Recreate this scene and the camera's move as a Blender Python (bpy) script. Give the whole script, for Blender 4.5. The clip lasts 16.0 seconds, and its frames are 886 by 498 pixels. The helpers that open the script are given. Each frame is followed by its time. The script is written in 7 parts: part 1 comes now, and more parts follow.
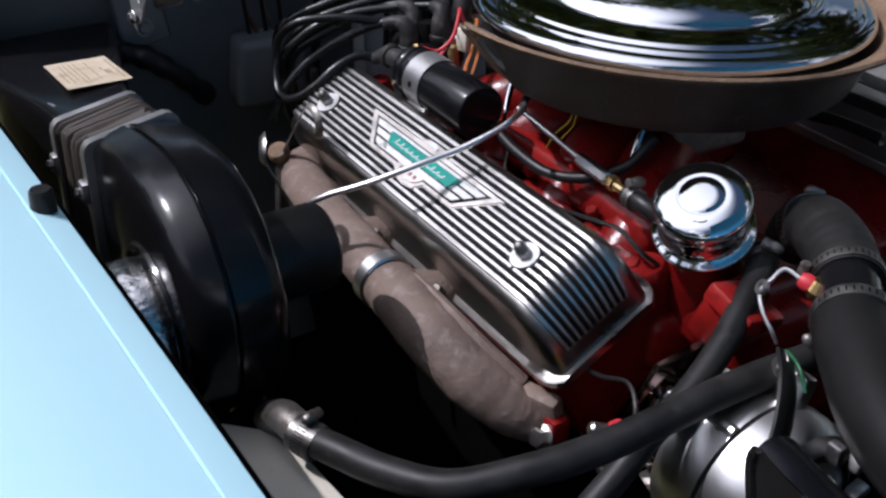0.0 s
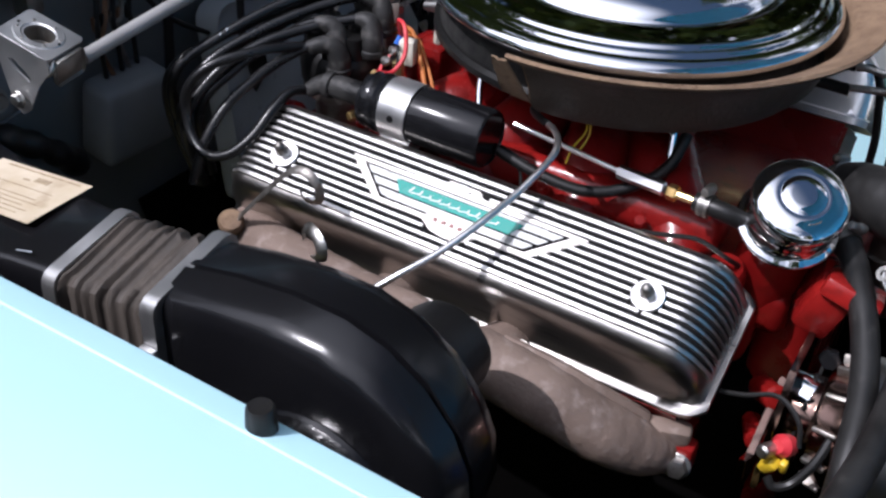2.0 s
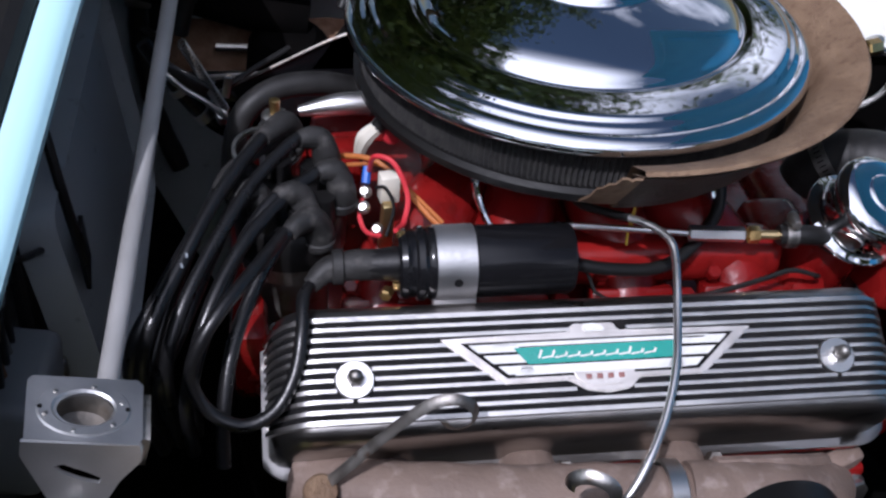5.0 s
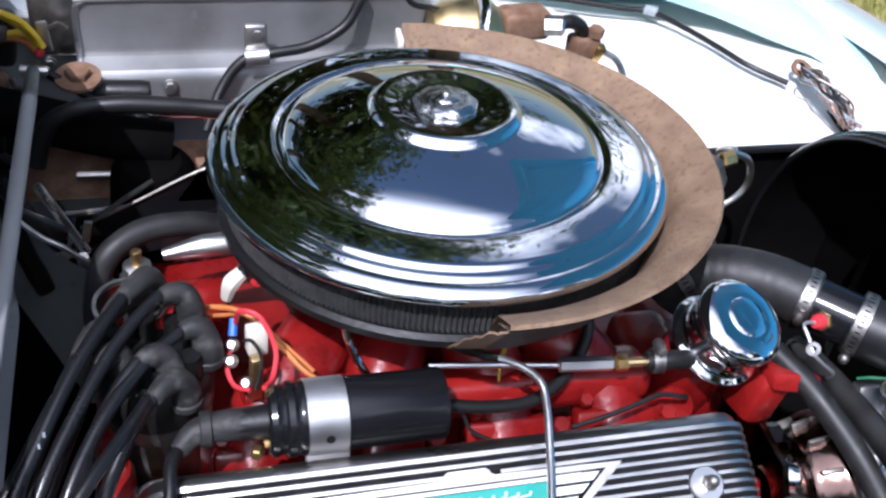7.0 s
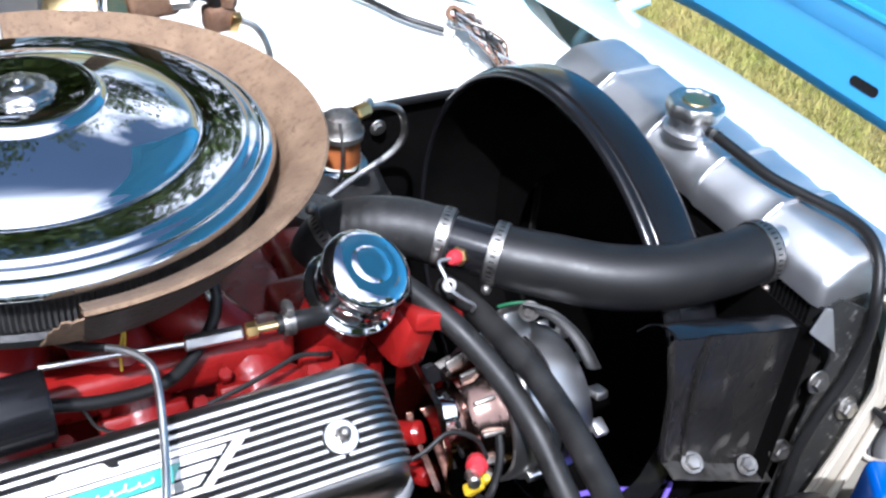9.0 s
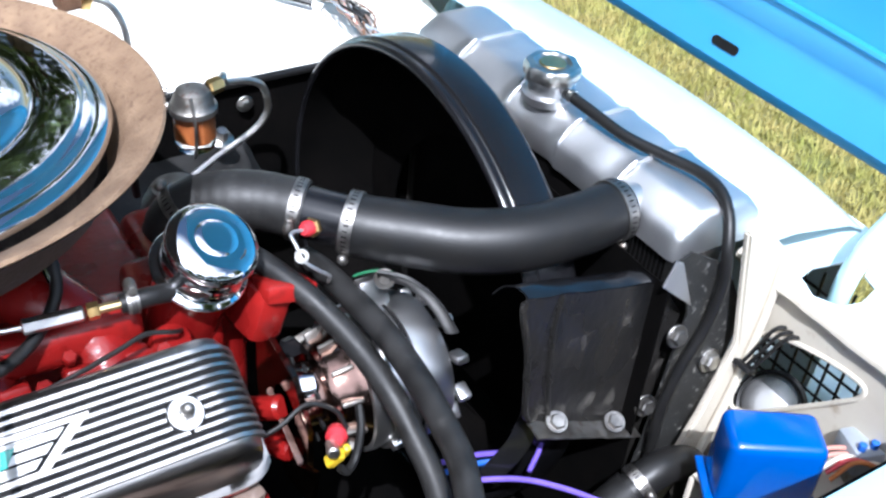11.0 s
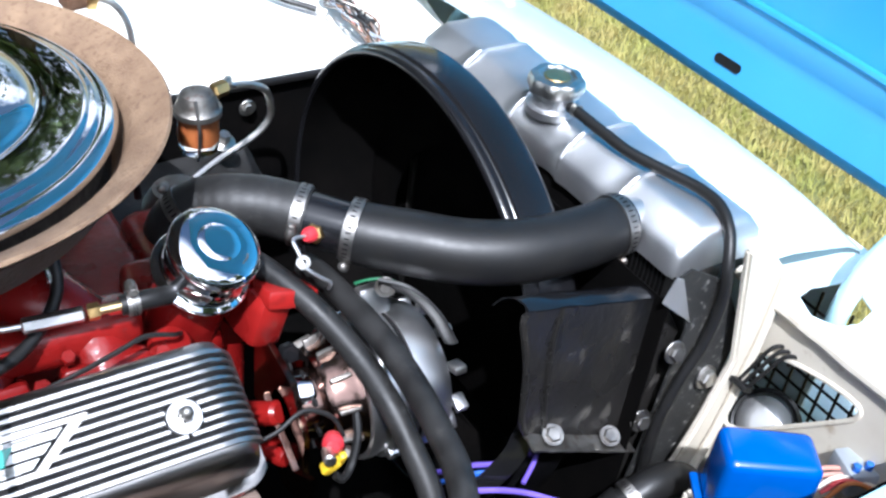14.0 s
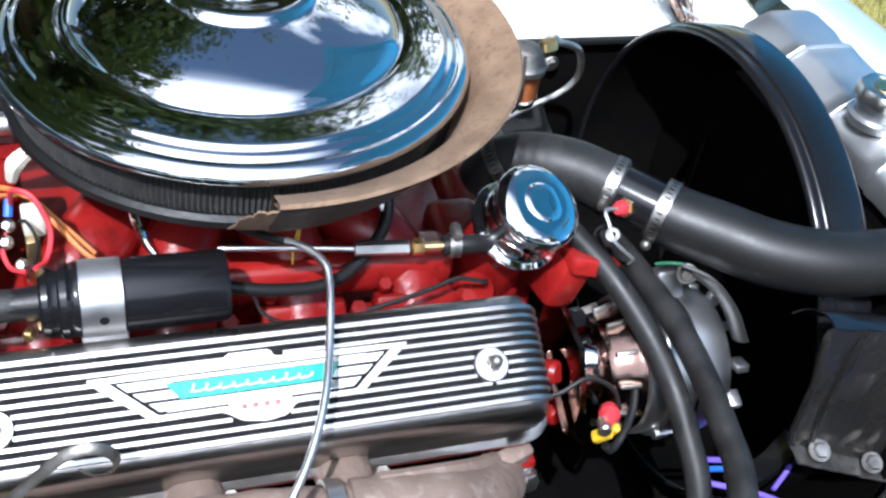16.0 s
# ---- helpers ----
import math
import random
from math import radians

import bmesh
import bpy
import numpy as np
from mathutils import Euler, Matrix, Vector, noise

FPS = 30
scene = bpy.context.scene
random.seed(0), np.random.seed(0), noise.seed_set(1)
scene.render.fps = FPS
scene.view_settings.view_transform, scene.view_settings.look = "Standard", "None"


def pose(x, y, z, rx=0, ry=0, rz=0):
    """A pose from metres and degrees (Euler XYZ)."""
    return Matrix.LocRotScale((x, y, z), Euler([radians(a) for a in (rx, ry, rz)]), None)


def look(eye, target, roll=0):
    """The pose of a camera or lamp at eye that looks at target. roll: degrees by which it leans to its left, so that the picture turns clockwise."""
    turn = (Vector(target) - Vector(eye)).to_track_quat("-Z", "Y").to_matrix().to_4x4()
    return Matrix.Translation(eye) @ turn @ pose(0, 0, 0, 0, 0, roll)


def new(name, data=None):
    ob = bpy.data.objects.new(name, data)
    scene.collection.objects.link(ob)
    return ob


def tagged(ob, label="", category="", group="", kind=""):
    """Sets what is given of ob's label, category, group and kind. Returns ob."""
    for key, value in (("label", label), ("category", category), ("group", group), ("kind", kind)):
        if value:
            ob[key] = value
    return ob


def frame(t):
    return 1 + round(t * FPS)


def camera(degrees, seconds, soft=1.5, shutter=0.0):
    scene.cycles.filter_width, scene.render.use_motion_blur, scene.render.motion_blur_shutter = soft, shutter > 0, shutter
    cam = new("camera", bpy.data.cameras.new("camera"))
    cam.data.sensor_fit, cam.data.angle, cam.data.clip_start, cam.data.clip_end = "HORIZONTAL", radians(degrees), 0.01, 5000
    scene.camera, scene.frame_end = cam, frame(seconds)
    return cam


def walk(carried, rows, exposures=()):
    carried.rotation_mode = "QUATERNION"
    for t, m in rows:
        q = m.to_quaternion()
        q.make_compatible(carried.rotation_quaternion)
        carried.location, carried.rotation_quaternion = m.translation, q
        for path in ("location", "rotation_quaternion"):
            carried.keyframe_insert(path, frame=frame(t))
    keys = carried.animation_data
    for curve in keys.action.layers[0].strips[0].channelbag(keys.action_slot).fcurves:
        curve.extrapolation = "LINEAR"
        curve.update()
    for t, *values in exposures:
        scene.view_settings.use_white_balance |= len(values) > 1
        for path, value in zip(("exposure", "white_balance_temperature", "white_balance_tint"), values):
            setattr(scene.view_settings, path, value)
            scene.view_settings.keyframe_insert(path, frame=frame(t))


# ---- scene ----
# ---- camera and walk ----
cam = camera(44.8, 16.0, 2.5)
PATH = [
    (0, (0.803, -0.48, 1.28), (-0.638, 0.441, 0.244), 1.4),
    (0.5, (0.654, -0.51, 1.286), (-0.577, 0.656, 0.225), 2.8),
    (1, (0.569, -0.525, 1.293), (-0.522, 0.753, 0.208), 2.9),
    (1.5, (0.479, -0.591, 1.323), (-0.471, 0.721, 0.15), 3.0),
    (2, (0.381, -0.676, 1.335), (-0.426, 0.725, 0.158), 3.3),
    (2.5, (0.292, -0.713, 1.354), (-0.429, 0.742, 0.187), 3.2),
    (3, (0.141, -0.68, 1.353), (-0.409, 0.817, 0.146), 3.1),
    (3.2, (0.093, -0.649, 1.358), (-0.403, 0.817, 0.091), 2.1),
    (5.3, (-0.26, -0.533, 1.382), (0.126, 0.96, 0.108), 5.6),
    (5.5, (-0.27, -0.532, 1.39), (0.158, 0.962, 0.131), 6.0),
    (6, (-0.259, -0.511, 1.413), (0.234, 0.988, 0.184), 8.1),
    (6.5, (-0.226, -0.495, 1.433), (0.265, 1.032, 0.238), 7.4),
    (7, (-0.209, -0.486, 1.435), (0.283, 1.041, 0.241), 6.7),
    (7.5, (-0.197, -0.484, 1.429), (0.304, 1.045, 0.241), 6.2),
    (8, (-0.165, -0.502, 1.44), (0.395, 1.003, 0.249), 5.6),
    (8.5, (-0.103, -0.52, 1.433), (0.606, 0.922, 0.242), 5.4),
    (9, (-0.056, -0.535, 1.423), (0.766, 0.848, 0.235), 5.4),
    (9.5, (-0.029, -0.547, 1.417), (0.847, 0.797, 0.221), 5.7),
    (10, (-0.009, -0.558, 1.415), (0.891, 0.763, 0.213), 5.4),
    (12.5, (0.007, -0.577, 1.413), (0.963, 0.708, 0.215), 6.5),
    (13, (0.006, -0.577, 1.411), (0.965, 0.712, 0.22), 6.6),
    (13.5, (0.0, -0.572, 1.41), (0.958, 0.718, 0.219), 7.2),
    (14, (-0.005, -0.566, 1.415), (0.942, 0.733, 0.224), 7.6),
    (14.5, (-0.022, -0.55, 1.409), (0.927, 0.759, 0.231), 8.7),
    (15, (-0.047, -0.533, 1.41), (0.852, 0.801, 0.222), 9.6),
    (15.5, (-0.079, -0.52, 1.416), (0.696, 0.855, 0.187), 10.7),
    (16, (-0.113, -0.517, 1.429), (0.517, 0.854, 0.116), 11.3),
]
walk(cam, [(t, look(eye, target, roll)) for t, eye, target, roll in PATH], exposures=[(0.0, -0.50, 5900, 19), (0.7, -0.36, 5900, 19), (1.5, -0.06, 5900, 19), (2.0, -0.14, 5900, 18), (3.0, -0.58, 5850, 18), (5.5, -0.36, 5650, 21), (6.0, 0.10, 5600, 21), (7.0, 0.30, 5600, 19), (8.0, 0.44, 5600, 17), (9.0, 0.76, 5600, 14), (10.0, 0.86, 5600, 13), (13.0, 0.84, 5600, 12), (15.0, 0.82, 5600, 12), (16.0, 0.72, 5600, 11)])

# ---- world and sun ----
SUN = Vector((-0.329, -0.487, 0.809))
world = bpy.data.worlds.new("world")
scene.world = world
world.use_nodes = True
wn, wl = world.node_tree.nodes, world.node_tree.links
sky = wn.new("ShaderNodeTexSky")
sky.sky_type, sky.sun_disc = "NISHITA", False
sky.dust_density, sky.air_density, sky.ozone_density = 0.8, 1.6, 2.0
sky.sun_elevation, sky.sun_rotation = math.asin(SUN.z), math.atan2(SUN.x, SUN.y)
wtc = wn.new("ShaderNodeTexCoord")
cloud = wn.new("ShaderNodeTexNoise")
cloud.inputs["Scale"].default_value, cloud.inputs["Detail"].default_value = 1.7, 7.0
cramp = wn.new("ShaderNodeValToRGB")
cramp.color_ramp.elements[0].position, cramp.color_ramp.elements[1].position = 0.54, 0.69
cmix = wn.new("ShaderNodeMixRGB")
cmix.inputs[2].default_value = (42.0, 42.6, 44.0, 1)
wl.new(wtc.outputs["Generated"], cloud.inputs["Vector"])
wl.new(cloud.outputs["Fac"], cramp.inputs["Fac"])
glow_dot, glow, veil = wn.new("ShaderNodeVectorMath"), wn.new("ShaderNodeMapRange"), wn.new("ShaderNodeMath")
glow_dot.operation, veil.operation = "DOT_PRODUCT", "MAXIMUM"
glow_dot.inputs[1].default_value = SUN.normalized()
glow.interpolation_type = "SMOOTHSTEP"
glow.inputs["From Min"].default_value, glow.inputs["From Max"].default_value = 0.60, 0.97   # bright haze round the sun
wl.new(wtc.outputs["Generated"], glow_dot.inputs[0])
wl.new(glow_dot.outputs["Value"], glow.inputs["Value"])
wl.new(glow.outputs[0], veil.inputs[0])
wl.new(cramp.outputs["Color"], veil.inputs[1])
wl.new(veil.outputs[0], cmix.inputs[0])
wl.new(sky.outputs["Color"], cmix.inputs[1])
wl.new(cmix.outputs["Color"], wn["Background"].inputs["Color"])
wn["Background"].inputs["Strength"].default_value = 0.052
sun = new("sun", bpy.data.lights.new("sun", "SUN"))
sun.data.energy, sun.data.angle, sun.data.color = 5.0, radians(0.6), (1.0, 0.965, 0.92)
sun.matrix_world = look(SUN * 20, (0, 0, 0))


# ---- materials ----
def mat(name, col, rough=0.5, metal=0.0, col2=None, scale=25.0, amount=0.5, bump=0.0, fine=180.0, coat=0.0,
        streak=(1, 1, 1), spot=None, spot_at=0.62, rough2=None, vary=0.0, spec=0.5):
    """A surface: base colour broken by col2 in broad patches, fine grain, relief, and worn spots of a third colour."""
    m = bpy.data.materials.new(name)
    m.use_nodes = True
    n, l = m.node_tree.nodes, m.node_tree.links
    b = n["Principled BSDF"]
    b.inputs["Metallic"].default_value = metal
    b.inputs["Coat Weight"].default_value = coat
    b.inputs["Specular IOR Level"].default_value = spec
    b.inputs["Coat Roughness"].default_value = 0.06
    tc, mp = n.new("ShaderNodeTexCoord"), n.new("ShaderNodeMapping")
    mp.inputs["Scale"].default_value = streak
    l.new(tc.outputs["Object"], mp.inputs["Vector"])
    broad, grain = n.new("ShaderNodeTexNoise"), n.new("ShaderNodeTexNoise")
    broad.inputs["Scale"].default_value, broad.inputs["Detail"].default_value = scale, 5
    grain.inputs["Scale"].default_value, grain.inputs["Detail"].default_value = fine, 3
    l.new(mp.outputs[0], broad.inputs["Vector"])
    l.new(mp.outputs[0], grain.inputs["Vector"])
    c2 = col2 or tuple(c * 0.75 for c in col)
    ramp = n.new("ShaderNodeValToRGB")
    ramp.color_ramp.elements[0].position, ramp.color_ramp.elements[1].position = 0.5 - amount / 4, 0.5 + amount / 4
    ramp.color_ramp.elements[0].color, ramp.color_ramp.elements[1].color = (*c2, 1), (*col, 1)
    l.new(broad.outputs["Fac"], ramp.inputs["Fac"])
    out = ramp.outputs["Color"]
    if spot:
        worn, wr, mx = n.new("ShaderNodeTexNoise"), n.new("ShaderNodeValToRGB"), n.new("ShaderNodeMixRGB")
        worn.inputs["Scale"].default_value, worn.inputs["Detail"].default_value = fine * 0.35, 7
        wr.color_ramp.elements[0].position, wr.color_ramp.elements[1].position = spot_at - 0.06, spot_at + 0.16
        l.new(mp.outputs[0], worn.inputs["Vector"])
        l.new(worn.outputs["Fac"], wr.inputs["Fac"])
        l.new(wr.outputs["Color"], mx.inputs[0])
        l.new(out, mx.inputs[1])
        mx.inputs[2].default_value = (*spot, 1)
        out = mx.outputs["Color"]
    if vary:
        info, hsv, mr = n.new("ShaderNodeObjectInfo"), n.new("ShaderNodeHueSaturation"), n.new("ShaderNodeMapRange")
        mr.inputs["To Min"].default_value, mr.inputs["To Max"].default_value = 1 - vary, 1 + vary
        l.new(info.outputs["Random"], mr.inputs["Value"])
        l.new(mr.outputs[0], hsv.inputs["Value"])
        l.new(out, hsv.inputs["Color"])
        out = hsv.outputs["Color"]
    l.new(out, b.inputs["Base Color"])
    rr = n.new("ShaderNodeMapRange")
    rr.inputs["From Min"].default_value, rr.inputs["From Max"].default_value = 0.3, 0.7
    rr.inputs["To Min"].default_value, rr.inputs["To Max"].default_value = rough, rough2 if rough2 is not None else min(1, rough * 1.35)
    l.new(broad.outputs["Fac"], rr.inputs["Value"])
    l.new(rr.outputs[0], b.inputs["Roughness"])
    if bump:
        bp = n.new("ShaderNodeBump")
        bp.inputs["Strength"].default_value, bp.inputs["Distance"].default_value = bump, 0.002
        l.new(grain.outputs["Fac"], bp.inputs["Height"])
        l.new(bp.outputs[0], b.inputs["Normal"])
    return m


CHROME = mat("chrome", (0.78, 0.79, 0.8), 0.025, 1, (0.72, 0.73, 0.75), 8, 0.6, rough2=0.05)
ALU = mat("cast_aluminium", (0.80, 0.79, 0.78), 0.30, 1, (0.66, 0.65, 0.64), 18, 0.7, 0.05, 300)
ALU_DULL = mat("dull_aluminium", (0.55, 0.55, 0.55), 0.42, 1, (0.42, 0.42, 0.42), 22, 0.7, 0.1, 260)
ALU_RAD = mat("radiator_aluminium", (0.68, 0.685, 0.695), 0.40, 1, (0.58, 0.585, 0.595), 18, 1.0, 0.1, 240)
FIN = mat("bright_rib_aluminium", (0.62, 0.61, 0.595), 0.34, 1, (0.47, 0.455, 0.44), 40, 0.8, 0.15, 300, streak=(0.4, 1, 1))
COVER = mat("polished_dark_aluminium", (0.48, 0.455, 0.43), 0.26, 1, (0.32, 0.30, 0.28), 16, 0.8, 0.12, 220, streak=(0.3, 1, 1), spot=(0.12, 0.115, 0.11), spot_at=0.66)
RECESS = mat("black_crackle_paint", (0.006, 0.006, 0.0065), 0.6, 0, (0.010, 0.0095, 0.0095), 60, 0.6, 0.15, 400, spec=0.12)
STEEL = mat("zinc_steel", (0.62, 0.61, 0.58), 0.3, 1, (0.45, 0.43, 0.4), 60, 0.7, 0.1, 300, spot=(0.22, 0.16, 0.1), spot_at=0.67)
# Chrome with the red engine's dark reflection put into its colour.
TINTED_CHROME = mat("dark_tinted_chrome", (0.22, 0.15, 0.125), 0.12, 1, (0.14, 0.085, 0.07), 20, 0.8, 0.05, 200, rough2=0.2)
STEEL_DARK = mat("weathered_steel", (0.32, 0.31, 0.29), 0.42, 1, (0.2, 0.18, 0.16), 60, 0.8, 0.2, 300, spot=(0.14, 0.08, 0.05), spot_at=0.62)
BRASS = mat("brass", (0.75, 0.52, 0.22), 0.28, 1, (0.6, 0.4, 0.16), 80, 0.7)
GOLD_ZINC = mat("gold_zinc", (0.72, 0.55, 0.27), 0.32, 1, (0.55, 0.42, 0.22), 40, 0.7)
RUST = mat("rusty_casting", (0.13, 0.065, 0.035), 0.7, 0.2, (0.22, 0.13, 0.08), 60, 0.8, 0.5, 240)
RED = mat("red_engine_enamel", (0.26, 0.011, 0.009), 0.24, 0, (0.10, 0.003, 0.003), 12, 0.8, 0.3, 130, coat=0.10, spot=(0.09, 0.006, 0.005), spot_at=0.64, spec=0.35)
BLACK_GLOSS = mat("gloss_black_paint", (0.005, 0.005, 0.006), 0.16, 0, (0.008, 0.008, 0.009), 10, 0.5, 0.04, 120, coat=0.12, rough2=0.26, spec=0.3)
BLACK_SATIN = mat("satin_black_paint", (0.005, 0.005, 0.0055), 0.34, 0, (0.009, 0.0085, 0.008), 18, 0.7, 0.15, 200, spec=0.35)
BLACK_SCUFF = mat("scuffed_black_paint", (0.008, 0.008, 0.008), 0.36, 0.0, (0.016, 0.0145, 0.013), 14, 0.8, 0.2, 190, streak=(1.6, 1, 0.35), spot=(0.12, 0.11, 0.10), spot_at=0.64, spec=0.3)
PLATE_BLACK = mat("worn_gloss_black", (0.007, 0.007, 0.0072), 0.17, 0.0, (0.024, 0.022, 0.020), 15, 0.9, 0.45, 90, streak=(1.2, 1, 0.6), spot=(0.13, 0.12, 0.105), spot_at=0.66, spec=0.45, rough2=0.34)
RUBBER = mat("black_rubber", (0.007, 0.007, 0.0073), 0.36, 0, (0.012, 0.0115, 0.011), 40, 0.7, 0.06, 320, spec=0.35)
RUBBER_GREY = mat("dusty_rubber", (0.020, 0.0195, 0.019), 0.42, 0, (0.0075, 0.0072, 0.007), 34, 0.8, 0.08, 300, spot=(0.035, 0.033, 0.031), spot_at=0.66, spec=0.35)
BOOT = mat("dust_greyed_boot_rubber", (0.032, 0.031, 0.030), 0.5, 0, (0.012, 0.0118, 0.0115), 45, 0.9, 0.25, 240, spot=(0.075, 0.07, 0.065), spot_at=0.62, spec=0.35)
CLAMP = mat("dulled_clamp_steel", (0.30, 0.29, 0.275), 0.36, 1, (0.16, 0.15, 0.14), 70, 0.8, 0.2, 260)
WIRE = mat("silicone_wire", (0.006, 0.006, 0.0065), 0.26, 0, (0.010, 0.010, 0.0105), 60, 0.6, 0.1, 400)
PAN = mat("rust_stained_tan_pan", (0.235, 0.155, 0.094), 0.66, 0, (0.14, 0.085, 0.05), 34, 0.8, 0.8, 460, spot=(0.12, 0.07, 0.04), spot_at=0.58)
PAN_OUT = mat("shade_brown_pan_outside", (0.042, 0.028, 0.019), 0.55, 0, (0.024, 0.016, 0.011), 26, 0.8, 0.5, 200, spot=(0.09, 0.06, 0.04), spot_at=0.68)
PLEAT = mat("filter_paper", (0.02, 0.02, 0.021), 0.75, 0, (0.045, 0.043, 0.04), 80, 0.8, 0.3)
MANIFOLD = mat("heat_browned_iron", (0.22, 0.160, 0.128), 0.6, 0.1, (0.14, 0.10, 0.08), 24, 0.9, 0.5, 210, spot=(0.28, 0.22, 0.19), spot_at=0.6)
BLUE = mat("light_blue_body_paint", (0.52, 0.80, 0.88), 0.16, 0, (0.50, 0.78, 0.86), 3, 0.5, 0.02, 300, coat=0.8)
BLUE_HOOD = mat("hood_blue_paint", (0.04, 0.26, 0.49), 0.28, 0, (0.035, 0.235, 0.455), 4, 0.6, 0.03, 200, coat=0.4)
WHITE = mat("white_apron_paint", (0.78, 0.77, 0.72), 0.45, 0, (0.72, 0.7, 0.64), 7, 0.8, 0.06, 150)
CREAM = mat("cream_primer", (0.6, 0.56, 0.47), 0.5, 0, (0.5, 0.45, 0.37), 12, 0.9, 0.15, 120, spot=(0.3, 0.22, 0.14), spot_at=0.7)
MOUNT = mat("spattered_dark_plate", (0.035, 0.035, 0.034), 0.4, 0.2, (0.02, 0.02, 0.0195), 20, 0.8, 0.2, 420, spot=(0.4, 0.39, 0.36), spot_at=0.66)
GREY_PAINT = mat("grey_primer", (0.36, 0.36, 0.355), 0.4, 0.6, (0.20, 0.20, 0.197), 10, 0.8, 0.08, 160, spot=(0.3, 0.3, 0.3), spot_at=0.7)
# Near-black that carries the bay's deep shade in its colour.
DARK_BAY = mat("bay_shade_black", (0.0018, 0.0018, 0.0018), 0.8, 0, (0.0035, 0.003, 0.0028), 16, 0.8, 0.3, 120, spec=0.03)
ROD_GREY = mat("pale_grey_rod_paint", (0.31, 0.305, 0.30), 0.45, 0, (0.24, 0.237, 0.233), 12, 0.7, 0.08, 160)
FIREWALL = mat("blue_grey_firewall_paint", (0.17, 0.184, 0.195), 0.42, 0, (0.12, 0.130, 0.139), 9, 0.8, 0.1, 160)
PANEL = mat("pale_grey_panel_paint", (0.42, 0.455, 0.475), 0.4, 0, (0.34, 0.37, 0.385), 6, 0.8, 0.08, 150, spot=(0.12, 0.12, 0.12), spot_at=0.7)
TEAL = mat("teal_enamel", (0.02, 0.26, 0.215), 0.22, 0, (0.02, 0.29, 0.24), 60, 0.5, coat=0.5)
BADGE = mat("badge_pot_metal", (0.74, 0.7, 0.66), 0.3, 0.8, (0.62, 0.58, 0.54), 60, 0.8, 0.15, 400)
BADGE_WHITE = mat("white_enamel", (0.72, 0.72, 0.7), 0.3, 0, (0.62, 0.62, 0.6), 90, 0.6)
LETTER_RED = mat("red_enamel", (0.26, 0.11, 0.095), 0.35)
CARD = mat("aged_paper_label", (0.60, 0.52, 0.40), 0.6, 0, (0.44, 0.35, 0.23), 34, 0.9, 0.1, 90, spot=(0.27, 0.19, 0.11), spot_at=0.62)
INK = mat("faded_print", (0.22, 0.16, 0.10), 0.7, 0, (0.40, 0.32, 0.21), 300, 0.8)
PALE = mat("pale_blue_white_paint", (0.66, 0.79, 0.82), 0.18, 0, (0.62, 0.76, 0.8), 5, 0.6, 0.02, 200, coat=0.6)
BELLOWS = mat("wrinkled_bellows_cloth", (0.075, 0.060, 0.049), 0.6, 0, (0.032, 0.026, 0.021), 30, 0.9, 0.5, 130, streak=(1, 1, 0.4))
FOIL = mat("crinkled_foil", (0.72, 0.71, 0.7), 0.22, 1, (0.5, 0.5, 0.5), 60, 0.9, 0.9, 90, streak=(1, 1, 3))
PLASTIC_BLUE = mat("royal_blue_plastic", (0.004, 0.085, 0.40), 0.2, 0, (0.004, 0.072, 0.35), 20, 0.6, 0.04, 160, coat=0.3)
PLASTIC_WHITE = mat("white_plastic", (0.7, 0.66, 0.56), 0.4)
PLASTIC_RED = mat("red_insulation", (0.55, 0.03, 0.04), 0.4)
PLASTIC_ORANGE = mat("orange_insulation", (0.45, 0.14, 0.03), 0.45)
PLASTIC_YELLOW = mat("yellow_insulation", (0.75, 0.5, 0.02), 0.4)
PLASTIC_BLUEW = mat("blue_insulation", (0.02, 0.12, 0.5), 0.4)
PLASTIC_PURPLE = mat("purple_insulation", (0.16, 0.1, 0.55), 0.4)
PLASTIC_GREEN = mat("green_insulation", (0.015, 0.12, 0.05), 0.4)
PLASTIC_PINK = mat("pink_insulation", (0.6, 0.3, 0.24), 0.45)
PLASTIC_GREY = mat("grey_plastic", (0.3, 0.33, 0.36), 0.45)
AMBER = mat("amber_filter_paper", (0.35, 0.11, 0.025), 0.5, 0, (0.22, 0.06, 0.015), 60, 0.8)
GRASS = mat("grass", (0.24, 0.265, 0.055), 0.7, 0, (0.42, 0.34, 0.12), 9, 0.9)
LAWN = mat("lawn_soil", (0.10, 0.115, 0.03), 0.9, 0, (0.17, 0.14, 0.055), 3.0, 0.9, 0.6, 40)
MULCH = mat("bark_mulch", (0.24, 0.12, 0.075), 0.9, 0, (0.34, 0.2, 0.14), 22, 0.9, 0.8, 60)
LEAF = mat("leaf_green", (0.05, 0.09, 0.018), 0.5, 0, (0.075, 0.11, 0.02), 2.0, 0.8)
BARK = mat("bark", (0.12, 0.09, 0.065), 0.9, 0, (0.08, 0.06, 0.04), 5, 0.8, 0.8, 20)
GLASS = bpy.data.materials.new("clear_glass")
GLASS.use_nodes = True
GLASS.node_tree.nodes["Principled BSDF"].inputs["Transmission Weight"].default_value = 1.0
GLASS.node_tree.nodes["Principled BSDF"].inputs["Roughness"].default_value = 0.03
GLASS.node_tree.nodes["Principled BSDF"].inputs["IOR"].default_value = 1.35


# ---- building helpers ----
def thing(name, at, label, category, group="", kind=""):
    """An empty at the thing's base, which parents its parts."""
    ob = new(name)
    ob.empty_display_size = 0.02
    ob.location = at
    return tagged(ob, label, category, group, kind)


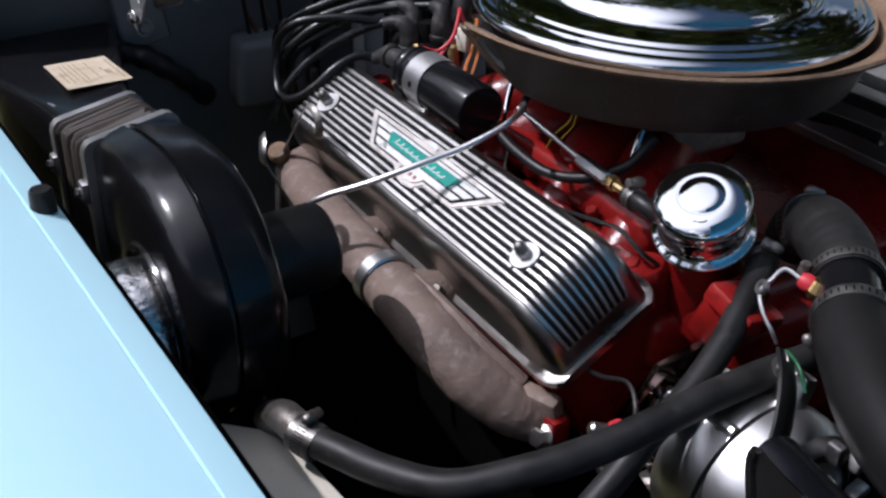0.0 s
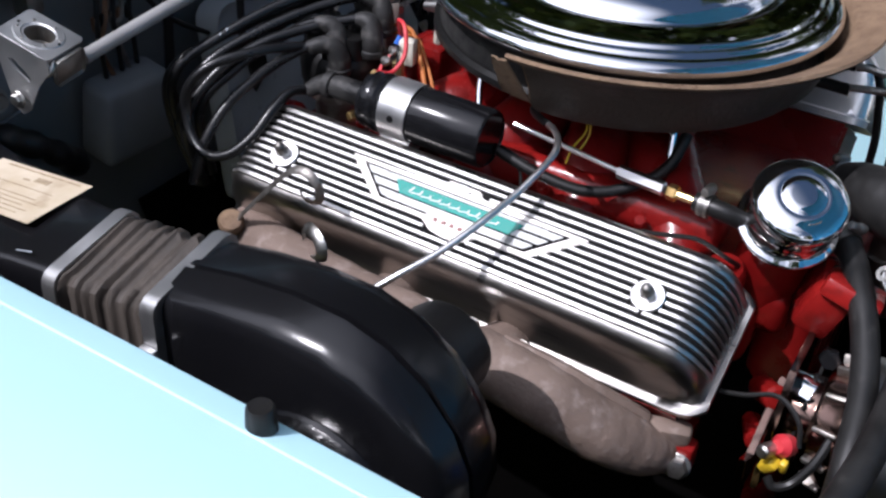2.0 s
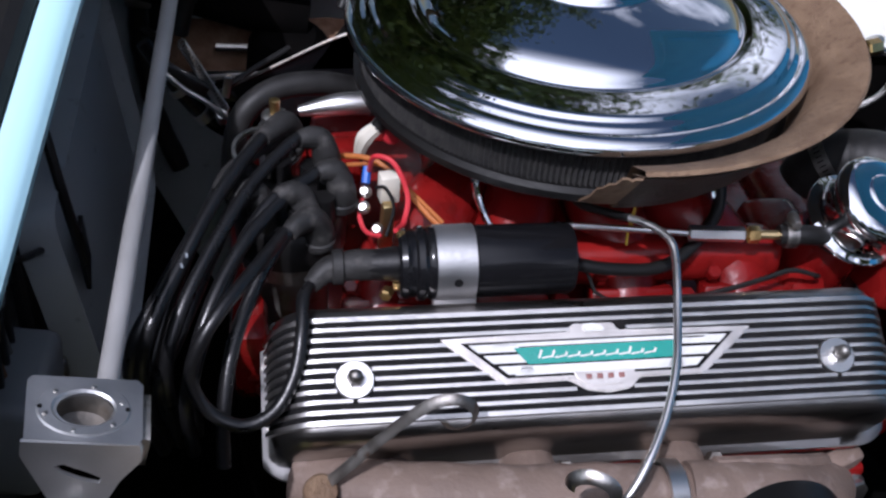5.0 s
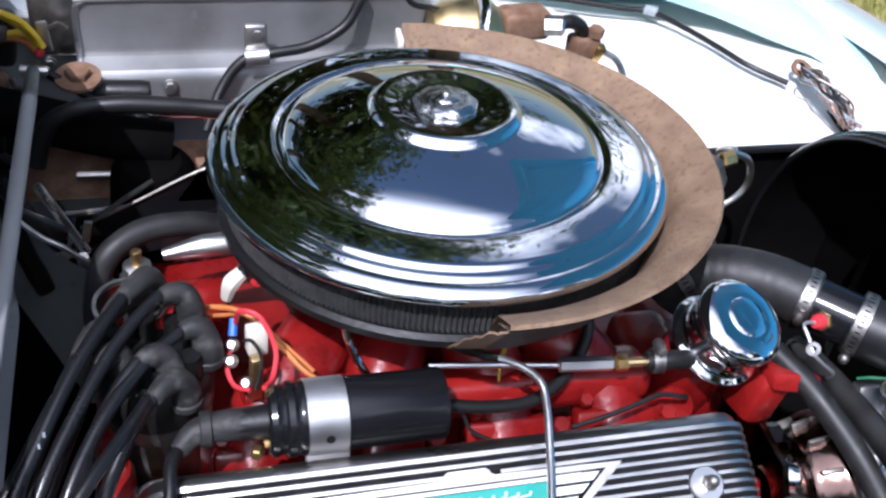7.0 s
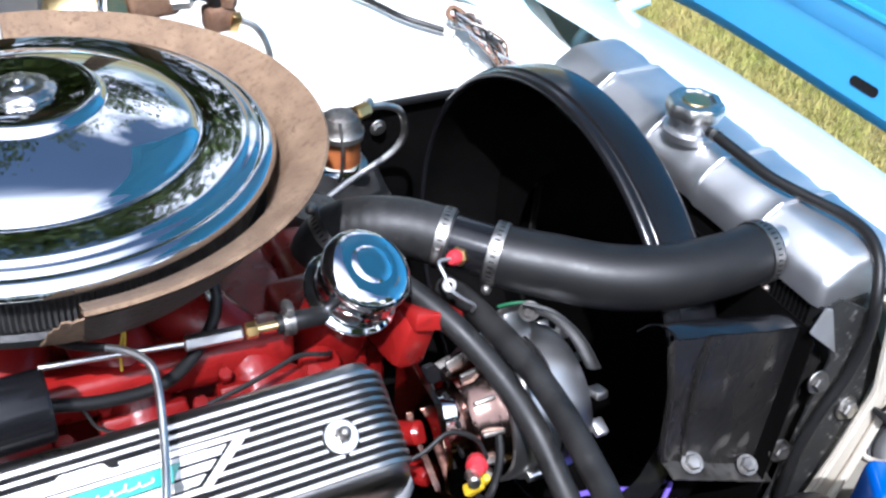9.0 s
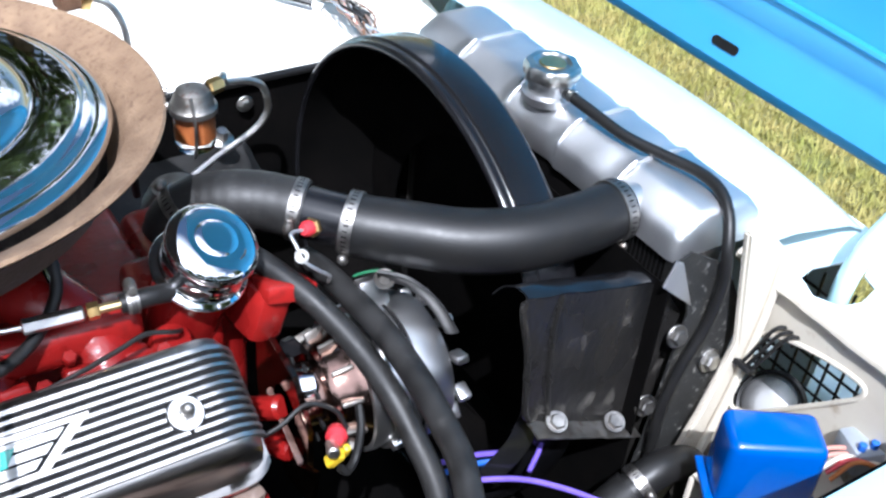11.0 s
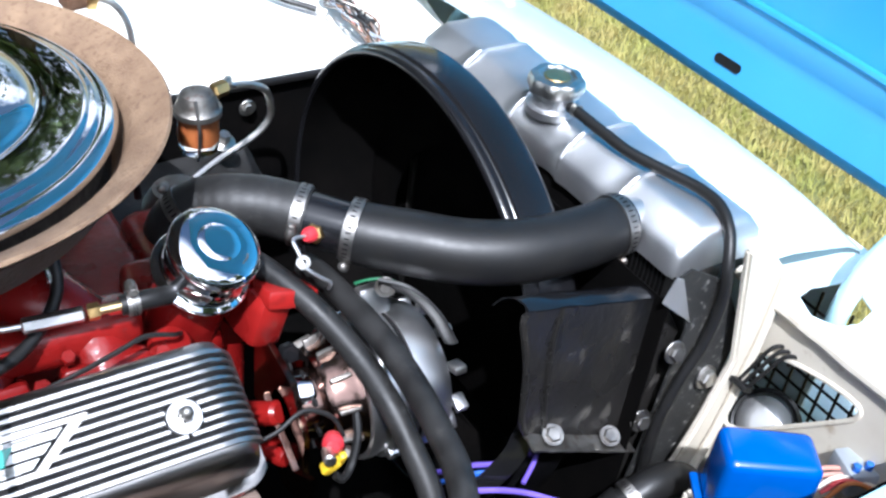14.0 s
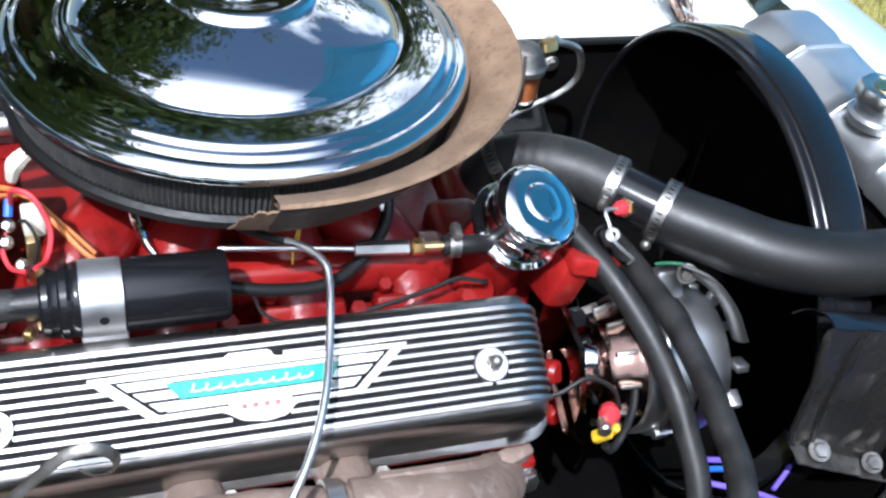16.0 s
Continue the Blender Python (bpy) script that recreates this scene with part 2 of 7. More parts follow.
def part(name, bm, material, parent=None, label="", smooth=35):
    """One mesh object from a bmesh in world places, under a thing or a part."""
    me = bpy.data.meshes.new(name)
    bmesh.ops.recalc_face_normals(bm, faces=bm.faces)
    for f in bm.faces:
        f.smooth = True
    for e in bm.edges:
        if len(e.link_faces) == 2 and e.calc_face_angle(0) > radians(smooth):
            e.smooth = False
    bm.to_mesh(me)
    bm.free()
    me.materials.append(material)
    ob = new(name, me)
    if parent is not None:
        ob.parent = parent
        ob.matrix_parent_inverse = Matrix.Translation(-Vector(parent.location))
    if label:
        ob["label"] = label
    return ob


def share(name, ob, m, parent):
    """Another object on the mesh of ob, at the pose m in the world."""
    o = new(name, ob.data)
    o.parent = parent
    o.matrix_parent_inverse = Matrix.Translation(-Vector(parent.location))
    o.matrix_basis = m
    return o


def spline(pts, k=6):
    """A smooth line through the points (Catmull-Rom)."""
    p = [Vector(q) for q in pts]
    if len(p) == 2:
        return [p[0].lerp(p[1], i / k) for i in range(k + 1)]
    p = [2 * p[0] - p[1]] + p + [2 * p[-1] - p[-2]]
    out = []
    for i in range(1, len(p) - 2):
        for j in range(k):
            t = j / k
            a, b, c, d = p[i - 1], p[i], p[i + 1], p[i + 2]
            out.append(0.5 * (2 * b + (c - a) * t + (2 * a - 5 * b + 4 * c - d) * t * t + (3 * b - 3 * c + d - a) * t ** 3))
    return out + [p[-2]]


def skin(bm, rings, closed=True, caps=True):
    """Faces between rings of points."""
    vs = [[bm.verts.new(q) for q in r] for r in rings]
    n = len(vs[0])
    for a, b in zip(vs, vs[1:]):
        for i in range(n if closed else n - 1):
            j = (i + 1) % n
            bm.faces.new((a[i], a[j], b[j], b[i]))
    if caps and closed:
        bm.faces.new(vs[0])
        bm.faces.new(vs[-1])
    return vs


def tube(pts, r, n=12, k=6, bm=None, ripple=0.0, flat=1.0):
    """A round bar or hose along a smooth line; r: one radius, or one for each point."""
    bm = bm or bmesh.new()
    line = spline(pts, k) if k else [Vector(q) for q in pts]
    rs = [r] * len(line) if isinstance(r, (int, float)) else list(np.interp(np.linspace(0, len(r) - 1, len(line)), range(len(r)), r))
    up, rings = None, []
    for i, q in enumerate(line):
        d = (line[min(i + 1, len(line) - 1)] - line[max(i - 1, 0)]).normalized()
        if up is None:
            up = d.orthogonal().normalized()
        up = (up - d * up.dot(d)).normalized()
        side = d.cross(up)
        rr = rs[i] * (1 + ripple * math.sin(i * 1.7) + ripple * 0.6 * math.sin(i * 0.61))
        rings.append([q + up * rr * math.cos(2 * math.pi * a / n) * flat + side * rr * math.sin(2 * math.pi * a / n) for a in range(n)])
    skin(bm, rings)
    return bm


def frame_of(at, axis, up=(0, 0, 1)):
    """A pose at a place with its z along axis."""
    z = Vector(axis).normalized()
    x = Vector(up).cross(z)
    x = x.normalized() if x.length > 1e-4 else z.orthogonal().normalized()
    y = z.cross(x)
    m = Matrix((x, y, z)).transposed().to_4x4()
    m.translation = at
    return m


def lathe(profile, m=None, n=32, bm=None, arc=None, wobble=None):
    """A turned shape: (radius, height) pairs round the z axis of m. arc: start and end degrees of an open one."""
    bm = bm or bmesh.new()
    m = m or Matrix()
    a0, a1 = arc or (0, 360)
    steps = n if arc is None else n + 1
    cols = []
    for s in range(steps):
        a = radians(a0 + (a1 - a0) * s / n)
        w = wobble(a) if wobble else 1.0
        cols.append([bm.verts.new(m @ Vector((r * w * math.cos(a), r * w * math.sin(a), h))) if r > 1e-6 or s == 0 else None for r, h in profile])
    for s in range(n):
        c, d = cols[s], cols[(s + 1) % steps]
        for i in range(len(profile) - 1):
            q = [v for v in (c[i] or cols[0][i], d[i] or cols[0][i], d[i + 1] or cols[0][i + 1], c[i + 1] or cols[0][i + 1])]
            q = list(dict.fromkeys(q))
            if len(q) > 2:
                bm.faces.new(q)
    return bm


def block(size, m=None, bevel=0.003, seg=2, bm=None, taper=1.0):
    """A box with rounded edges, centred on m; taper narrows its top."""
    b2 = bmesh.new()
    bmesh.ops.create_cube(b2, size=1)
    for v in b2.verts:
        if v.co.z > 0:
            v.co.x *= taper
            v.co.y *= taper
        v.co = Vector((v.co.x * size[0], v.co.y * size[1], v.co.z * size[2]))
    if bevel:
        bmesh.ops.bevel(b2, geom=b2.edges[:], offset=bevel, segments=seg, affect="EDGES", profile=0.5)
    if m is not None:
        b2.transform(m)
    if bm is None:
        return b2
    tmp = bpy.data.meshes.new("tmp")
    b2.to_mesh(tmp)
    b2.free()
    bm.from_mesh(tmp)
    bpy.data.meshes.remove(tmp)
    return bm


def prism(poly, depth, m=None, bevel=0.0, seg=2):
    """A flat outline in the xy of m, drawn out by depth along its z."""
    bm = bmesh.new()
    vs = [bm.verts.new((x, y, 0)) for x, y in poly]
    f = bm.faces.new(vs)
    r = bmesh.ops.extrude_face_region(bm, geom=[f])
    bmesh.ops.translate(bm, verts=[g for g in r["geom"] if isinstance(g, bmesh.types.BMVert)], vec=(0, 0, depth))
    if bevel:
        bmesh.ops.bevel(bm, geom=bm.edges[:], offset=bevel, segments=seg, affect="EDGES")
    if m is not None:
        bm.transform(m)
    return bm


def sheet(fn, nu, nv, thick=0.0):
    """A curved sheet: fn(u, v) for u, v in 0..1; thick gives it a second skin along -z of its normal."""
    bm = bmesh.new()
    vs = [[bm.verts.new(fn(i / nu, j / nv)) for j in range(nv + 1)] for i in range(nu + 1)]
    for i in range(nu):
        for j in range(nv):
            bm.faces.new((vs[i][j], vs[i + 1][j], vs[i + 1][j + 1], vs[i][j + 1]))
    if thick:
        bmesh.ops.recalc_face_normals(bm, faces=bm.faces)
        bmesh.ops.solidify(bm, geom=bm.faces[:], thickness=thick)
    return bm


def bolt(parent, at, axis, r=0.008, h=0.006, material=None, washer=0.0, name="bolt", wname="washer"):
    """A hexagon head, with a washer under it where given."""
    m = frame_of(at, axis)
    bm = lathe([(r, 0), (r, h * 0.8), (r * 0.85, h), (0, h)], m, 6)
    b = part(name, bm, material or STEEL, parent, smooth=20)
    if washer:
        part(wname, lathe([(0, 0), (washer, 0), (washer, 0.0012), (washer * 0.94, 0.0018), (0, 0.0018)], m, 20), material or STEEL, parent)
    return b


def clamp(at, axis, r, material=None, parent=None, screw=(0, 0, 1), width=0.012):
    """A worm-drive hose clamp with its screw housing."""
    t = parent if parent is not None else thing("hose_clamp", at, "stainless worm-drive clamp tightened round a black hose", "hose clamp", "hose clamps")
    m = frame_of(at, axis)
    part("band", lathe([(r, -width / 2), (r + 0.0016, -width / 2), (r + 0.002, 0), (r + 0.0016, width / 2), (r, width / 2)], m, 28), CLAMP, t)
    slots = bmesh.new()
    for k in range(36):
        block((0.0004, r * 0.045, width * 0.42), m @ pose(0, 0, 0, 0, 0, 10 * k) @ pose(r + 0.0019, 0, 0), 0.0, 1, slots)
    part("thread_slots", slots, RECESS, t)
    s = Vector(screw).normalized()
    z = Vector(axis).normalized()
    s = (s - z * s.dot(z)).normalized()
    side = z.cross(s)
    c = Vector(at) + s * (r + 0.006)
    hm = frame_of(c - side * 0.009, side)
    part("screw_housing", lathe([(0, 0), (0.0022, 0.0005), (0.0040, 0.0022), (0.0050, 0.0048), (0.0052, 0.0075), (0.0050, 0.011), (0.004, 0.014), (0, 0.014)], hm, 12), STEEL_DARK, t)
    part("screw_head", lathe([(0, 0), (0.0044, 0), (0.0044, 0.004), (0.0038, 0.005), (0, 0.005)], frame_of(c + side * 0.005, side), 6), STEEL_DARK, t, smooth=20)
    return t

# ---- the setting: lawn, mulch and the car body round the bay ----
def ground_height(x, y):
    return 0.012 * noise.noise(Vector((x * 0.6, y * 0.6, 0)))


rings = [[(0.27 + r * math.cos(2 * math.pi * a / 48), 0.27 + r * math.sin(2 * math.pi * a / 48), 0.0) for a in range(48)] for r in (0.5, 2, 4, 8, 20, 60, 300, 2500)]
bm = bmesh.new()
skin(bm, rings, True, False)
bm.faces.new([bm.verts[i] for i in range(48)] if not bm.verts.ensure_lookup_table() else [])
tagged(part("ground", bm, LAWN), "patchy sunlit lawn with dry yellow blades", "lawn", kind="structure")
bm = sheet(lambda u, v: Vector((0.6 + 3.2 * u, 3.3 + 2.4 * v + 0.25 * math.sin(u * 7), 0.015 + 0.02 * noise.noise(Vector((u * 14, v * 14, 3))))), 40, 24)
tagged(part("mulch_bed", bm, MULCH), "strip of reddish bark mulch beside the lawn", "mulch bed", kind="structure")


def strip(name, pts, x0, x1, material, label, parent=None, nx=10, thick=0.0015, wave=0.0):
    """A pressed panel: a section of (y, z) pairs drawn along x."""
    line = [Vector((0, y, z)) for y, z in pts]

    def fn(u, v):
        i = v * (len(line) - 1)
        k = min(int(i), len(line) - 2)
        q = line[k].lerp(line[k + 1], i - k)
        x = x0 + (x1 - x0) * u
        return Vector((x, q.y, q.z + 0.05 * (x if wave else 0) * wave))
    return part(name, sheet(fn, nx, len(line) - 1, thick), material, parent, label)


car = thing("car_body", (0.27, 0.27, 0.0), "light blue vintage car with its engine bay open to the sun", "car")

# near fender: rolled inner lip, flat gutter with a fine groove, then the crowned top and the outer side
def lip_y(x):
    """Where the near fender's inner lip runs, across the car."""
    return -0.359 + 0.086 * x - 0.023 * x * x


def lip_z(x):
    """Height of the near fender's inner lip."""
    return 0.912 - 0.121 * x - 0.0136 * x * x


near = [(0.008, -0.024), (0.003, -0.006), (0.0, 0.0), (-0.005, 0.002), (-0.020, 0.006), (-0.0212, 0.0048), (-0.0224, 0.0066), (-0.060, 0.016), (-0.11, 0.024), (-0.17, 0.022), (-0.225, 0.0), (-0.262, -0.045), (-0.275, -0.12), (-0.28, -0.35), (-0.26, -0.55)]


def near_fender(u, v):
    x = -0.75 + 1.75 * u
    return Vector((x, lip_y(x) + np.interp(v * 14, range(15), [q[0] for q in near]), lip_z(x) + np.interp(v * 14, range(15), [q[1] for q in near])))


part("fender", sheet(near_fender, 30, 14, 0.002), BLUE, car, "light blue fender seen along its gutter")
far = [(0.006, -0.018), (0.001, -0.004), (0.0, 0.0), (0.005, 0.004), (0.03, 0.012), (0.08, 0.024), (0.15, 0.028), (0.22, 0.0), (0.26, -0.08), (0.27, -0.35), (0.25, -0.55)]
FAR_X, FAR_Y, FAR_Z = [-0.75, 0.0, 0.30, 0.50, 0.58, 0.64, 0.69, 0.715, 0.745, 0.77], [0.96, 0.925, 0.89, 0.835, 0.798, 0.742, 0.715, 0.689, 0.668, 0.66], [0.96, 0.895, 0.865, 0.845, 0.830, 0.820, 0.810, 0.800, 0.786, 0.780]
part("fender", sheet(lambda u, v: Vector((-0.75 + 1.52 * u, np.interp(-0.75 + 1.52 * u, FAR_X, FAR_Y) + np.interp(v * 10, range(11), [q[0] for q in far]), np.interp(-0.75 + 1.52 * u, FAR_X, FAR_Z) + np.interp(v * 10, range(11), [q[1] for q in far]))), 76, 20, 0.002), BLUE, car, "light blue fender on the driver's side")

# far apron: grey at the back, white towards the front, black rail under it
part("inner_apron", sheet(lambda u, v: Vector((0.10 + 0.70 * u, 0.548 + 0.42 * v - 0.02 * u * v + 0.105 * max(0.0, min(1.0, (0.245 - u) / 0.05)) * (1 - v), np.interp(v, [0, 0.1, 0.2, 0.36, 0.5, 0.7, 1], [0.75, 0.755, 0.763, 0.787, 0.791, 0.786, 0.77]) + 0.05 * max(0.0, 0.45 - u) * v - 0.012 * u * u * v)), 26, 20, 0.002), WHITE, car, "white painted inner apron")
part("apron_lip", block((0.55, 0.012, 0.008), pose(0.55, 0.545, 0.753), 0.003), BLACK_SATIN, car)
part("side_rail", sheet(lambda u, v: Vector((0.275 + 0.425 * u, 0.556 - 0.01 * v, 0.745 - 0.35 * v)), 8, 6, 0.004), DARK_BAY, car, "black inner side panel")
part("rail_flange", sheet(lambda u, v: Vector((0.27 + 0.20 * u, 0.545 - 0.10 * v, 0.668 - 0.03 * v + 0.006 * noise.noise(Vector((u * 6, v * 4, 1))))), 12, 6, 0.003), RUBBER_GREY, car, "grimy folded engine mount flange")
bolt(car, (0.4202, 0.5000, 0.7083), (0.1, -0.3, 1), 0.008, 0.014, STEEL, 0.016)

# grey brake-side panel with its folded ledge
bm = sheet(lambda u, v: Vector((-0.29 + 0.385 * u, 0.635 - np.interp(v, [0, .3, .36, .42, .5, 1], [.024, .024, .022, -.003, -.006, .0]), np.interp(v, [0, .3, .36, .42, .5, 1], [.80, .843, .852, .858, .866, .93]))), 6, 30, 0.002)
part("side_panel", bm, GREY_PAINT, car, "grey primered panel with a folded ledge")
part("panel_rim", tube([(-0.288, 0.612, 0.803), (-0.288, 0.611, 0.845), (-0.289, 0.634, 0.862), (-0.289, 0.634, 0.915), (-0.280, 0.633, 0.928), (-0.255, 0.633, 0.931), (0.09, 0.633, 0.931)], 0.0034, 8, 5), ALU_DULL, car, "bright pressed rim")
part("panel_top_rail", block((0.4, 0.02, 0.006), pose(-0.1, 0.642, 0.934), 0.002), BLACK_SATIN, car)

part("rear_apron", sheet(lambda u, v: Vector((-0.46 + 0.60 * u, 0.672, 0.30 + 0.65 * v)), 6, 6, 0.003), PANEL, car, "pale grey inner panel in the rear corner")
part("panel_hole", lathe([(0.0, 0), (0.015, 0), (0.0185, 0.001), (0.0195, 0.003), (0.015, 0.004), (0.0, 0.002)], frame_of((-0.382, 0.668, 0.740), (0, -1, 0)), 24), RECESS, car, "black plugged hole")
# Added black sheet stands for the shade beside the radiator.
part("dark_gap_sheet", sheet(lambda u, v: Vector((0.672, 0.452 + 0.42 * u, 0.30 + 0.46 * v)), 6, 6, 0.003), DARK_BAY, car, "added black sheet over the dark gap beside the radiator")
# firewall and cowl
def cowl_z(y):
    """Height of the crowned cowl edge across the car."""
    return 0.97 + 0.3 * (min(y, 0.10) + 0.1) + 0.045 * (1 - math.exp(-max(0.0, y - 0.10) / 0.15)) - 0.38 * max(0.0, y - 0.36)


part("firewall", sheet(lambda u, v: Vector((-0.455 - 0.015 * math.sin(v * 3), -0.34 + 1.25 * u, 0.29 + (cowl_z(-0.34 + 1.25 * u) - 0.295) * v)), 24, 10, 0.004), FIREWALL, car, "blue-grey painted firewall")
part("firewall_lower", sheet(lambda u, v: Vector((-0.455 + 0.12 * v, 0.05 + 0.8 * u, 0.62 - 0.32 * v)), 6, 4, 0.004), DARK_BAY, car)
cowl = [(-0.002, -0.012), (0.0, -0.001), (-0.004, 0.005), (-0.014, 0.009), (-0.021, 0.009), (-0.024, -0.012)]
part("cowl_lip", sheet(lambda u, v: Vector((np.interp(v * 5, range(6), [q[0] for q in cowl]) - 0.372 + 0.12 * (-0.34 + 1.3 * min(u, 0.5)) - 0.17 * max(0.0, 1.3 * u - 0.72), -0.34 + 1.3 * u, cowl_z(-0.34 + 1.3 * u) + np.interp(v * 5, range(6), [q[1] for q in cowl]))), 30, 10, 0.002), BLUE, car, "light blue cowl edge")
part("cowl_seal", tube([(-0.410 + 0.12 * min(y, 0.31) - 0.17 * max(0.0, y - 0.38), y, cowl_z(y) + 0.002) for y in (-0.34, -0.2, -0.08, 0.05, 0.12, 0.2, 0.32, 0.5, 0.7, 0.95)], 0.013, 10), RUBBER, car, "black rubber weatherstrip")
part("cowl_top", sheet(lambda u, v: Vector((-0.425 - 0.5 * u + 0.12 * min(0.31, -0.34 + 1.3 * v) - 0.17 * max(0.0, 1.3 * v - 0.72), -0.34 + 1.3 * v, cowl_z(-0.34 + 1.3 * v) + 0.002 + 0.04 * u)), 4, 30, 0.003), BLUE, car)

# near apron and bay floor, their shade put into a near-black colour
part("inner_apron", sheet(lambda u, v: Vector((-0.45 + 1.3 * u, lip_y(-0.45 + 1.3 * u) + 0.006 + 0.03 * v, lip_z(-0.45 + 1.3 * u) - 0.014 - 0.45 * v)), 10, 6, 0.003), DARK_BAY, car, "inner apron with its shade painted black")
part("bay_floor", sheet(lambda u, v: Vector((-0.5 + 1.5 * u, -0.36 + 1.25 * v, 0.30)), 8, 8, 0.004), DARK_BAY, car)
part("apron_shelf", prism([(0.140, -0.290), (0.161, -0.266), (0.191, -0.234), (0.235, -0.230), (0.280, -0.226), (0.330, -0.222), (0.350, -0.262), (0.320, -0.305), (0.20, -0.305)], 0.003, pose(0, 0, 0.712), 0.001), CREAM, car, "cream-painted corner of the apron")

# front sheet metal: header panel, radiator support with its hole, near front corner
hd = [(0.779, 0.815), (0.781, 0.832), (0.788, 0.838), (0.815, 0.832), (0.86, 0.818), (0.905, 0.803), (0.93, 0.785), (0.945, 0.75), (0.95, 0.6), (0.93, 0.35)]
part("header_panel", sheet(lambda u, v: Vector((np.interp(v * 9, range(10), [q[0] for q in hd]) - 0.10 * (abs(u - 0.36) * 1.5) ** 3, -0.055 + 1.015 * u, np.interp(v * 9, range(10), [q[1] for q in hd]) + 0.006 * math.sin(u * 6) - 0.036 * max(0.0, 1 - u / 0.09) ** 1.4 * max(0.0, 1 - v * 1.3))), 40, 18, 0.002), PALE, car, "pale blue header panel")

# ---- the engine ----
TILT_DEG = 30.0
VC, VS = math.cos(radians(TILT_DEG)), math.sin(radians(TILT_DEG))


def on_cover(x, v, w=0.0):
    """A place on the tilted valve cover: along the engine, across its top, and out from it."""
    return Vector((x, v * VC - w * VS, 0.8 + v * VS + w * VC))


COVER_M = Matrix(((1, 0, 0, 0), (0, VC, -VS, 0), (0, VS, VC, 0.8), (0, 0, 0, 1)))

engine = thing("engine_block", (0.02, 0.28, 0.30), "V8 engine block, heads and intake painted glossy red", "engine")
# The red lower block's shade is painted on as near-black.
part("crankcase", block((0.56, 0.34, 0.34), pose(0.0, 0.28, 0.47), 0.03, 3), DARK_BAY, engine, "lower block with its shade painted black")
# head under the cover
hp = [(-0.059, -0.0785), (0.071, -0.0785), (0.085, -0.16), (-0.05, -0.20)]
part("cylinder_head", prism([(v, w) for v, w in hp], 0.47, Matrix(((0, 0, 1, -0.235), (VC, -VS, 0, 0), (VS, VC, 0, 0.8), (0, 0, 0, 1))), 0.004), RED, engine)
hm = Matrix(((0, 0, 1, -0.235), (-VC, VS, 0, 0.56), (VS, VC, 0, 0.8), (0, 0, 0, 1)))
part("cylinder_head", prism([(v, w) for v, w in hp], 0.47, hm, 0.004), RED, engine)
# intake: plateau under the carburettor, four runners down to the head, valley cover
part("valley_cover", block((0.50, 0.36, 0.05), pose(0.0, 0.28, 0.705), 0.012, 3), RED, engine)
part("intake_plenum", block((0.18, 0.17, 0.10), pose(-0.01, 0.29, 0.80), 0.02, 3, taper=0.85), RED, engine)
for i, x in enumerate((-0.15, -0.05, 0.06, 0.16)):
    xs = 0.02 + (x - 0.02) * 0.45
    part("intake_runner", tube([(xs, 0.26, 0.81), (xs * 0.5 + x * 0.5, 0.19, 0.80), (x, 0.145, 0.765), (x, 0.10, 0.725)], [0.032, 0.034, 0.032, 0.03], 14, 5), RED, engine)
    part("runner_flange", block((0.075, 0.022, 0.045), pose(x, 0.112, 0.752, -25, 0, 0), 0.006), RED, engine)
    bolt(engine, (x + 0.045, 0.105, 0.770), (0, -0.5, 1), 0.008, 0.008, RED)
    bolt(engine, (x - 0.03, 0.118, 0.783), (0, -0.5, 1), 0.0065, 0.009, RED)
part("crossover", block((0.30, 0.05, 0.04), pose(0.05, 0.15, 0.782, -14, 0, 0), 0.014, 3), RED, engine)
part("crossover_boss", lathe([(0.02, -0.03), (0.02, 0.01), (0.016, 0.016), (0, 0.016)], frame_of((0.215, 0.115, 0.762), (0, -0.3, 1)), 16), RED, engine)
part("water_passage", block((0.06, 0.14, 0.05), pose(0.245, 0.2, 0.728), 0.014, 3), RED, engine)
part("filler_boss", lathe([(0.034, -0.08), (0.034, -0.01), (0.03, 0.0), (0, 0)], frame_of((0.25, 0.15, 0.80), (0.15, -0.2, 1)), 20), RED, engine)
part("timing_cover", block((0.06, 0.22, 0.36), pose(0.275, 0.26, 0.56), 0.02, 3), RED, engine)
part("front_ear", block((0.035, 0.06, 0.05), pose(0.30, 0.13, 0.77, 0, 20, 10), 0.008), RED, engine)
part("front_pad", block((0.05, 0.05, 0.018), pose(0.322, 0.12, 0.79, -18, 14, 0), 0.004), RED, engine)
part("front_boss", lathe([(0.012, -0.05), (0.012, -0.010), (0.009, -0.006), (0, -0.006)], frame_of((0.30, 0.06, 0.70), (0.4, -0.6, 0.4)), 14), RED, engine)
part("front_boss", lathe([(0.010, -0.05), (0.010, -0.008), (0.008, -0.005), (0, -0.005)], frame_of((0.295, 0.035, 0.665), (0.3, -0.8, 0.3)), 14), RED, engine)
part("rear_ear", block((0.03, 0.05, 0.09), pose(-0.262, 0.10, 0.74, 10, 0, 0), 0.01), RED, engine)
part("rear_deck", block((0.06, 0.24, 0.05), pose(-0.25, 0.26, 0.73), 0.014, 3), RED, engine)
part("heat_riser", block((0.05, 0.05, 0.05), pose(-0.185, 0.26, 0.80), 0.01), RED, engine)
part("manifold_ear", block((0.045, 0.035, 0.022), pose(-0.14, 0.16, 0.795, -15, 0, 8), 0.006), RED, engine)
part("head_boss", block((0.03, 0.02, 0.03), pose(0.238, 0.0, 0.655), 0.005), RED, engine)
bolt(engine, (0.225, -0.012, 0.652), (0.3, -1, 0.3), 0.010, 0.012, STEEL)
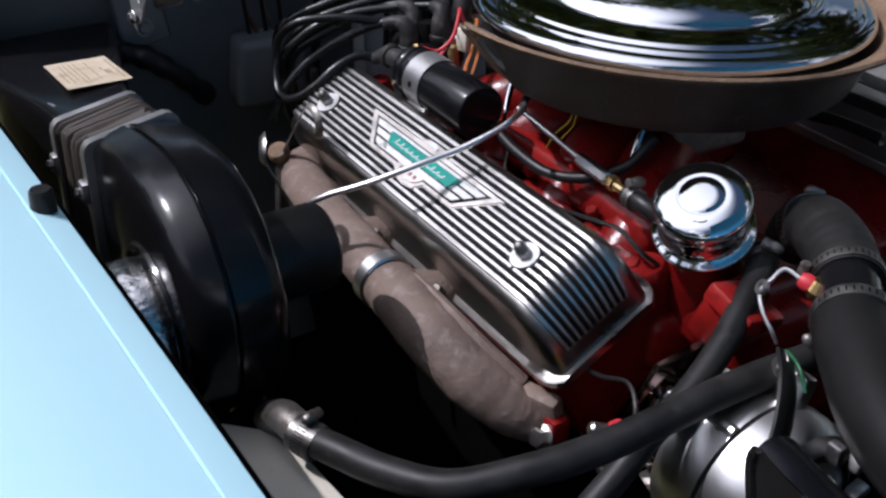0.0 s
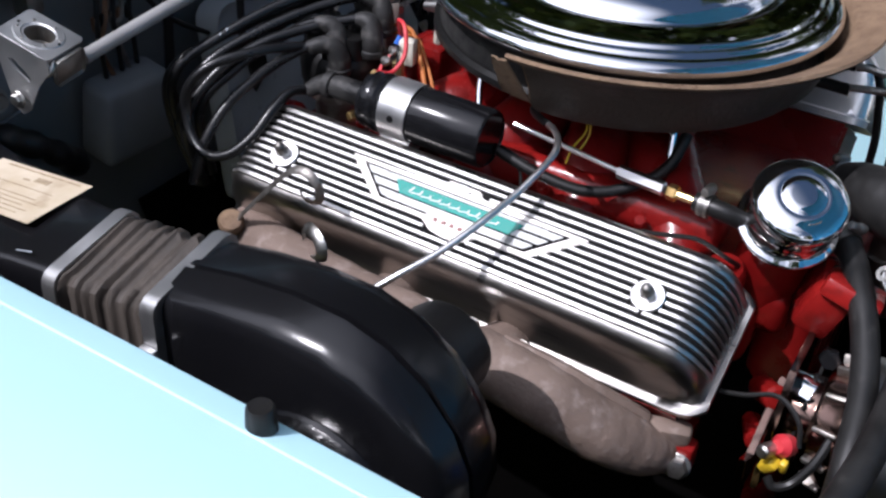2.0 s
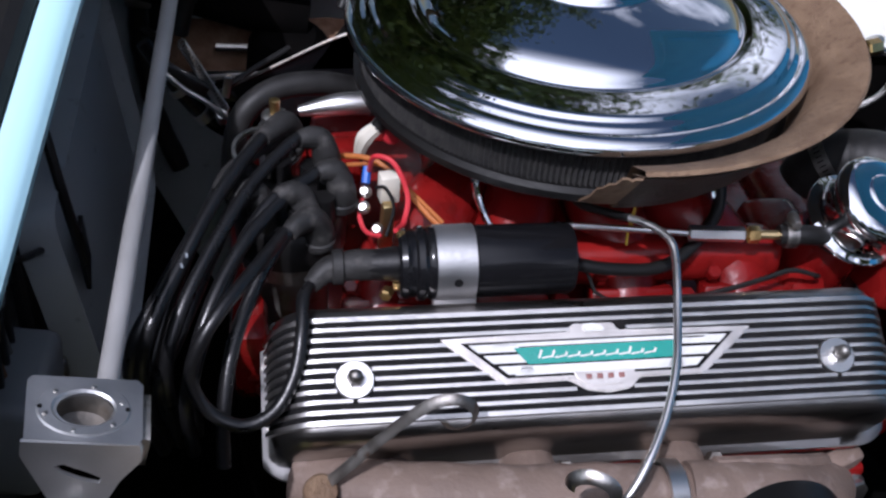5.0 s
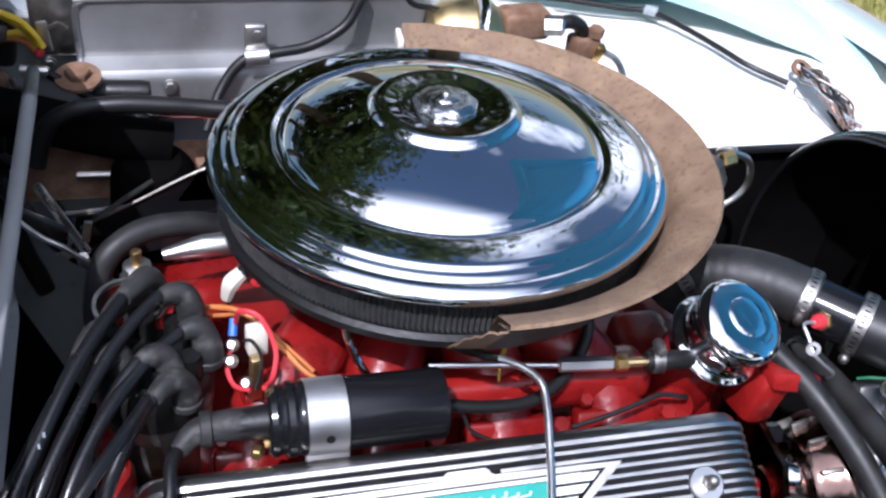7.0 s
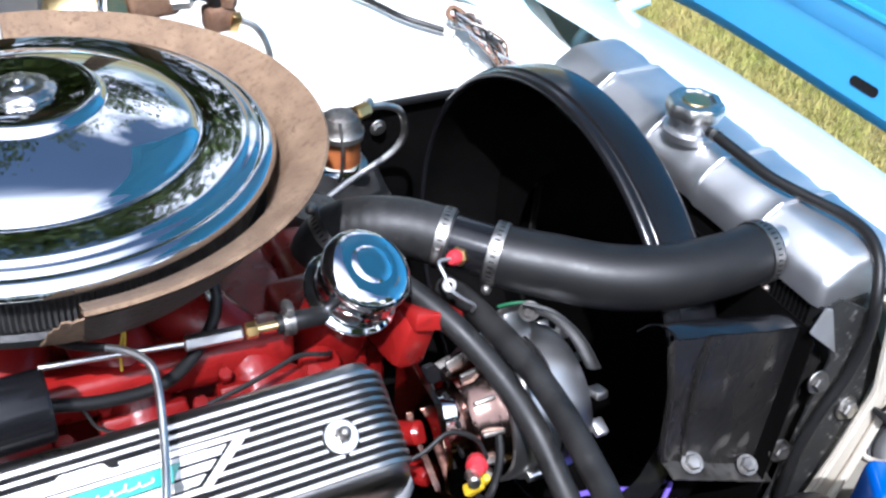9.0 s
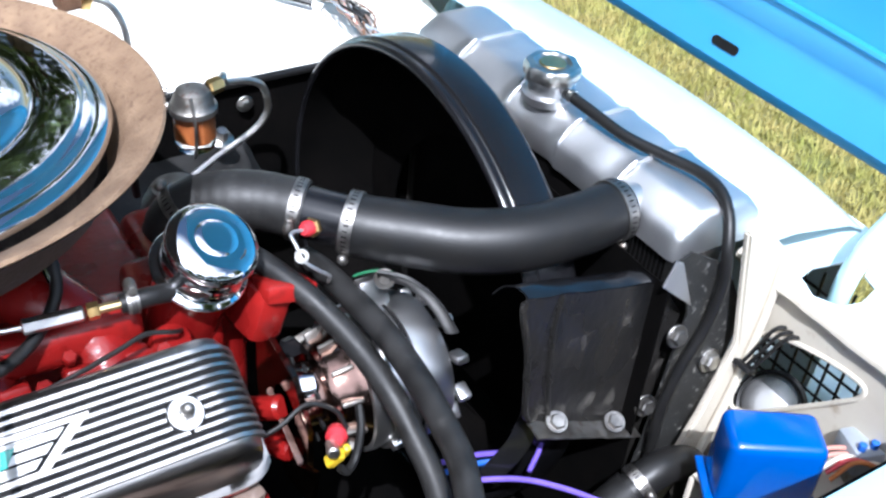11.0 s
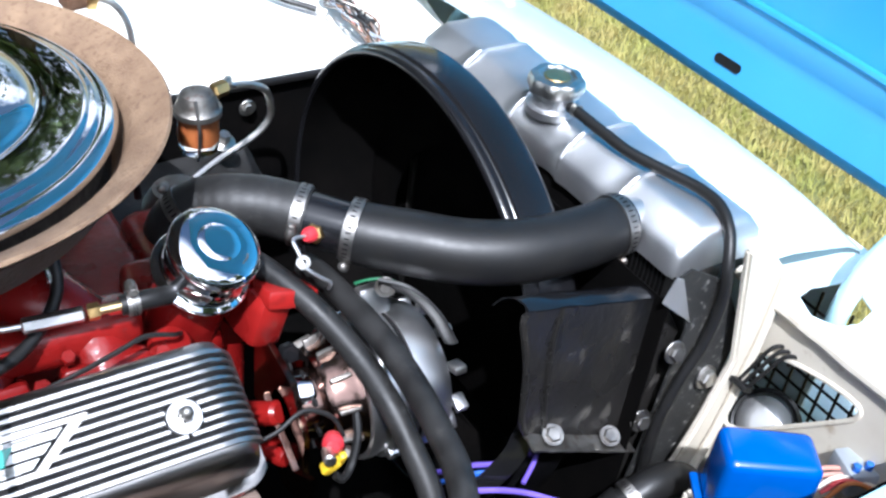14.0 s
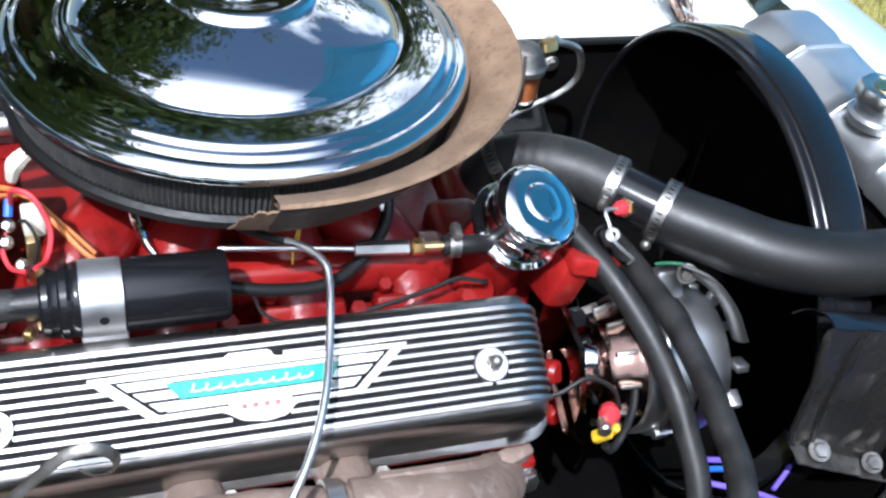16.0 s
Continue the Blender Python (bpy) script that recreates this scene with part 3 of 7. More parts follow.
bolt(engine, (0.322, 0.108, 0.726), (0.2, -1, 0.5), 0.010, 0.012, BLACK_GLOSS)

# ---- the valve cover ----
SEC = [(-0.0585, -0.079), (-0.0585, -0.0715), (-0.0520, -0.0695), (-0.0490, -0.060), (-0.0480, -0.040), (-0.0465, -0.022), (-0.0430, -0.0095), (-0.0385, -0.0035), (-0.0320, 0.0),
       (0.0, 0.0), (0.046, 0.0), (0.053, -0.0025), (0.0580, -0.009), (0.0605, -0.022), (0.0625, -0.060), (0.0640, -0.0695), (0.0705, -0.0715), (0.0705, -0.079)]


def end_drop(x):
    """How far the top has come down near the cover's rounded ends."""
    e = max(0.0, (abs(x) - 0.212) / 0.036)
    return 0.068 * (1 - math.sqrt(max(0.0, 1 - min(e, 1) ** 2))) if e < 1 else 0.068


cover = thing("valve_cover", (0.0, 0.03, 0.72), "finned dark aluminium valve cover with black grooves and a winged badge", "valve cover")
rows = []
for x in [-0.2535, -0.2530, -0.249, -0.2475, -0.246, -0.243, -0.239, -0.233, -0.226, -0.219, -0.212, -0.1, 0, 0.1, 0.212, 0.219, 0.226, 0.233, 0.239, 0.243, 0.246, 0.2475, 0.249, 0.2530, 0.2535]:
    d = end_drop(x) if abs(x) < 0.2485 else 0.0705
    ring = []
    for v, w in SEC:
        vv = v
        if abs(x) > 0.225:
            k = (abs(x) - 0.225) / 0.0285
            vv = 0.006 + (v - 0.006) * (1 - 0.20 * k ** 3)
        ring.append(on_cover(x, vv, max(-0.079, min(w, w if w < -0.0695 else max(-0.0695, w - d)))))
    rows.append(ring)
bm = bmesh.new()
skin(bm, rows, True, True)
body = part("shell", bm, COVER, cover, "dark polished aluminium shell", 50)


def over_ends(v, w, x0=-0.2465, x1=0.2465, n=44):
    """A line along the cover at v, dipping over its ends."""
    out = []
    for i in range(n + 1):
        x = x0 + (x1 - x0) * (0.5 - 0.5 * math.cos(math.pi * i / n))
        k = max(0, (abs(x) - 0.225) / 0.0285)
        nx = max(0.0, (abs(x) - 0.212) / 0.036)
        s = min(nx, 1.0) * math.copysign(1, x)
        c = math.sqrt(max(0.0, 1 - min(nx, 1.0) ** 2))
        out.append((x + s * w, 0.006 + (v - 0.006) * (1 - 0.20 * k ** 3), -end_drop(x) + c * w))
    return out


lo, hi = over_ends(-0.0295, 0.0005), over_ends(0.0455, 0.0005)
bm = bmesh.new()
skin(bm, [[on_cover(*p) for p in over_ends(-0.0295 + 0.075 * k / 8, 0.0018)] for k in range(9)], False, False)
part("groove_panel", bm, RECESS, cover, "black painted groove panel", 60)


def fin_bar(v, width, x0, x1, n):
    """One rib of the cover from x0 to x1."""
    bm = bmesh.new()
    rings = []
    a, b, c, d = (over_ends(v - width / 2, 0.0003, x0, x1, n), over_ends(v - width * 0.40, 0.0042, x0, x1, n), over_ends(v + width * 0.40, 0.0042, x0, x1, n), over_ends(v + width / 2, 0.0003, x0, x1, n))
    for q in zip(a, b, c, d):
        rings.append([on_cover(*p) for p in q])
    skin(bm, rings)
    return bm


def wing_reach(v):
    """Half the badge's length at v, where it crosses the ribs."""
    return np.interp(v, [-0.0115, -0.009, 0.0265, 0.0300], [0.0, 0.078, 0.121, 0.028]) if -0.0115 < v < 0.030 else (0.026 if -0.0195 < v < 0.037 else 0.0)


for i in range(11):
    v = -0.0300 + 0.0755 * i / 10
    wd = 0.0044 if i in (0, 10) else 0.0035
    gaps = []
    if abs(v) < 0.0150:
        h = math.sqrt(0.0150 ** 2 - v * v)
        gaps += [(-0.185 - h, -0.185 + h), (0.185 - h, 0.185 + h)]
    wr = float(wing_reach(v))
    if wr > 0:
        gaps.append((-wr + 0.004, wr - 0.004))
    gaps.sort()
    x = -0.2465
    for g0, g1 in gaps + [(0.2465, 0.2465)]:
        if g0 - x > 0.004:
            part("fin", fin_bar(v, wd, x, g0, 26 if g0 - x > 0.2 else 14), FIN, cover)
        x = g1
for sx in (-0.185, 0.185):
    m = COVER_M @ pose(sx, 0, 0.0)
    part("stud_washer", lathe([(0, 0.0005), (0.0142, 0.0005), (0.0142, 0.0052), (0.0135, 0.006), (0.0085, 0.006), (0, 0.0058)], m, 32), ALU, cover, "bright round washer")
    nut = part("acorn_nut", lathe([(0.0068, 0.006), (0.0068, 0.0115), (0.0058, 0.0125)], m, 6), STEEL, cover, "steel acorn nut", 20)
    part("nut_dome", lathe([(0.0056, 0.0123), (0.0056, 0.016), (0.0046, 0.020), (0.0025, 0.0222), (0, 0.0228)], m, 16), STEEL_DARK, nut)
# badge: outlined wings, teal bar, plain bars where its lettering stands
wings = [(-0.1215, 0.0270), (-0.024, 0.0285), (-0.0205, 0.0345), (0.0115, 0.0345), (0.0150, 0.0285), (0.1205, 0.0270), (0.1125, 0.0200), (0.0770, -0.0085), (0.027, -0.0085), (0.019, -0.0165), (0.003, -0.019), (-0.014, -0.0165), (-0.027, -0.0085), (-0.0770, -0.0090), (-0.113, 0.0190)]
badge = part("badge", prism(wings, 0.0052, COVER_M @ pose(0, 0, 0.0), 0.0012), BADGE, cover, "winged pot-metal badge with teal enamel")
inner = [(-0.106, 0.0228), (0.105, 0.0230), (0.0735, -0.0045), (-0.0735, -0.0050)]
part("badge_field", prism(inner, 0.0006, COVER_M @ pose(0, 0, 0.0051)), RECESS, badge, "dark recessed field")
part("teal_bar", prism([(-0.0670, 0.0172), (0.0635, 0.0178), (0.0545, 0.0050), (-0.0570, 0.0045)], 0.0010, COVER_M @ pose(0, 0, 0.0064), 0.0003), TEAL, badge, "teal enamel bar")
for k in range(3):
    a, b = 0.0205 - 0.0085 * k, 0.0155 - 0.0085 * k
    sh = 0.0105 * k
    part("feather", prism([(-0.1005 + sh, a + 0.0005), (-0.0650 + 0.0052 * k, a + 0.0005), (-0.0612 + 0.0052 * k, b - 0.0008), (-0.0935 + sh, b - 0.0008)], 0.0012, COVER_M @ pose(0, 0, 0.0054), 0.0003), BADGE_WHITE, badge)
    part("feather", prism([(0.0995 - sh, a + 0.0005), (0.0615 - 0.0045 * k, a + 0.0005), (0.0575 - 0.0045 * k, b - 0.0008), (0.0925 - sh, b - 0.0008)], 0.0012, COVER_M @ pose(0, 0, 0.0054), 0.0003), BADGE_WHITE, badge)
part("upper_strip", prism([(-0.0850, 0.0212), (0.0850, 0.0216), (0.0800, 0.0186), (-0.0800, 0.0182)], 0.0012, COVER_M @ pose(0, 0, 0.0054), 0.0003), BADGE_WHITE, badge)
part("lower_strip", prism([(-0.0620, 0.0036), (0.0600, 0.0040), (0.0640, -0.0028), (-0.0680, -0.0034)], 0.0012, COVER_M @ pose(0, 0, 0.0054), 0.0003), BADGE_WHITE, badge)
part("lower_shield", prism([(-0.024, -0.0025), (0.024, -0.0025), (0.0205, -0.0085), (0.012, -0.0135), (-0.012, -0.0135), (-0.0205, -0.0085)], 0.0016, COVER_M @ pose(0, 0, 0.0050), 0.0005), BADGE, badge)
for k in range(4):
    part("letter_bar", block((0.0044, 0.0040, 0.0008), COVER_M @ pose(-0.0125 + 0.0083 * k, -0.0068, 0.0069), 0.0003), LETTER_RED, badge)
for k in range(10):
    hgt = (0.0068, 0.006, 0.0036, 0.0034, 0.0036, 0.0034, 0.0036, 0.006, 0.0034, 0.0034)[k]
    part("script_bar", block((0.0017, hgt, 0.0007), COVER_M @ pose(-0.0475 + 0.0098 * k, 0.0100 + hgt * 0.25, 0.0076, 0, 0, -22), 0.0003), BADGE_WHITE, badge)
    if k < 9:
        part("script_bar", block((0.0085, 0.0012, 0.0006), COVER_M @ pose(-0.0425 + 0.0098 * k, 0.0092, 0.0075, 0, 0, 8), 0.0002), BADGE_WHITE, badge)
part("crest", prism([(-0.012, 0.0275), (-0.013, 0.033), (-0.006, 0.0342), (-0.001, 0.0335), (0.004, 0.0300), (0.0035, 0.0275)], 0.0022, COVER_M @ pose(0, 0, 0.005), 0.0008), BADGE_WHITE, badge)

# the other bank's cover, seen end-on under the air cleaner
MIRROR = Matrix(((0.72, 0, 0, 0.07), (0, -1, 0, 0.564), (0, 0, 1, 0), (0, 0, 0, 1)))
cover2 = thing("valve_cover", (0.07, 0.534, 0.72), "finned aluminium valve cover on the far bank under the air cleaner", "valve cover")
bm = bmesh.new()
skin(bm, [[MIRROR @ q for q in r] for r in rows], True, True)
part("shell", bm, ALU, cover2, "polished aluminium shell", 50)
bm = bmesh.new()
skin(bm, [[MIRROR @ on_cover(*p) for p in over_ends(-0.0295 + 0.075 * k / 8, 0.0005)] for k in range(9)], False, False)
part("groove_panel", bm, RECESS, cover2, "black painted groove panel", 60)
for i in range(11):
    bm = fin_bar(-0.0300 + 0.0755 * i / 10, 0.0040, -0.2465, 0.2465, 26)
    bm.transform(MIRROR)
    part("fin", bm, FIN, cover2)

# ---- air cleaner ----
LID = (0.0255, 0.2818, 0.0072)
cleaner = thing("air_cleaner", (0.0176, 0.282, 0.84), "round chrome-lidded air cleaner on a rust-stained tan pan", "air cleaner")
lid_p = [(0.1965, 0.9255), (0.2, 0.9265), (0.2012, 0.9295), (0.1998, 0.9335), (0.1968, 0.9362), (0.1930, 0.9380), (0.1902, 0.9389), (0.1888, 0.9386), (0.1874, 0.9391), (0.1852, 0.9411), (0.1825, 0.9424), (0.1800, 0.9428),
         (0.1785, 0.9437), (0.1770, 0.9453), (0.1756, 0.9461), (0.1742, 0.94645), (0.1725, 0.9467), (0.1600, 0.9482), (0.1480, 0.9494), (0.1465, 0.9494), (0.1450, 0.9487), (0.1425, 0.9472), (0.1402, 0.9467), (0.1383, 0.9477), (0.1364, 0.9502), (0.1342, 0.9530), (0.1310, 0.9558), (0.1260, 0.9588),
         (0.1180, 0.9622), (0.1080, 0.9659), (0.0950, 0.9700), (0.0820, 0.9736), (0.0700, 0.9765), (0.0668, 0.9772), (0.0656, 0.9776), (0.0646, 0.9788), (0.0630, 0.9818), (0.0606, 0.9838), (0.0575, 0.9848), (0.0540, 0.9849), (0.0500, 0.9844), (0.0440, 0.9834), (0.0360, 0.9825), (0.0300, 0.9822), (0.0, 0.9820)]
part("lid", lathe(lid_p, Matrix.Translation(LID), 128), CHROME, cleaner, "mirror-bright stepped chrome lid", 60)
nutp = part("wing_nut", lathe([(0.0275, 0.9826), (0.0270, 0.9850), (0.0235, 0.9878), (0.0175, 0.9892), (0.0120, 0.9896), (0.0108, 0.9906), (0.0080, 0.9918), (0.0, 0.9922)], Matrix.Translation(LID), 54, None, None, lambda a: 1 + 0.035 * math.cos(9 * a)), FOIL, cleaner, "crinkled bright hold-down nut")
part("stud", lathe([(0.0, 0.990), (0.0036, 0.990), (0.0036, 0.9935), (0.0028, 0.9942), (0.0, 0.9942)], Matrix.Translation(LID), 14), STEEL, nutp)
bm = bmesh.new()
NP = 260
prof = []
for zz in (0.882, 0.9270):
    prof.append([(LID[0] + (0.1865 if i % 2 else 0.1825) * math.cos(math.pi * i / NP), LID[1] + (0.1865 if i % 2 else 0.1825) * math.sin(math.pi * i / NP), zz) for i in range(2 * NP)])
skin(bm, prof, True, True)
part("filter_element", bm, PLEAT, cleaner, "dark pleated filter element", 10)
part("filter_rim", lathe([(0.183, 0.9185), (0.190, 0.9185), (0.1915, 0.922), (0.190, 0.9265), (0.183, 0.9265)], Matrix.Translation(LID), 96), RUBBER, cleaner)
part("filter_foot", lathe([(0.150, 0.872), (0.188, 0.876), (0.1925, 0.880), (0.1925, 0.886), (0.188, 0.889), (0.15, 0.888)], Matrix.Translation(LID), 96), BLACK_SATIN, cleaner)
PANC = Matrix.Translation((0.029, 0.280, 0))
pan_p = [(0.150, 0.872), (0.180, 0.8745), (0.189, 0.884), (0.197, 0.905), (0.211, 0.929), (0.2385, 0.945), (0.2415, 0.9485), (0.2395, 0.9510), (0.2350, 0.9490), (0.2090, 0.9345), (0.1950, 0.906), (0.1875, 0.8875), (0.177, 0.878), (0.150, 0.876)]
# The undercut outside has its shade painted in as a darker brown.
part("outer_wall", lathe([(r + 0.0008, z - 0.0003) for r, z in pan_p[:6]], PANC, 96, None, (-92.5, 86.5), lambda a: 1 + 0.003 * noise.noise(Vector((3 * math.cos(a), 3 * math.sin(a), 0)))), PAN_OUT, cleaner, "spotted brown outside of the pan, shade painted in")
part("pan", lathe(pan_p, PANC, 96, None, (-93, 87), lambda a: 1 + 0.003 * noise.noise(Vector((3 * math.cos(a), 3 * math.sin(a), 0)))), PAN, cleaner, "tan pan cut away over half its rim")
part("torn_edge", sheet(lambda u, v: Vector((0.029 + (0.189 + 0.048 * v) * math.cos(radians(-93 - 9 * u * (1 - v * 0.6))), 0.28 + (0.189 + 0.048 * v) * math.sin(radians(-93 - 9 * u * (1 - v * 0.6))), 0.886 + 0.058 * v - 0.006 * u * noise.noise(Vector((u * 9, v * 5, 2))))), 6, 8, 0.0015), PAN, cleaner, "ragged torn end of the pan")
part("pan_end", block((0.006, 0.030, 0.016), pose(0.037, 0.507, 0.937, 0, 0, -4), 0.002), PLASTIC_WHITE, cleaner, "pale bare end of the pan")
part("pan_floor", lathe([(0.0, 0.868), (0.150, 0.870), (0.150, 0.874), (0.0, 0.874)], Matrix.Translation(LID), 64), BLACK_SATIN, cleaner)
carb = thing("carburetor", (0.02, 0.28, 0.84), "four-barrel carburettor hidden under the air cleaner", "carburettor")
part("main_body", block((0.14, 0.13, 0.045), pose(0.02, 0.285, 0.852), 0.008, 3), STEEL_DARK, carb)
part("fuel_bowl", block((0.05, 0.10, 0.06), pose(0.10, 0.27, 0.838), 0.008, 3), STEEL_DARK, carb)
part("choke_housing", lathe([(0.022, 0), (0.022, 0.02), (0.018, 0.026), (0, 0.026)], frame_of((-0.01, 0.215, 0.848), (0, -1, 0)), 20), BLACK_SATIN, carb)
bolt(carb, (0.06, 0.2, 0.852), (0, -1, 0.2), 0.007, 0.01, BRASS)
bolt(carb, (0.085, 0.2, 0.85), (0, -1, 0.2), 0.006, 0.012, STEEL)

# ---- oil filler breather ----
bax = Vector((0.2334, -0.4633, 1.0)).normalized()
bmx = frame_of(Vector((0.2523, 0.1350, 0.8252)), bax)
breather = thing("oil_filler_breather", (0.2523, 0.135, 0.80), "chrome mushroom breather cap on the oil filler", "breather cap")
part("cap", lathe([(0, -0.003), (0.030, -0.003), (0.0425, -0.0028), (0.0440, -0.0012), (0.0440, 0.0006), (0.0428, 0.0018), (0.0395, 0.0030), (0.0365, 0.0062), (0.0352, 0.0110), (0.0352, 0.0170), (0.0360, 0.0230), (0.0378, 0.0282), (0.0398, 0.0318), (0.0408, 0.0350), (0.0407, 0.0380), (0.0394, 0.0408),
            (0.0360, 0.0438), (0.0310, 0.0460), (0.0250, 0.0474), (0.0205, 0.0480), (0.0191, 0.0476), (0.0184, 0.0478), (0.0174, 0.0488), (0.0100, 0.0494), (0, 0.0495)], bmx, 72), CHROME, breather, "mirror chrome domed cap", 60)
part("neck", lathe([(0.024, -0.05), (0.024, -0.003)], bmx, 24), BLACK_SATIN, breather)
for k in range(4):
    part("maker_mark", block((0.0035, 0.0012, 0.0004), bmx @ pose(0.004 + 0.005 * k - 0.0008 * k * k, -0.0265 + 0.001 * k, 0.0474, 14, 0, 18 + 8 * k), 0.0001), STEEL_DARK, breather)

# ---- coil ----
CY, CZ = 0.082, 0.8400


def along(x):
    return frame_of((x, CY, CZ), (1, 0, 0))


coil = thing("ignition_coil", (-0.07, 0.085, 0.79), "black ignition coil in a bare metal strap beside the cover", "ignition coil")
part("can", lathe([(0, 0), (0.0272, 0.0), (0.0280, 0.001), (0.0280, 0.0740), (0.0268, 0.0765), (0.0262, 0.0770), (0.0255, 0.0755), (0, 0.0755)], along(-0.089), 48), BLACK_GLOSS, coil)
part("strap", lathe([(0.0281, 0), (0.0292, 0.0), (0.0292, 0.030), (0.0281, 0.030)], along(-0.1195), 48), ALU_DULL, coil, "brushed metal strap")
part("strap_hole", lathe([(0, 0), (0.0034, 0), (0.0034, 0.0006), (0, 0.0006)], frame_of(Vector((-0.104, CY, CZ)) + 0.0291 * Vector((0, -0.93, 0.12)).normalized(), (0, -0.93, 0.12)), 14), RECESS, coil)
part("strap_foot", block((0.034, 0.006, 0.024), pose(-0.104, CY - 0.020, CZ - 0.030, -15, 0, 0), 0.002), ALU_DULL, coil)
part("strap_foot", block((0.030, 0.03, 0.004), pose(-0.104, CY + 0.01, CZ - 0.035, 0, 0, 0), 0.001), STEEL, coil)
part("cap", lathe([(0, 0), (0.024, 0), (0.0268, 0.002), (0.0276, 0.006), (0.0262, 0.0085), (0.0262, 0.0125), (0.0286, 0.0145), (0.0290, 0.019), (0.0272, 0.022), (0.0285, 0.0245), (0.0285, 0.0275), (0.0275, 0.0285)], along(-0.1475), 40), BLACK_GLOSS, coil, "ribbed black plastic cap")
tower = part("tower", lathe([(0.014, 0.028), (0.0125, 0.012), (0.0115, 0.0), (0.0, 0.0)], along(-0.172), 20), BLACK_SATIN, coil)
part("terminal", lathe([(0.0035, -0.012), (0.0035, 0.0)], frame_of((-0.147, CY + 0.004, CZ + 0.026), (-1, 0, 0.5)), 8), BRASS, coil)
part("terminal", lathe([(0.0035, -0.012), (0.0035, 0.0)], frame_of((-0.150, CY - 0.006, CZ - 0.018), (-1, 0, -0.2)), 8), BRASS, coil)
bolt(coil, (-0.155, CY - 0.012, CZ - 0.016), (-0.4, -1, 0), 0.005, 0.008, BRASS)
lead = thing("coil_lead", (-0.22, 0.05, 0.76), "thick black coil lead looping over the valve cover end", "ignition wire")
part("boot", tube([(-0.158, CY, CZ), (-0.180, CY, CZ), (-0.200, CY - 0.003, CZ - 0.001), (-0.214, CY - 0.012, CZ - 0.009)], [0.0122, 0.0120, 0.0100, 0.0068], 14), BOOT, lead)
part("boot_cuff", lathe([(0.0122, 0), (0.0136, 0.001), (0.0136, 0.008), (0.0122, 0.009)], frame_of((-0.188, CY - 0.001, CZ), (-1, 0, 0)), 18), BOOT, lead)
part("wire", tube([(-0.212, CY - 0.010, CZ - 0.008), (-0.219, 0.052, 0.836), (-0.2215, 0.025, 0.826), (-0.228, 0.002, 0.806), (-0.243, -0.016, 0.790), (-0.266, -0.023, 0.785), (-0.288, -0.018, 0.797), (-0.298, -0.012, 0.820), (-0.293, -0.008, 0.846), (-0.276, 0.010, 0.866), (-0.250, 0.05, 0.872), (-0.232, 0.09, 0.866)], 0.0050, 12, 8), WIRE, lead)

# ---- fuel rod, vent tube and the small pipes over the intake ----
link = thing("fuel_line_union", (0.12, 0.12, 0.80), "chrome fuel line with a hexagon union, brass nut and clamp", "fuel line")
part("line", tube([(-0.012, 0.128, 0.836), (0.05, 0.124, 0.832), (0.1, 0.1205, 0.8285)], 0.0027, 10, 4), ALU, link)
d1 = Vector((0.049, -0.0055, 0.001))
part("hexagon", lathe([(0.0035, 0), (0.0066, 0.0015), (0.0066, 0.047), (0.004, 0.0488)], frame_of((0.099, 0.1208, 0.8285), d1), 6), ALU, link, "bright hexagon union", 20)
part("nut", lathe([(0.0070, 0), (0.0074, 0.001), (0.0074, 0.008), (0.007, 0.009)], frame_of((0.1500, 0.1157, 0.8290), d1), 6), BRASS, link, "brass nut", 20)
part("nipple", tube([(0.158, 0.1149, 0.8290), (0.180, 0.1135, 0.829)], 0.0040, 10, 2), GOLD_ZINC, link)
part("hose", tube([(0.176, 0.1137, 0.829), (0.205, 0.112, 0.829), (0.232, 0.125, 0.815)], 0.0085, 14), RUBBER, link)
clamp((0.186, 0.1132, 0.829), d1, 0.0092, None, link, (0, 0.1, 1), 0.010)
vent = thing("choke_heat_tube", (0.04, 0.0, 0.74), "bare aluminium choke heat tube bent over the valve cover", "tube")
part("tube", tube([(0.002, 0.146, 0.852), (0.006, 0.128, 0.856), (0.024, 0.108, 0.862), (0.046, 0.090, 0.866), (0.0595, 0.070, 0.866), (0.061, 0.052, 0.859), (0.054, 0.015, 0.845), (0.042, -0.030, 0.832), (0.025, -0.068, 0.817), (0.003, -0.100, 0.802), (-0.012, -0.112, 0.785), (-0.014, -0.100, 0.752)], 0.0031, 12, 8), ALU, vent)
part("heat_sleeve", tube([(0.002, 0.147, 0.852), (0.006, 0.128, 0.856), (0.024, 0.108, 0.862), (0.036, 0.099, 0.8645)], 0.0036, 12, 6), RUBBER_GREY, vent)
part("ferrule", lathe([(0.006, 0), (0.006, 0.012), (0.004, 0.014)], frame_of((-0.013, -0.108, 0.772), (0, 0.3, -0.9)), 12), ALU_DULL, vent)
pipe = thing("chrome_pipe", (-0.05, 0.16, 0.80), "slim chrome pipe rising from the intake", "pipe", "chrome pipes")
part("tube", tube([(-0.075, 0.185, 0.885), (-0.075, 0.172, 0.855), (-0.066, 0.155, 0.825), (-0.045, 0.135, 0.800)], 0.0036, 10), CHROME, pipe)
pipe2 = thing("chrome_pipe", (0.13, 0.17, 0.80), "slim chrome pipe rising from the intake", "pipe", "chrome pipes")
part("tube", tube([(0.125, 0.185, 0.885), (0.128, 0.172, 0.862), (0.133, 0.158, 0.836)], 0.0034, 10), CHROME, pipe2)
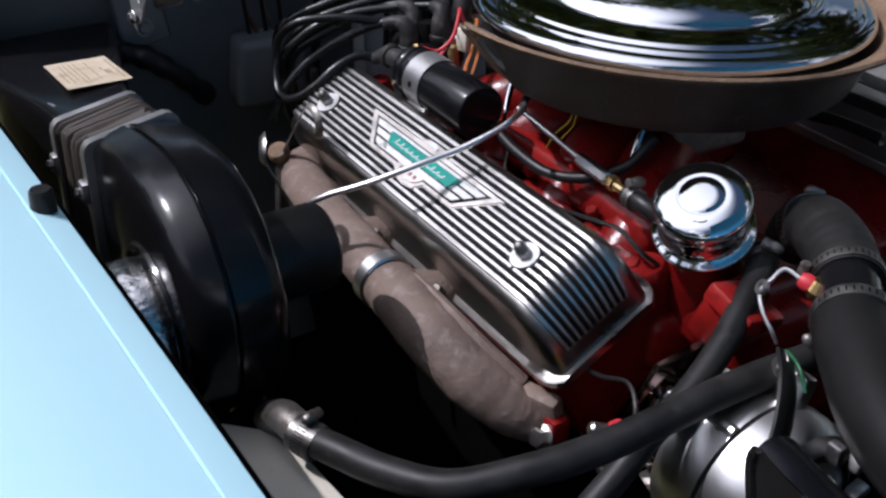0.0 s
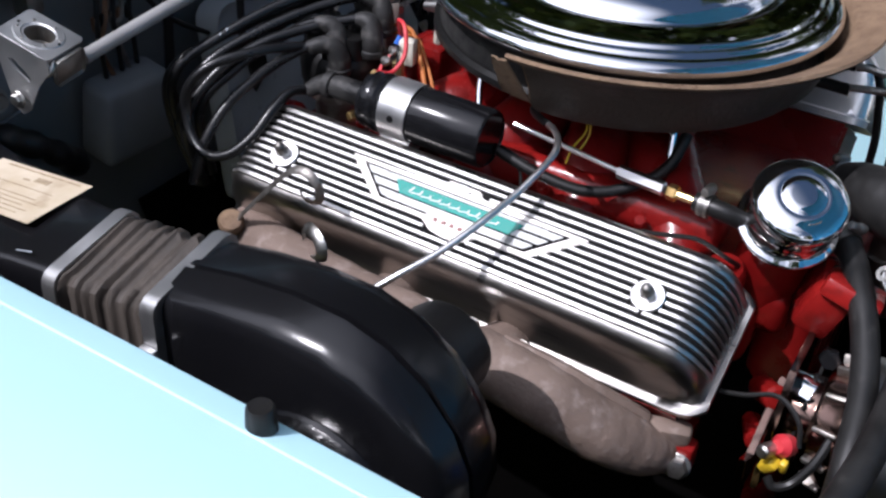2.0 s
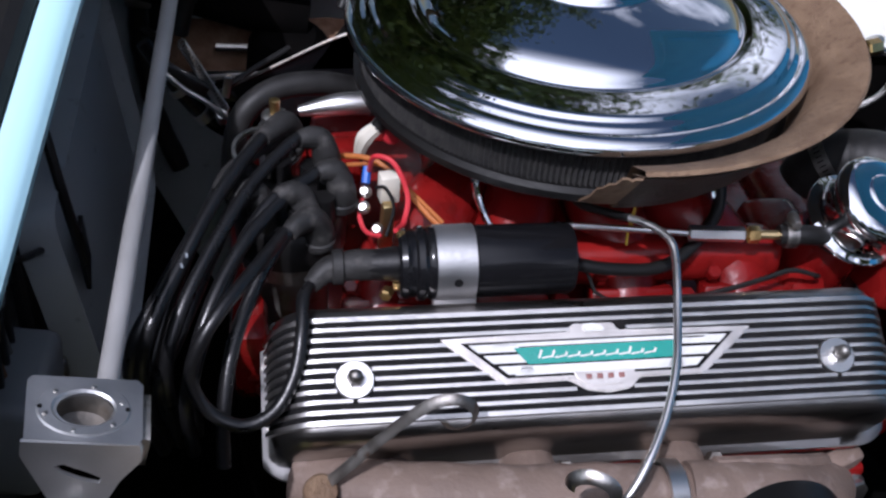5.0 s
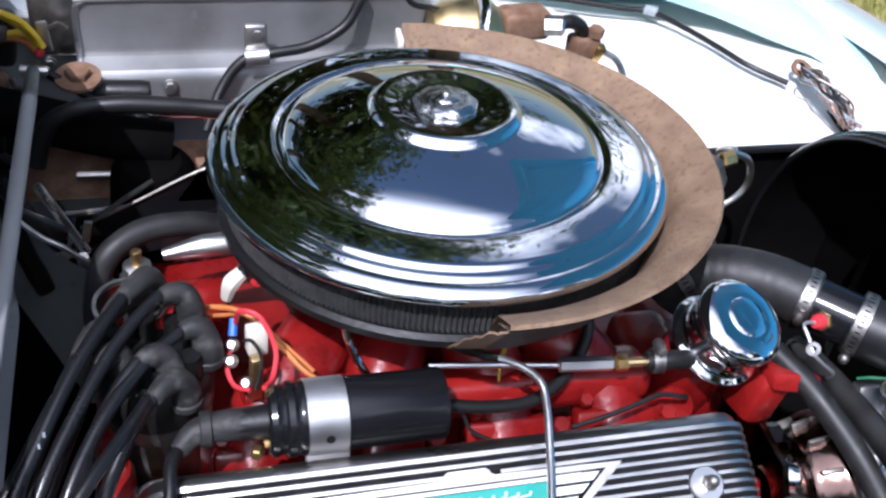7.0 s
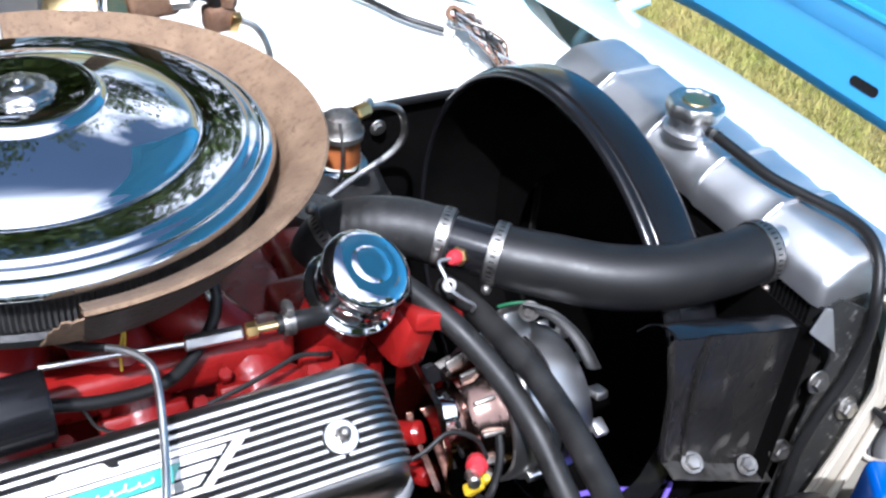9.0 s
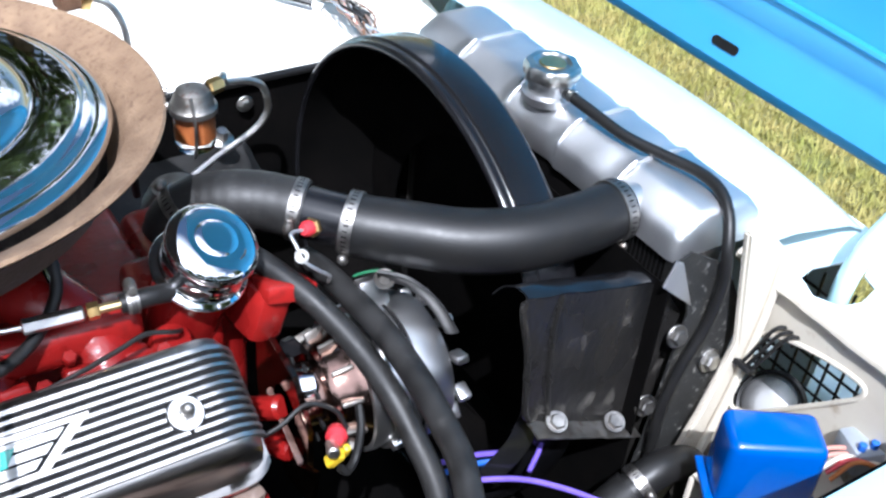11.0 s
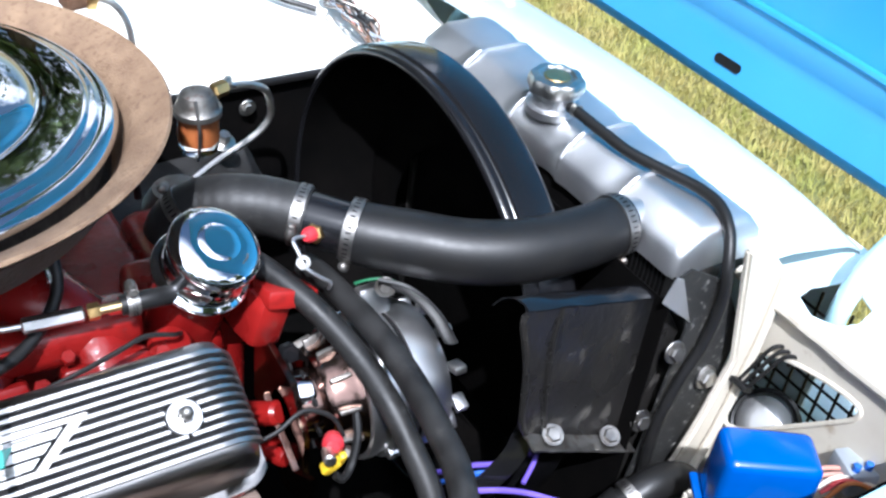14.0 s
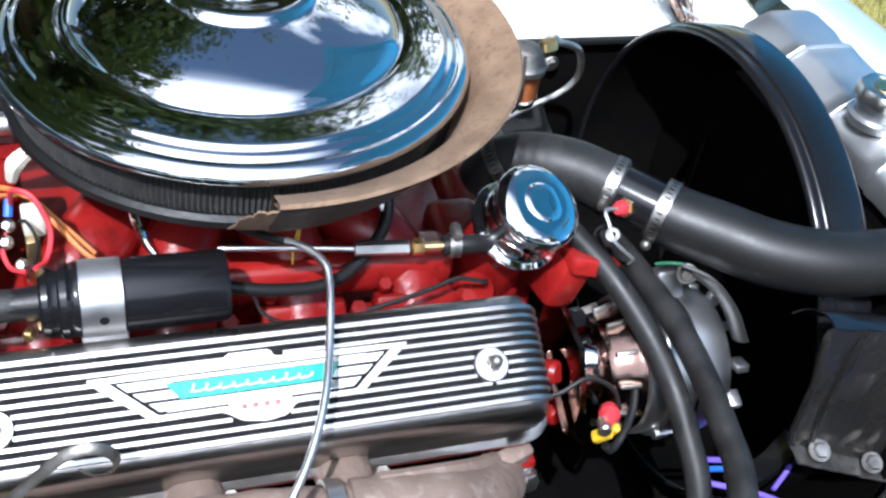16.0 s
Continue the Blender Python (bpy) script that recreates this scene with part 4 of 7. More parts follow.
vh = thing("vacuum_hose", (0.06, 0.12, 0.79), "black vacuum hose curling across the red intake", "hose", "small hoses")
part("tube", tube([(-0.012, 0.098, 0.822), (0.03, 0.098, 0.812), (0.075, 0.105, 0.806), (0.11, 0.125, 0.812), (0.135, 0.150, 0.830), (0.14, 0.175, 0.855)], 0.0055, 12), RUBBER, vh)
lw = thing("lead_wire", (0.16, 0.09, 0.79), "thin black wire lying along the valve cover", "wire", "thin wires")
part("strand", tube([(0.105, 0.083, 0.792), (0.135, 0.086, 0.797), (0.165, 0.092, 0.801), (0.19, 0.098, 0.803), (0.215, 0.10, 0.794), (0.225, 0.115, 0.78)], 0.0022, 8), RUBBER, lw)
lw2 = thing("lead_wire", (0.0, 0.10, 0.78), "thin black wire lying along the valve cover", "wire", "thin wires")
part("strand", tube([(-0.005, 0.105, 0.82), (0.012, 0.10, 0.806), (0.02, 0.092, 0.792), (0.04, 0.084, 0.784)], 0.0016, 8), RUBBER, lw2)
yw = thing("choke_wires", (0.05, 0.13, 0.81), "thin yellow and dark wires hanging under the carburettor", "wire", "thin wires")
part("strand", tube([(0.045, 0.165, 0.875), (0.05, 0.15, 0.858), (0.056, 0.14, 0.846), (0.05, 0.128, 0.832), (0.048, 0.12, 0.818)], 0.0011, 6), PLASTIC_YELLOW, yw)
part("strand", tube([(0.05, 0.168, 0.872), (0.054, 0.152, 0.856), (0.058, 0.143, 0.84), (0.053, 0.13, 0.824)], 0.0011, 6), PLASTIC_YELLOW, yw)
part("clip", block((0.007, 0.007, 0.012), pose(0.034, 0.16, 0.866, 10, 5, 0), 0.001), BRASS, yw)

# ---- exhaust manifold ----
man = thing("exhaust_manifold", (0.0, -0.06, 0.64), "heat-browned cast iron exhaust manifold under the valve cover", "exhaust manifold")
part("log", tube([(-0.225, -0.015, 0.712), (-0.17, -0.042, 0.722), (-0.08, -0.058, 0.727), (0.0, -0.063, 0.727), (0.062, -0.065, 0.722)], [0.024, 0.026, 0.026, 0.026, 0.025], 18, 8, None, 0.02), MANIFOLD, man)
part("elbow", tube([(0.062, -0.064, 0.724), (0.10, -0.067, 0.723), (0.145, -0.062, 0.710), (0.183, -0.046, 0.686), (0.208, -0.026, 0.666), (0.222, -0.004, 0.652)], [0.0265, 0.0275, 0.0280, 0.0275, 0.025, 0.022], 20, 8, None, 0.012), MANIFOLD, man)
part("casting_ridge", tube([(0.085, -0.052, 0.741), (0.14, -0.046, 0.731), (0.178, -0.032, 0.711), (0.206, -0.012, 0.686)], 0.008, 8, 6), MANIFOLD, man)
part("collar", lathe([(0.0265, 0), (0.029, 0.001), (0.029, 0.014), (0.0265, 0.016)], frame_of((0.040, -0.064, 0.7240), (1, 0, -0.06)), 28), ALU, man, "shiny clamped collar")
part("flange", block((0.045, 0.018, 0.075), pose(0.222, 0.0, 0.652, 15, 0, 20), 0.006), MANIFOLD, man)
for x in (-0.17, -0.06, 0.06):
    part("port", tube([(x, -0.05, 0.712), (x + 0.01, -0.03, 0.708), (x + 0.01, 0.0, 0.70)], 0.024, 12, 4), MANIFOLD, man)
    bolt(man, (x + 0.035, -0.03, 0.722), (0, -0.6, 0.8), 0.007, 0.010, STEEL_DARK)
bolt(man, (0.243, -0.014, 0.652), (0.2, -1, 0.4), 0.0095, 0.010, STEEL, 0.012)
tdip = thing("dipstick", (-0.04, -0.12, 0.74), "thin steel dipstick with a flat curled loop beside the blower", "dipstick", "dipsticks")
part("rod", tube([(-0.032, -0.098, 0.735), (-0.036, -0.115, 0.775), (-0.043, -0.132, 0.812), (-0.047, -0.137, 0.826)], 0.0013, 8, 5), STEEL_DARK, tdip)
part("loop", tube([(-0.047 + 0.0135 * math.cos(radians(a)), -0.138 - 0.006 * math.cos(radians(a)), 0.838 + 0.0125 * math.sin(radians(a))) for a in range(-80, 215, 25)], 0.0048, 8, 3, None, 0, 0.22), STEEL, tdip, "flat curled loop")
part("socket", lathe([(0.0, 0), (0.007, 0), (0.0075, 0.008), (0.005, 0.012), (0.0, 0.012)], frame_of((-0.032, -0.097, 0.728), (-0.1, -0.4, 0.9)), 12), MANIFOLD, tdip)
dip = thing("dipstick", (-0.2, -0.05, 0.66), "flat steel dipstick with a curled finger loop in its tube", "dipstick", "dipsticks")
part("tube", tube([(-0.20, -0.062, 0.66), (-0.205, -0.058, 0.70), (-0.212, -0.052, 0.735)], 0.005, 10), STEEL_DARK, dip)
part("collar", lathe([(0.0, 0), (0.0115, 0), (0.0125, 0.003), (0.0125, 0.010), (0.0105, 0.013), (0, 0.013)], frame_of((-0.214, -0.050, 0.738), (0.3, -0.4, 0.85)), 20), PAN, dip, "yellowed collar")
part("blade", tube([(-0.212, -0.049, 0.742), (-0.192, -0.049, 0.766), (-0.168, -0.049, 0.795), (-0.146, -0.050, 0.820), (-0.134, -0.051, 0.830), (-0.122, -0.052, 0.833), (-0.112, -0.052, 0.829), (-0.106, -0.052, 0.820), (-0.107, -0.052, 0.809), (-0.114, -0.052, 0.803), (-0.122, -0.052, 0.804), (-0.128, -0.052, 0.812)], 0.0042, 8, 6, None, 0, 0.22), STEEL_DARK, dip)

# ---- the front of the bay: radiator, shroud, alternator, hoses ----
def holed(outer, inner, m, thick=0.002):
    """A sheet with an opening through it: outer and inner outlines in the xy of m."""
    bm = bmesh.new()
    edges = []
    for loop in (outer, inner):
        vs = [bm.verts.new((x, y, 0)) for x, y in loop]
        edges += [bm.edges.new((vs[i], vs[(i + 1) % len(vs)])) for i in range(len(vs))]
    bmesh.ops.triangle_fill(bm, use_beauty=True, edges=edges)
    r = bmesh.ops.extrude_face_region(bm, geom=bm.faces[:])
    bmesh.ops.translate(bm, verts=[g for g in r["geom"] if isinstance(g, bmesh.types.BMVert)], vec=(0, 0, thick))
    bm.transform(m)
    return bm


YZ = Matrix(((0, 0, 1, 0), (1, 0, 0, 0), (0, 1, 0, 0), (0, 0, 0, 1)))   # outline x, y -> world y, z; thickness along x
XZ = Matrix(((1, 0, 0, 0), (0, 0, 1, 0), (0, 1, 0, 0), (0, 0, 0, 1)))   # outline x, y -> world x, z; thickness along y

rad = thing("radiator", (0.695, 0.21, 0.40), "welded aluminium radiator with a ribbed top tank", "radiator")


def tank_ring(y, s, top):
    x0, x1, z0 = 0.658, 0.776, 0.802
    cx = (x0 + x1) / 2
    base = [(x0, z0), (x0, 0.826), (x0 + 0.004, 0.834), (x0 + 0.026, top - 0.003), (x0 + 0.034, top), (x1 - 0.030, top), (x1 - 0.020, top - 0.003), (x1 - 0.004, 0.834), (x1, 0.824), (x1, z0)]
    return [Vector((cx + (x - cx) * s, y, z0 + (z - z0) * s)) for x, z in base]


rings = [tank_ring(-0.030, 0.86, 0.852), tank_ring(-0.027, 0.93, 0.852), tank_ring(-0.020, 0.975, 0.853)]
for yb in (0.075, 0.165, 0.26, 0.365):
    for dy, s in ((-0.018, 0.980), (-0.012, 1.0), (-0.005, 1.0), (0.0, 0.955), (0.009, 0.938), (0.020, 0.950), (0.028, 0.975)):
        rings.append(tank_ring(yb + dy, s, 0.853))
rings += [tank_ring(0.435, 0.975, 0.853), tank_ring(0.447, 0.95, 0.852), tank_ring(0.452, 0.86, 0.85)]
bm = bmesh.new()
skin(bm, rings)
part("top_tank", bm, ALU_RAD, rad, "brushed aluminium top tank with pressed ribs", 50)
for yb in (0.075, 0.165, 0.26, 0.365):
    part("weld_bead", tube([(0.660, yb - 0.004, 0.815), (0.662, yb - 0.006, 0.834), (0.682, yb - 0.006, 0.8515), (0.692, yb - 0.006, 0.8535), (0.742, yb - 0.006, 0.8535), (0.757, yb - 0.006, 0.846)], 0.0026, 8, 6, None, 0.15), ALU_RAD, rad)
neck = part("filler_neck", lathe([(0.030, -0.004), (0.030, 0.004), (0.024, 0.006), (0.024, 0.018), (0.029, 0.020), (0.029, 0.023)], Matrix.Translation((0.690, 0.222, 0.852)), 32), ALU_RAD, rad)
part("overflow_nipple", tube([(0.690, 0.20, 0.866), (0.689, 0.182, 0.868)], 0.0042, 10, 2), ALU, rad)
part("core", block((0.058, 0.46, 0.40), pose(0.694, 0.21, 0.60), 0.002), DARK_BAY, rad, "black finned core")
# Fins past the ninth are near-black copies that hold the shroud's shade.
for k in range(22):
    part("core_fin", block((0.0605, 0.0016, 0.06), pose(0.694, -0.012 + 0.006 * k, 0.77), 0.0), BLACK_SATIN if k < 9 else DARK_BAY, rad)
part("side_channel", block((0.062, 0.014, 0.44), pose(0.694, -0.024, 0.585), 0.002), BLACK_SCUFF, rad)
part("side_channel", block((0.062, 0.014, 0.44), pose(0.694, 0.444, 0.585), 0.002), BLACK_SCUFF, rad)
part("gusset", prism([(0.0, 0.003), (0.010, -0.002), (0.037, -0.064), (-0.010, -0.024)], 0.002, Matrix(((1, 0, 0, 0.634), (0, 0, 1, -0.056), (0, 1, 0, 0.830), (0, 0, 0, 1))), 0.0006), ALU_RAD, rad, "bright triangular gusset")
part("hose_neck", lathe([(0.0, 0.0), (0.0225, 0.0), (0.0225, 0.05), (0.0, 0.05)], frame_of((0.645, 0.049, 0.820), (1, 0, 0)), 24), ALU_RAD, rad)
cap = thing("pressure_cap", (0.690, 0.222, 0.873), "eight-lobed bright pressure cap with a brass-coloured centre", "cap")
part("crown", lathe([(0.0, 0.0), (0.030, 0.0), (0.0305, 0.003), (0.0305, 0.011), (0.0280, 0.0145), (0.0205, 0.0155), (0.0185, 0.0135), (0.0165, 0.0130), (0.0, 0.0130)], Matrix.Translation((0.690, 0.222, 0.8755)), 48, None, None, lambda a: 1 + 0.045 * math.cos(8 * a)), STEEL, cap, "lobed bright steel crown", 40)
part("disc", lathe([(0.0, 0.0128), (0.0140, 0.0128), (0.0150, 0.0140), (0.0138, 0.0150), (0.0, 0.0153)], Matrix.Translation((0.690, 0.222, 0.8755)), 28), GOLD_ZINC, cap, "brass-coloured disc")
ov = thing("overflow_hose", (0.70, 0.05, 0.60), "black overflow hose running from the filler neck over the tank", "hose", "small hoses")
part("tube", tube([(0.688, 0.190, 0.868), (0.687, 0.178, 0.870), (0.692, 0.140, 0.866), (0.698, 0.100, 0.862), (0.712, 0.055, 0.861), (0.722, 0.020, 0.861), (0.722, -0.010, 0.859), (0.713, -0.036, 0.848), (0.702, -0.055, 0.822), (0.703, -0.060, 0.785), (0.695, -0.061, 0.735), (0.676, -0.061, 0.69), (0.662, -0.062, 0.64), (0.661, -0.063, 0.58), (0.67, -0.064, 0.50)], 0.0062, 12), RUBBER, ov)
part("spring_clip", lathe([(0.0062, 0), (0.0074, 0), (0.0074, 0.006), (0.0062, 0.006)], frame_of((0.6874, 0.183, 0.8695), (0.1, -1, 0.1)), 16), STEEL, ov)

shroud = thing("fan_shroud", (0.60, 0.22, 0.36), "black steel fan shroud with a rolled round mouth", "fan shroud")
SH = Matrix(((0, 0, 1, 0), (1, 0, 0, 0.2676), (0, 1, 0, 0.6154), (0, 0, 0, 1)))
part("barrel", lathe([(0.2700, 0.5440), (0.2710, 0.5415), (0.2740, 0.5395), (0.2775, 0.5405), (0.2795, 0.5435), (0.2800, 0.5490), (0.2795, 0.5510), (0.2812, 0.5535), (0.2830, 0.5545), (0.2832, 0.565), (0.2815, 0.594), (0.2770, 0.6005), (0.262, 0.606), (0.228, 0.634)], SH, 112), BLACK_GLOSS, shroud, "gloss black rolled barrel", 50)
# Inner wall and back plate carry the mouth's shade as near-black.
part("inner_wall", lathe([(0.225, 0.632), (0.266, 0.598), (0.2690, 0.560), (0.2697, 0.5440)], SH, 96), DARK_BAY, shroud, "inner wall with its shade painted dull black", 50)
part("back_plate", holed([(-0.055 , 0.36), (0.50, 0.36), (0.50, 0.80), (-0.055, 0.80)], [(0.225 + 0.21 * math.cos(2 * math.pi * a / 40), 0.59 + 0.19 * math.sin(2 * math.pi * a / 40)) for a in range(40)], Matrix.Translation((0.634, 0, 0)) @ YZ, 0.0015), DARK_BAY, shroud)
plate = [(0.505, 0.667), (0.496, 0.683), (0.488, 0.761), (0.474, 0.822), (0.480, 0.832), (0.537, 0.818), (0.634, 0.795), (0.659, 0.772), (0.684, 0.736), (0.667, 0.679), (0.652, 0.627), (0.650, 0.600)]
part("side_plate", prism(plate, 0.002, Matrix.Translation((0, -0.036, 0)) @ XZ, 0.0006), PLATE_BLACK, shroud, "scuffed black side plate")
part("side_crease", tube([(0.478, -0.036, 0.828), (0.477, -0.037, 0.815), (0.490, -0.037, 0.761), (0.498, -0.037, 0.69), (0.506, -0.037, 0.671)], 0.0034, 8), PLATE_BLACK, shroud)
part("side_crease", tube([(0.520, -0.036, 0.822), (0.516, -0.0372, 0.78), (0.522, -0.0372, 0.71), (0.530, -0.037, 0.665)], 0.0026, 8), PLATE_BLACK, shroud)
part("side_top", sheet(lambda u, v: Vector((0.480 + 0.156 * u, -0.037 + 0.050 * v, 0.833 - 0.038 * u + 0.006 * math.sin(v * 2.6) - 0.034 * v * v + 0.003 * noise.noise(Vector((u * 5, v * 3, 4))))), 14, 8, 0.0015), BLACK_GLOSS, shroud, "rounded glossy top fold")
part("side_flange", sheet(lambda u, v: Vector((0.505 + 0.145 * u, -0.034 - 0.022 * v, 0.670 - 0.070 * u - 0.005 * v + 0.002 * noise.noise(Vector((u * 8, v * 3, 0))))), 12, 4, 0.002), STEEL_DARK, shroud, "rust-edged bottom fold")
for at in ((0.5337, -0.046, 0.664), (0.6150, -0.046, 0.6245)):
    bolt(shroud, at, (-0.1, -0.5, 0.9), 0.0082, 0.006, CLAMP, 0.0115)
for at in ((0.6460, -0.053, 0.6400), (0.666, -0.053, 0.727)):
    bolt(shroud, at, (-0.1, -1, 0.3), 0.0085, 0.008, CLAMP, 0.0125)

part("bottom_strap", tube([(0.524, -0.022, 0.660), (0.520, -0.02, 0.640), (0.514, -0.018, 0.615), (0.502, -0.014, 0.592), (0.488, -0.010, 0.572)], 0.012, 10, 5, None, 0, 0.18), BLACK_GLOSS, shroud, "bent black strap")

# bracket plate beside the radiator, and the cream front metal
mount = thing("radiator_mount", (0.71, -0.05, 0.45), "grey-black radiator mounting plate with two bolts", "bracket")
part("plate", prism([(0.646, 0.826), (0.660, 0.831), (0.716, 0.797), (0.764, 0.717), (0.744, 0.592), (0.706, 0.48), (0.648, 0.50), (0.660, 0.578), (0.676, 0.750)], 0.003, Matrix.Translation((0, -0.050, 0)) @ XZ, 0.0008), MOUNT, mount, "spattered dark plate")
bolt(mount, (0.727, -0.053, 0.669), (0, -1, 0.2), 0.010, 0.009, STEEL, 0.014)
support = thing("front_support_panel", (0.77, -0.18, 0.35), "cream-painted radiator support with a ragged opening beside the lamp", "body panel")
hole = [(-0.070, 0.700), (-0.100, 0.718), (-0.150, 0.732), (-0.192, 0.735), (-0.197, 0.722), (-0.180, 0.700), (-0.125, 0.640), (-0.092, 0.605), (-0.066, 0.592), (-0.060, 0.63), (-0.064, 0.67)]
part("web", holed([(-0.330, 0.40), (-0.052, 0.40), (-0.052, 0.774), (-0.180, 0.772), (-0.250, 0.770), (-0.330, 0.772)], hole, Matrix.Translation((0.772, 0, 0)) @ YZ, 0.002), CREAM, support)
part("post", prism([(0.704, 0.852), (0.735, 0.846), (0.775, 0.806), (0.762, 0.69), (0.737, 0.56), (0.69, 0.47), (0.675, 0.50), (0.716, 0.61), (0.74, 0.70)], 0.010, Matrix.Translation((0, -0.072, 0)) @ XZ, 0.003), CREAM, support)
part("fold", tube([(0.768, -0.074, 0.805), (0.760, -0.076, 0.71), (0.737, -0.078, 0.60), (0.70, -0.08, 0.50)], 0.005, 8), CREAM, support)
arm_hole = [(0.796, -0.079), (0.820, -0.074), (0.846, -0.080), (0.870, -0.084), (0.881, -0.097), (0.858, -0.108), (0.850, -0.128), (0.820, -0.136), (0.796, -0.130), (0.784, -0.106)]
part("corner_top", holed([(0.772, -0.06), (0.772, -0.018), (0.93, -0.018), (0.925, -0.20), (0.88, -0.33), (0.774, -0.33), (0.773, -0.16)], arm_hole, Matrix(((1, 0, 0, 0), (0, 1, 0, 0), (0, 0, 1, 0.772), (0, 0, 0, 1))), 0.002), PALE, support, "sunlit pale corner panel with a torn opening")
part("corner_roll", tube([(0.772, -0.02, 0.772), (0.770, -0.09, 0.771), (0.773, -0.17, 0.768), (0.77, -0.33, 0.771)], 0.008, 10, 6, None, 0.08), CREAM, support)
part("opening_lip", tube([(0.772, y, z) for y, z in hole + hole[:1]], 0.003, 8, 4), CREAM, support)
arm = thing("hood_hinge_arm", (0.82, -0.10, 0.70), "light blue curved hood hinge arm rising out of the front panel", "hinge")
part("arm", tube([(0.816, -0.113, 0.738), (0.817, -0.114, 0.785), (0.824, -0.115, 0.812), (0.842, -0.115, 0.836), (0.872, -0.116, 0.858), (0.94, -0.118, 0.888), (1.01, -0.119, 0.91)], 0.0105, 14, 8, None, 0, 1.35), BLUE, arm)
part("pivot", lathe([(0.0, 0), (0.016, 0), (0.016, 0.02), (0.0, 0.02)], frame_of((0.822, -0.088, 0.725), (0, -1, 0)), 16), CREAM, arm)
farm = thing("hood_hinge_arm", (0.840, 0.639, 0.72), "light blue curved hood hinge arm behind the radiator tank", "hinge")
part("arm", tube([(0.830, 0.639, 0.682), (0.840, 0.639, 0.742), (0.877, 0.625, 0.787), (0.930, 0.611, 0.809)], 0.0105, 14, 8, None, 0, 1.35), BLUE, farm)
part("pivot", lathe([(0.0, 0), (0.016, 0), (0.016, 0.02), (0.0, 0.02)], frame_of((0.830, 0.649, 0.692), (0, -1, 0)), 16), CREAM, farm)
horn = thing("horn", (0.83, -0.08, 0.55), "round silver horn with a black rim behind the opening", "horn")
hmx = frame_of((0.815, -0.082, 0.588), (-0.75, -0.25, 0.6))
part("bell", lathe([(0.0, 0.0), (0.012, 0.002), (0.022, 0.0), (0.030, -0.004), (0.033, -0.012)], hmx, 28), ALU_DULL, horn)
part("rim", lathe([(0.031, -0.013), (0.037, -0.010), (0.040, -0.018), (0.034, -0.03), (0.0, -0.03)], hmx, 28), RUBBER, horn)
grille = thing("grille_mesh", (0.88, -0.13, 0.45), "black square-mesh grille seen through the opening", "grille")
upright, level = None, None
for k in range(11):
    if upright is None:
        upright = part("bar", block((0.003, 0.003, 0.26), None, 0.0008), BLACK_SATIN, grille)
        upright.matrix_basis = pose(0.882, -0.01, 0.60)
        level = part("bar", block((0.003, 0.26, 0.003), None, 0.0008), BLACK_SATIN, grille)
        level.matrix_basis = pose(0.882, -0.12, 0.495)
    else:
        share("bar", upright, pose(0.882, -0.01 - 0.021 * k, 0.60), grille)
        share("bar", level, pose(0.882, -0.12, 0.495 + 0.021 * k), grille)
lens = thing("lower_valance", (0.93, -0.1, 0.5), "pale lower front panel glimpsed behind the grille", "body panel")
part("bar", block((0.09, 0.40, 0.07), pose(1.005, 0.115, 0.475, 0, 12, 0), 0.02, 4), PALE, lens)
shelf = thing("apron_tray", (0.70, -0.23, 0.60), "pale apron tray under the regulator and relays", "body panel")
part("tray", block((0.22, 0.20, 0.006), pose(0.745, -0.240, 0.628), 0.002), CREAM, shelf)
part("tray_skirt", block((0.22, 0.005, 0.10), pose(0.745, -0.140, 0.574), 0.001), CREAM, shelf)
bx = thing("voltage_regulator", (0.668, -0.188, 0.655), "royal blue plastic voltage regulator box", "regulator")
bxm = pose(0.676, -0.1830, 0.6, 0, 0, -33)
part("cover", block((0.094, 0.056, 0.080), Matrix.Translation((0, 0, 0.0735)) @ bxm, 0.010, 4, None, 0.97), PLASTIC_BLUE, bx)
part("base", block((0.108, 0.066, 0.006), Matrix.Translation((0, 0, 0.034)) @ bxm, 0.002), PLASTIC_BLUE, bx)
bolt(bx, bxm @ Vector((0.049, -0.029, 0.037)), (0, 0, 1), 0.004, 0.004, STEEL)
rl = thing("relay_block", (0.78, -0.24, 0.65), "grey plastic relay block with blue-tipped terminals", "relay")
part("stand", block((0.03, 0.03, 0.028), pose(0.775, -0.222, 0.6455, 0, 0, -20), 0.002), STEEL_DARK, rl)
part("case", block((0.05, 0.04, 0.028), pose(0.775, -0.222, 0.672, 0, 0, -20), 0.004), PLASTIC_GREY, rl)
for k in range(3):
    part("terminal_tip", lathe([(0.004, 0), (0.004, 0.008), (0.0, 0.010)], frame_of((0.755 + 0.013 * k, -0.226 - 0.004 * k, 0.685), (0, 0, 1)), 10), PLASTIC_BLUEW, rl)
bun = thing("wire_bundle", (0.74, -0.24, 0.65), "pink, tan and red wires beside the regulator", "wire")
for k, (mt, dy) in enumerate(((PLASTIC_PINK, 0), (PLASTIC_PINK, 0.006), (PLASTIC_WHITE, -0.010), (PLASTIC_RED, -0.018), (PLASTIC_ORANGE, -0.024))):
    part("strand", tube([(0.715, -0.205 + dy, 0.668 + 0.004 * (k % 2)), (0.74, -0.213 + dy, 0.675 + 0.003 * k), (0.775, -0.235 + dy * 1.5, 0.672), (0.81, -0.27 + dy, 0.665)], 0.0024, 8), mt, bun)
zt = thing("zip_tied_cables", (0.755, -0.085, 0.66), "black cables zip-tied at the edge of the opening", "cable")
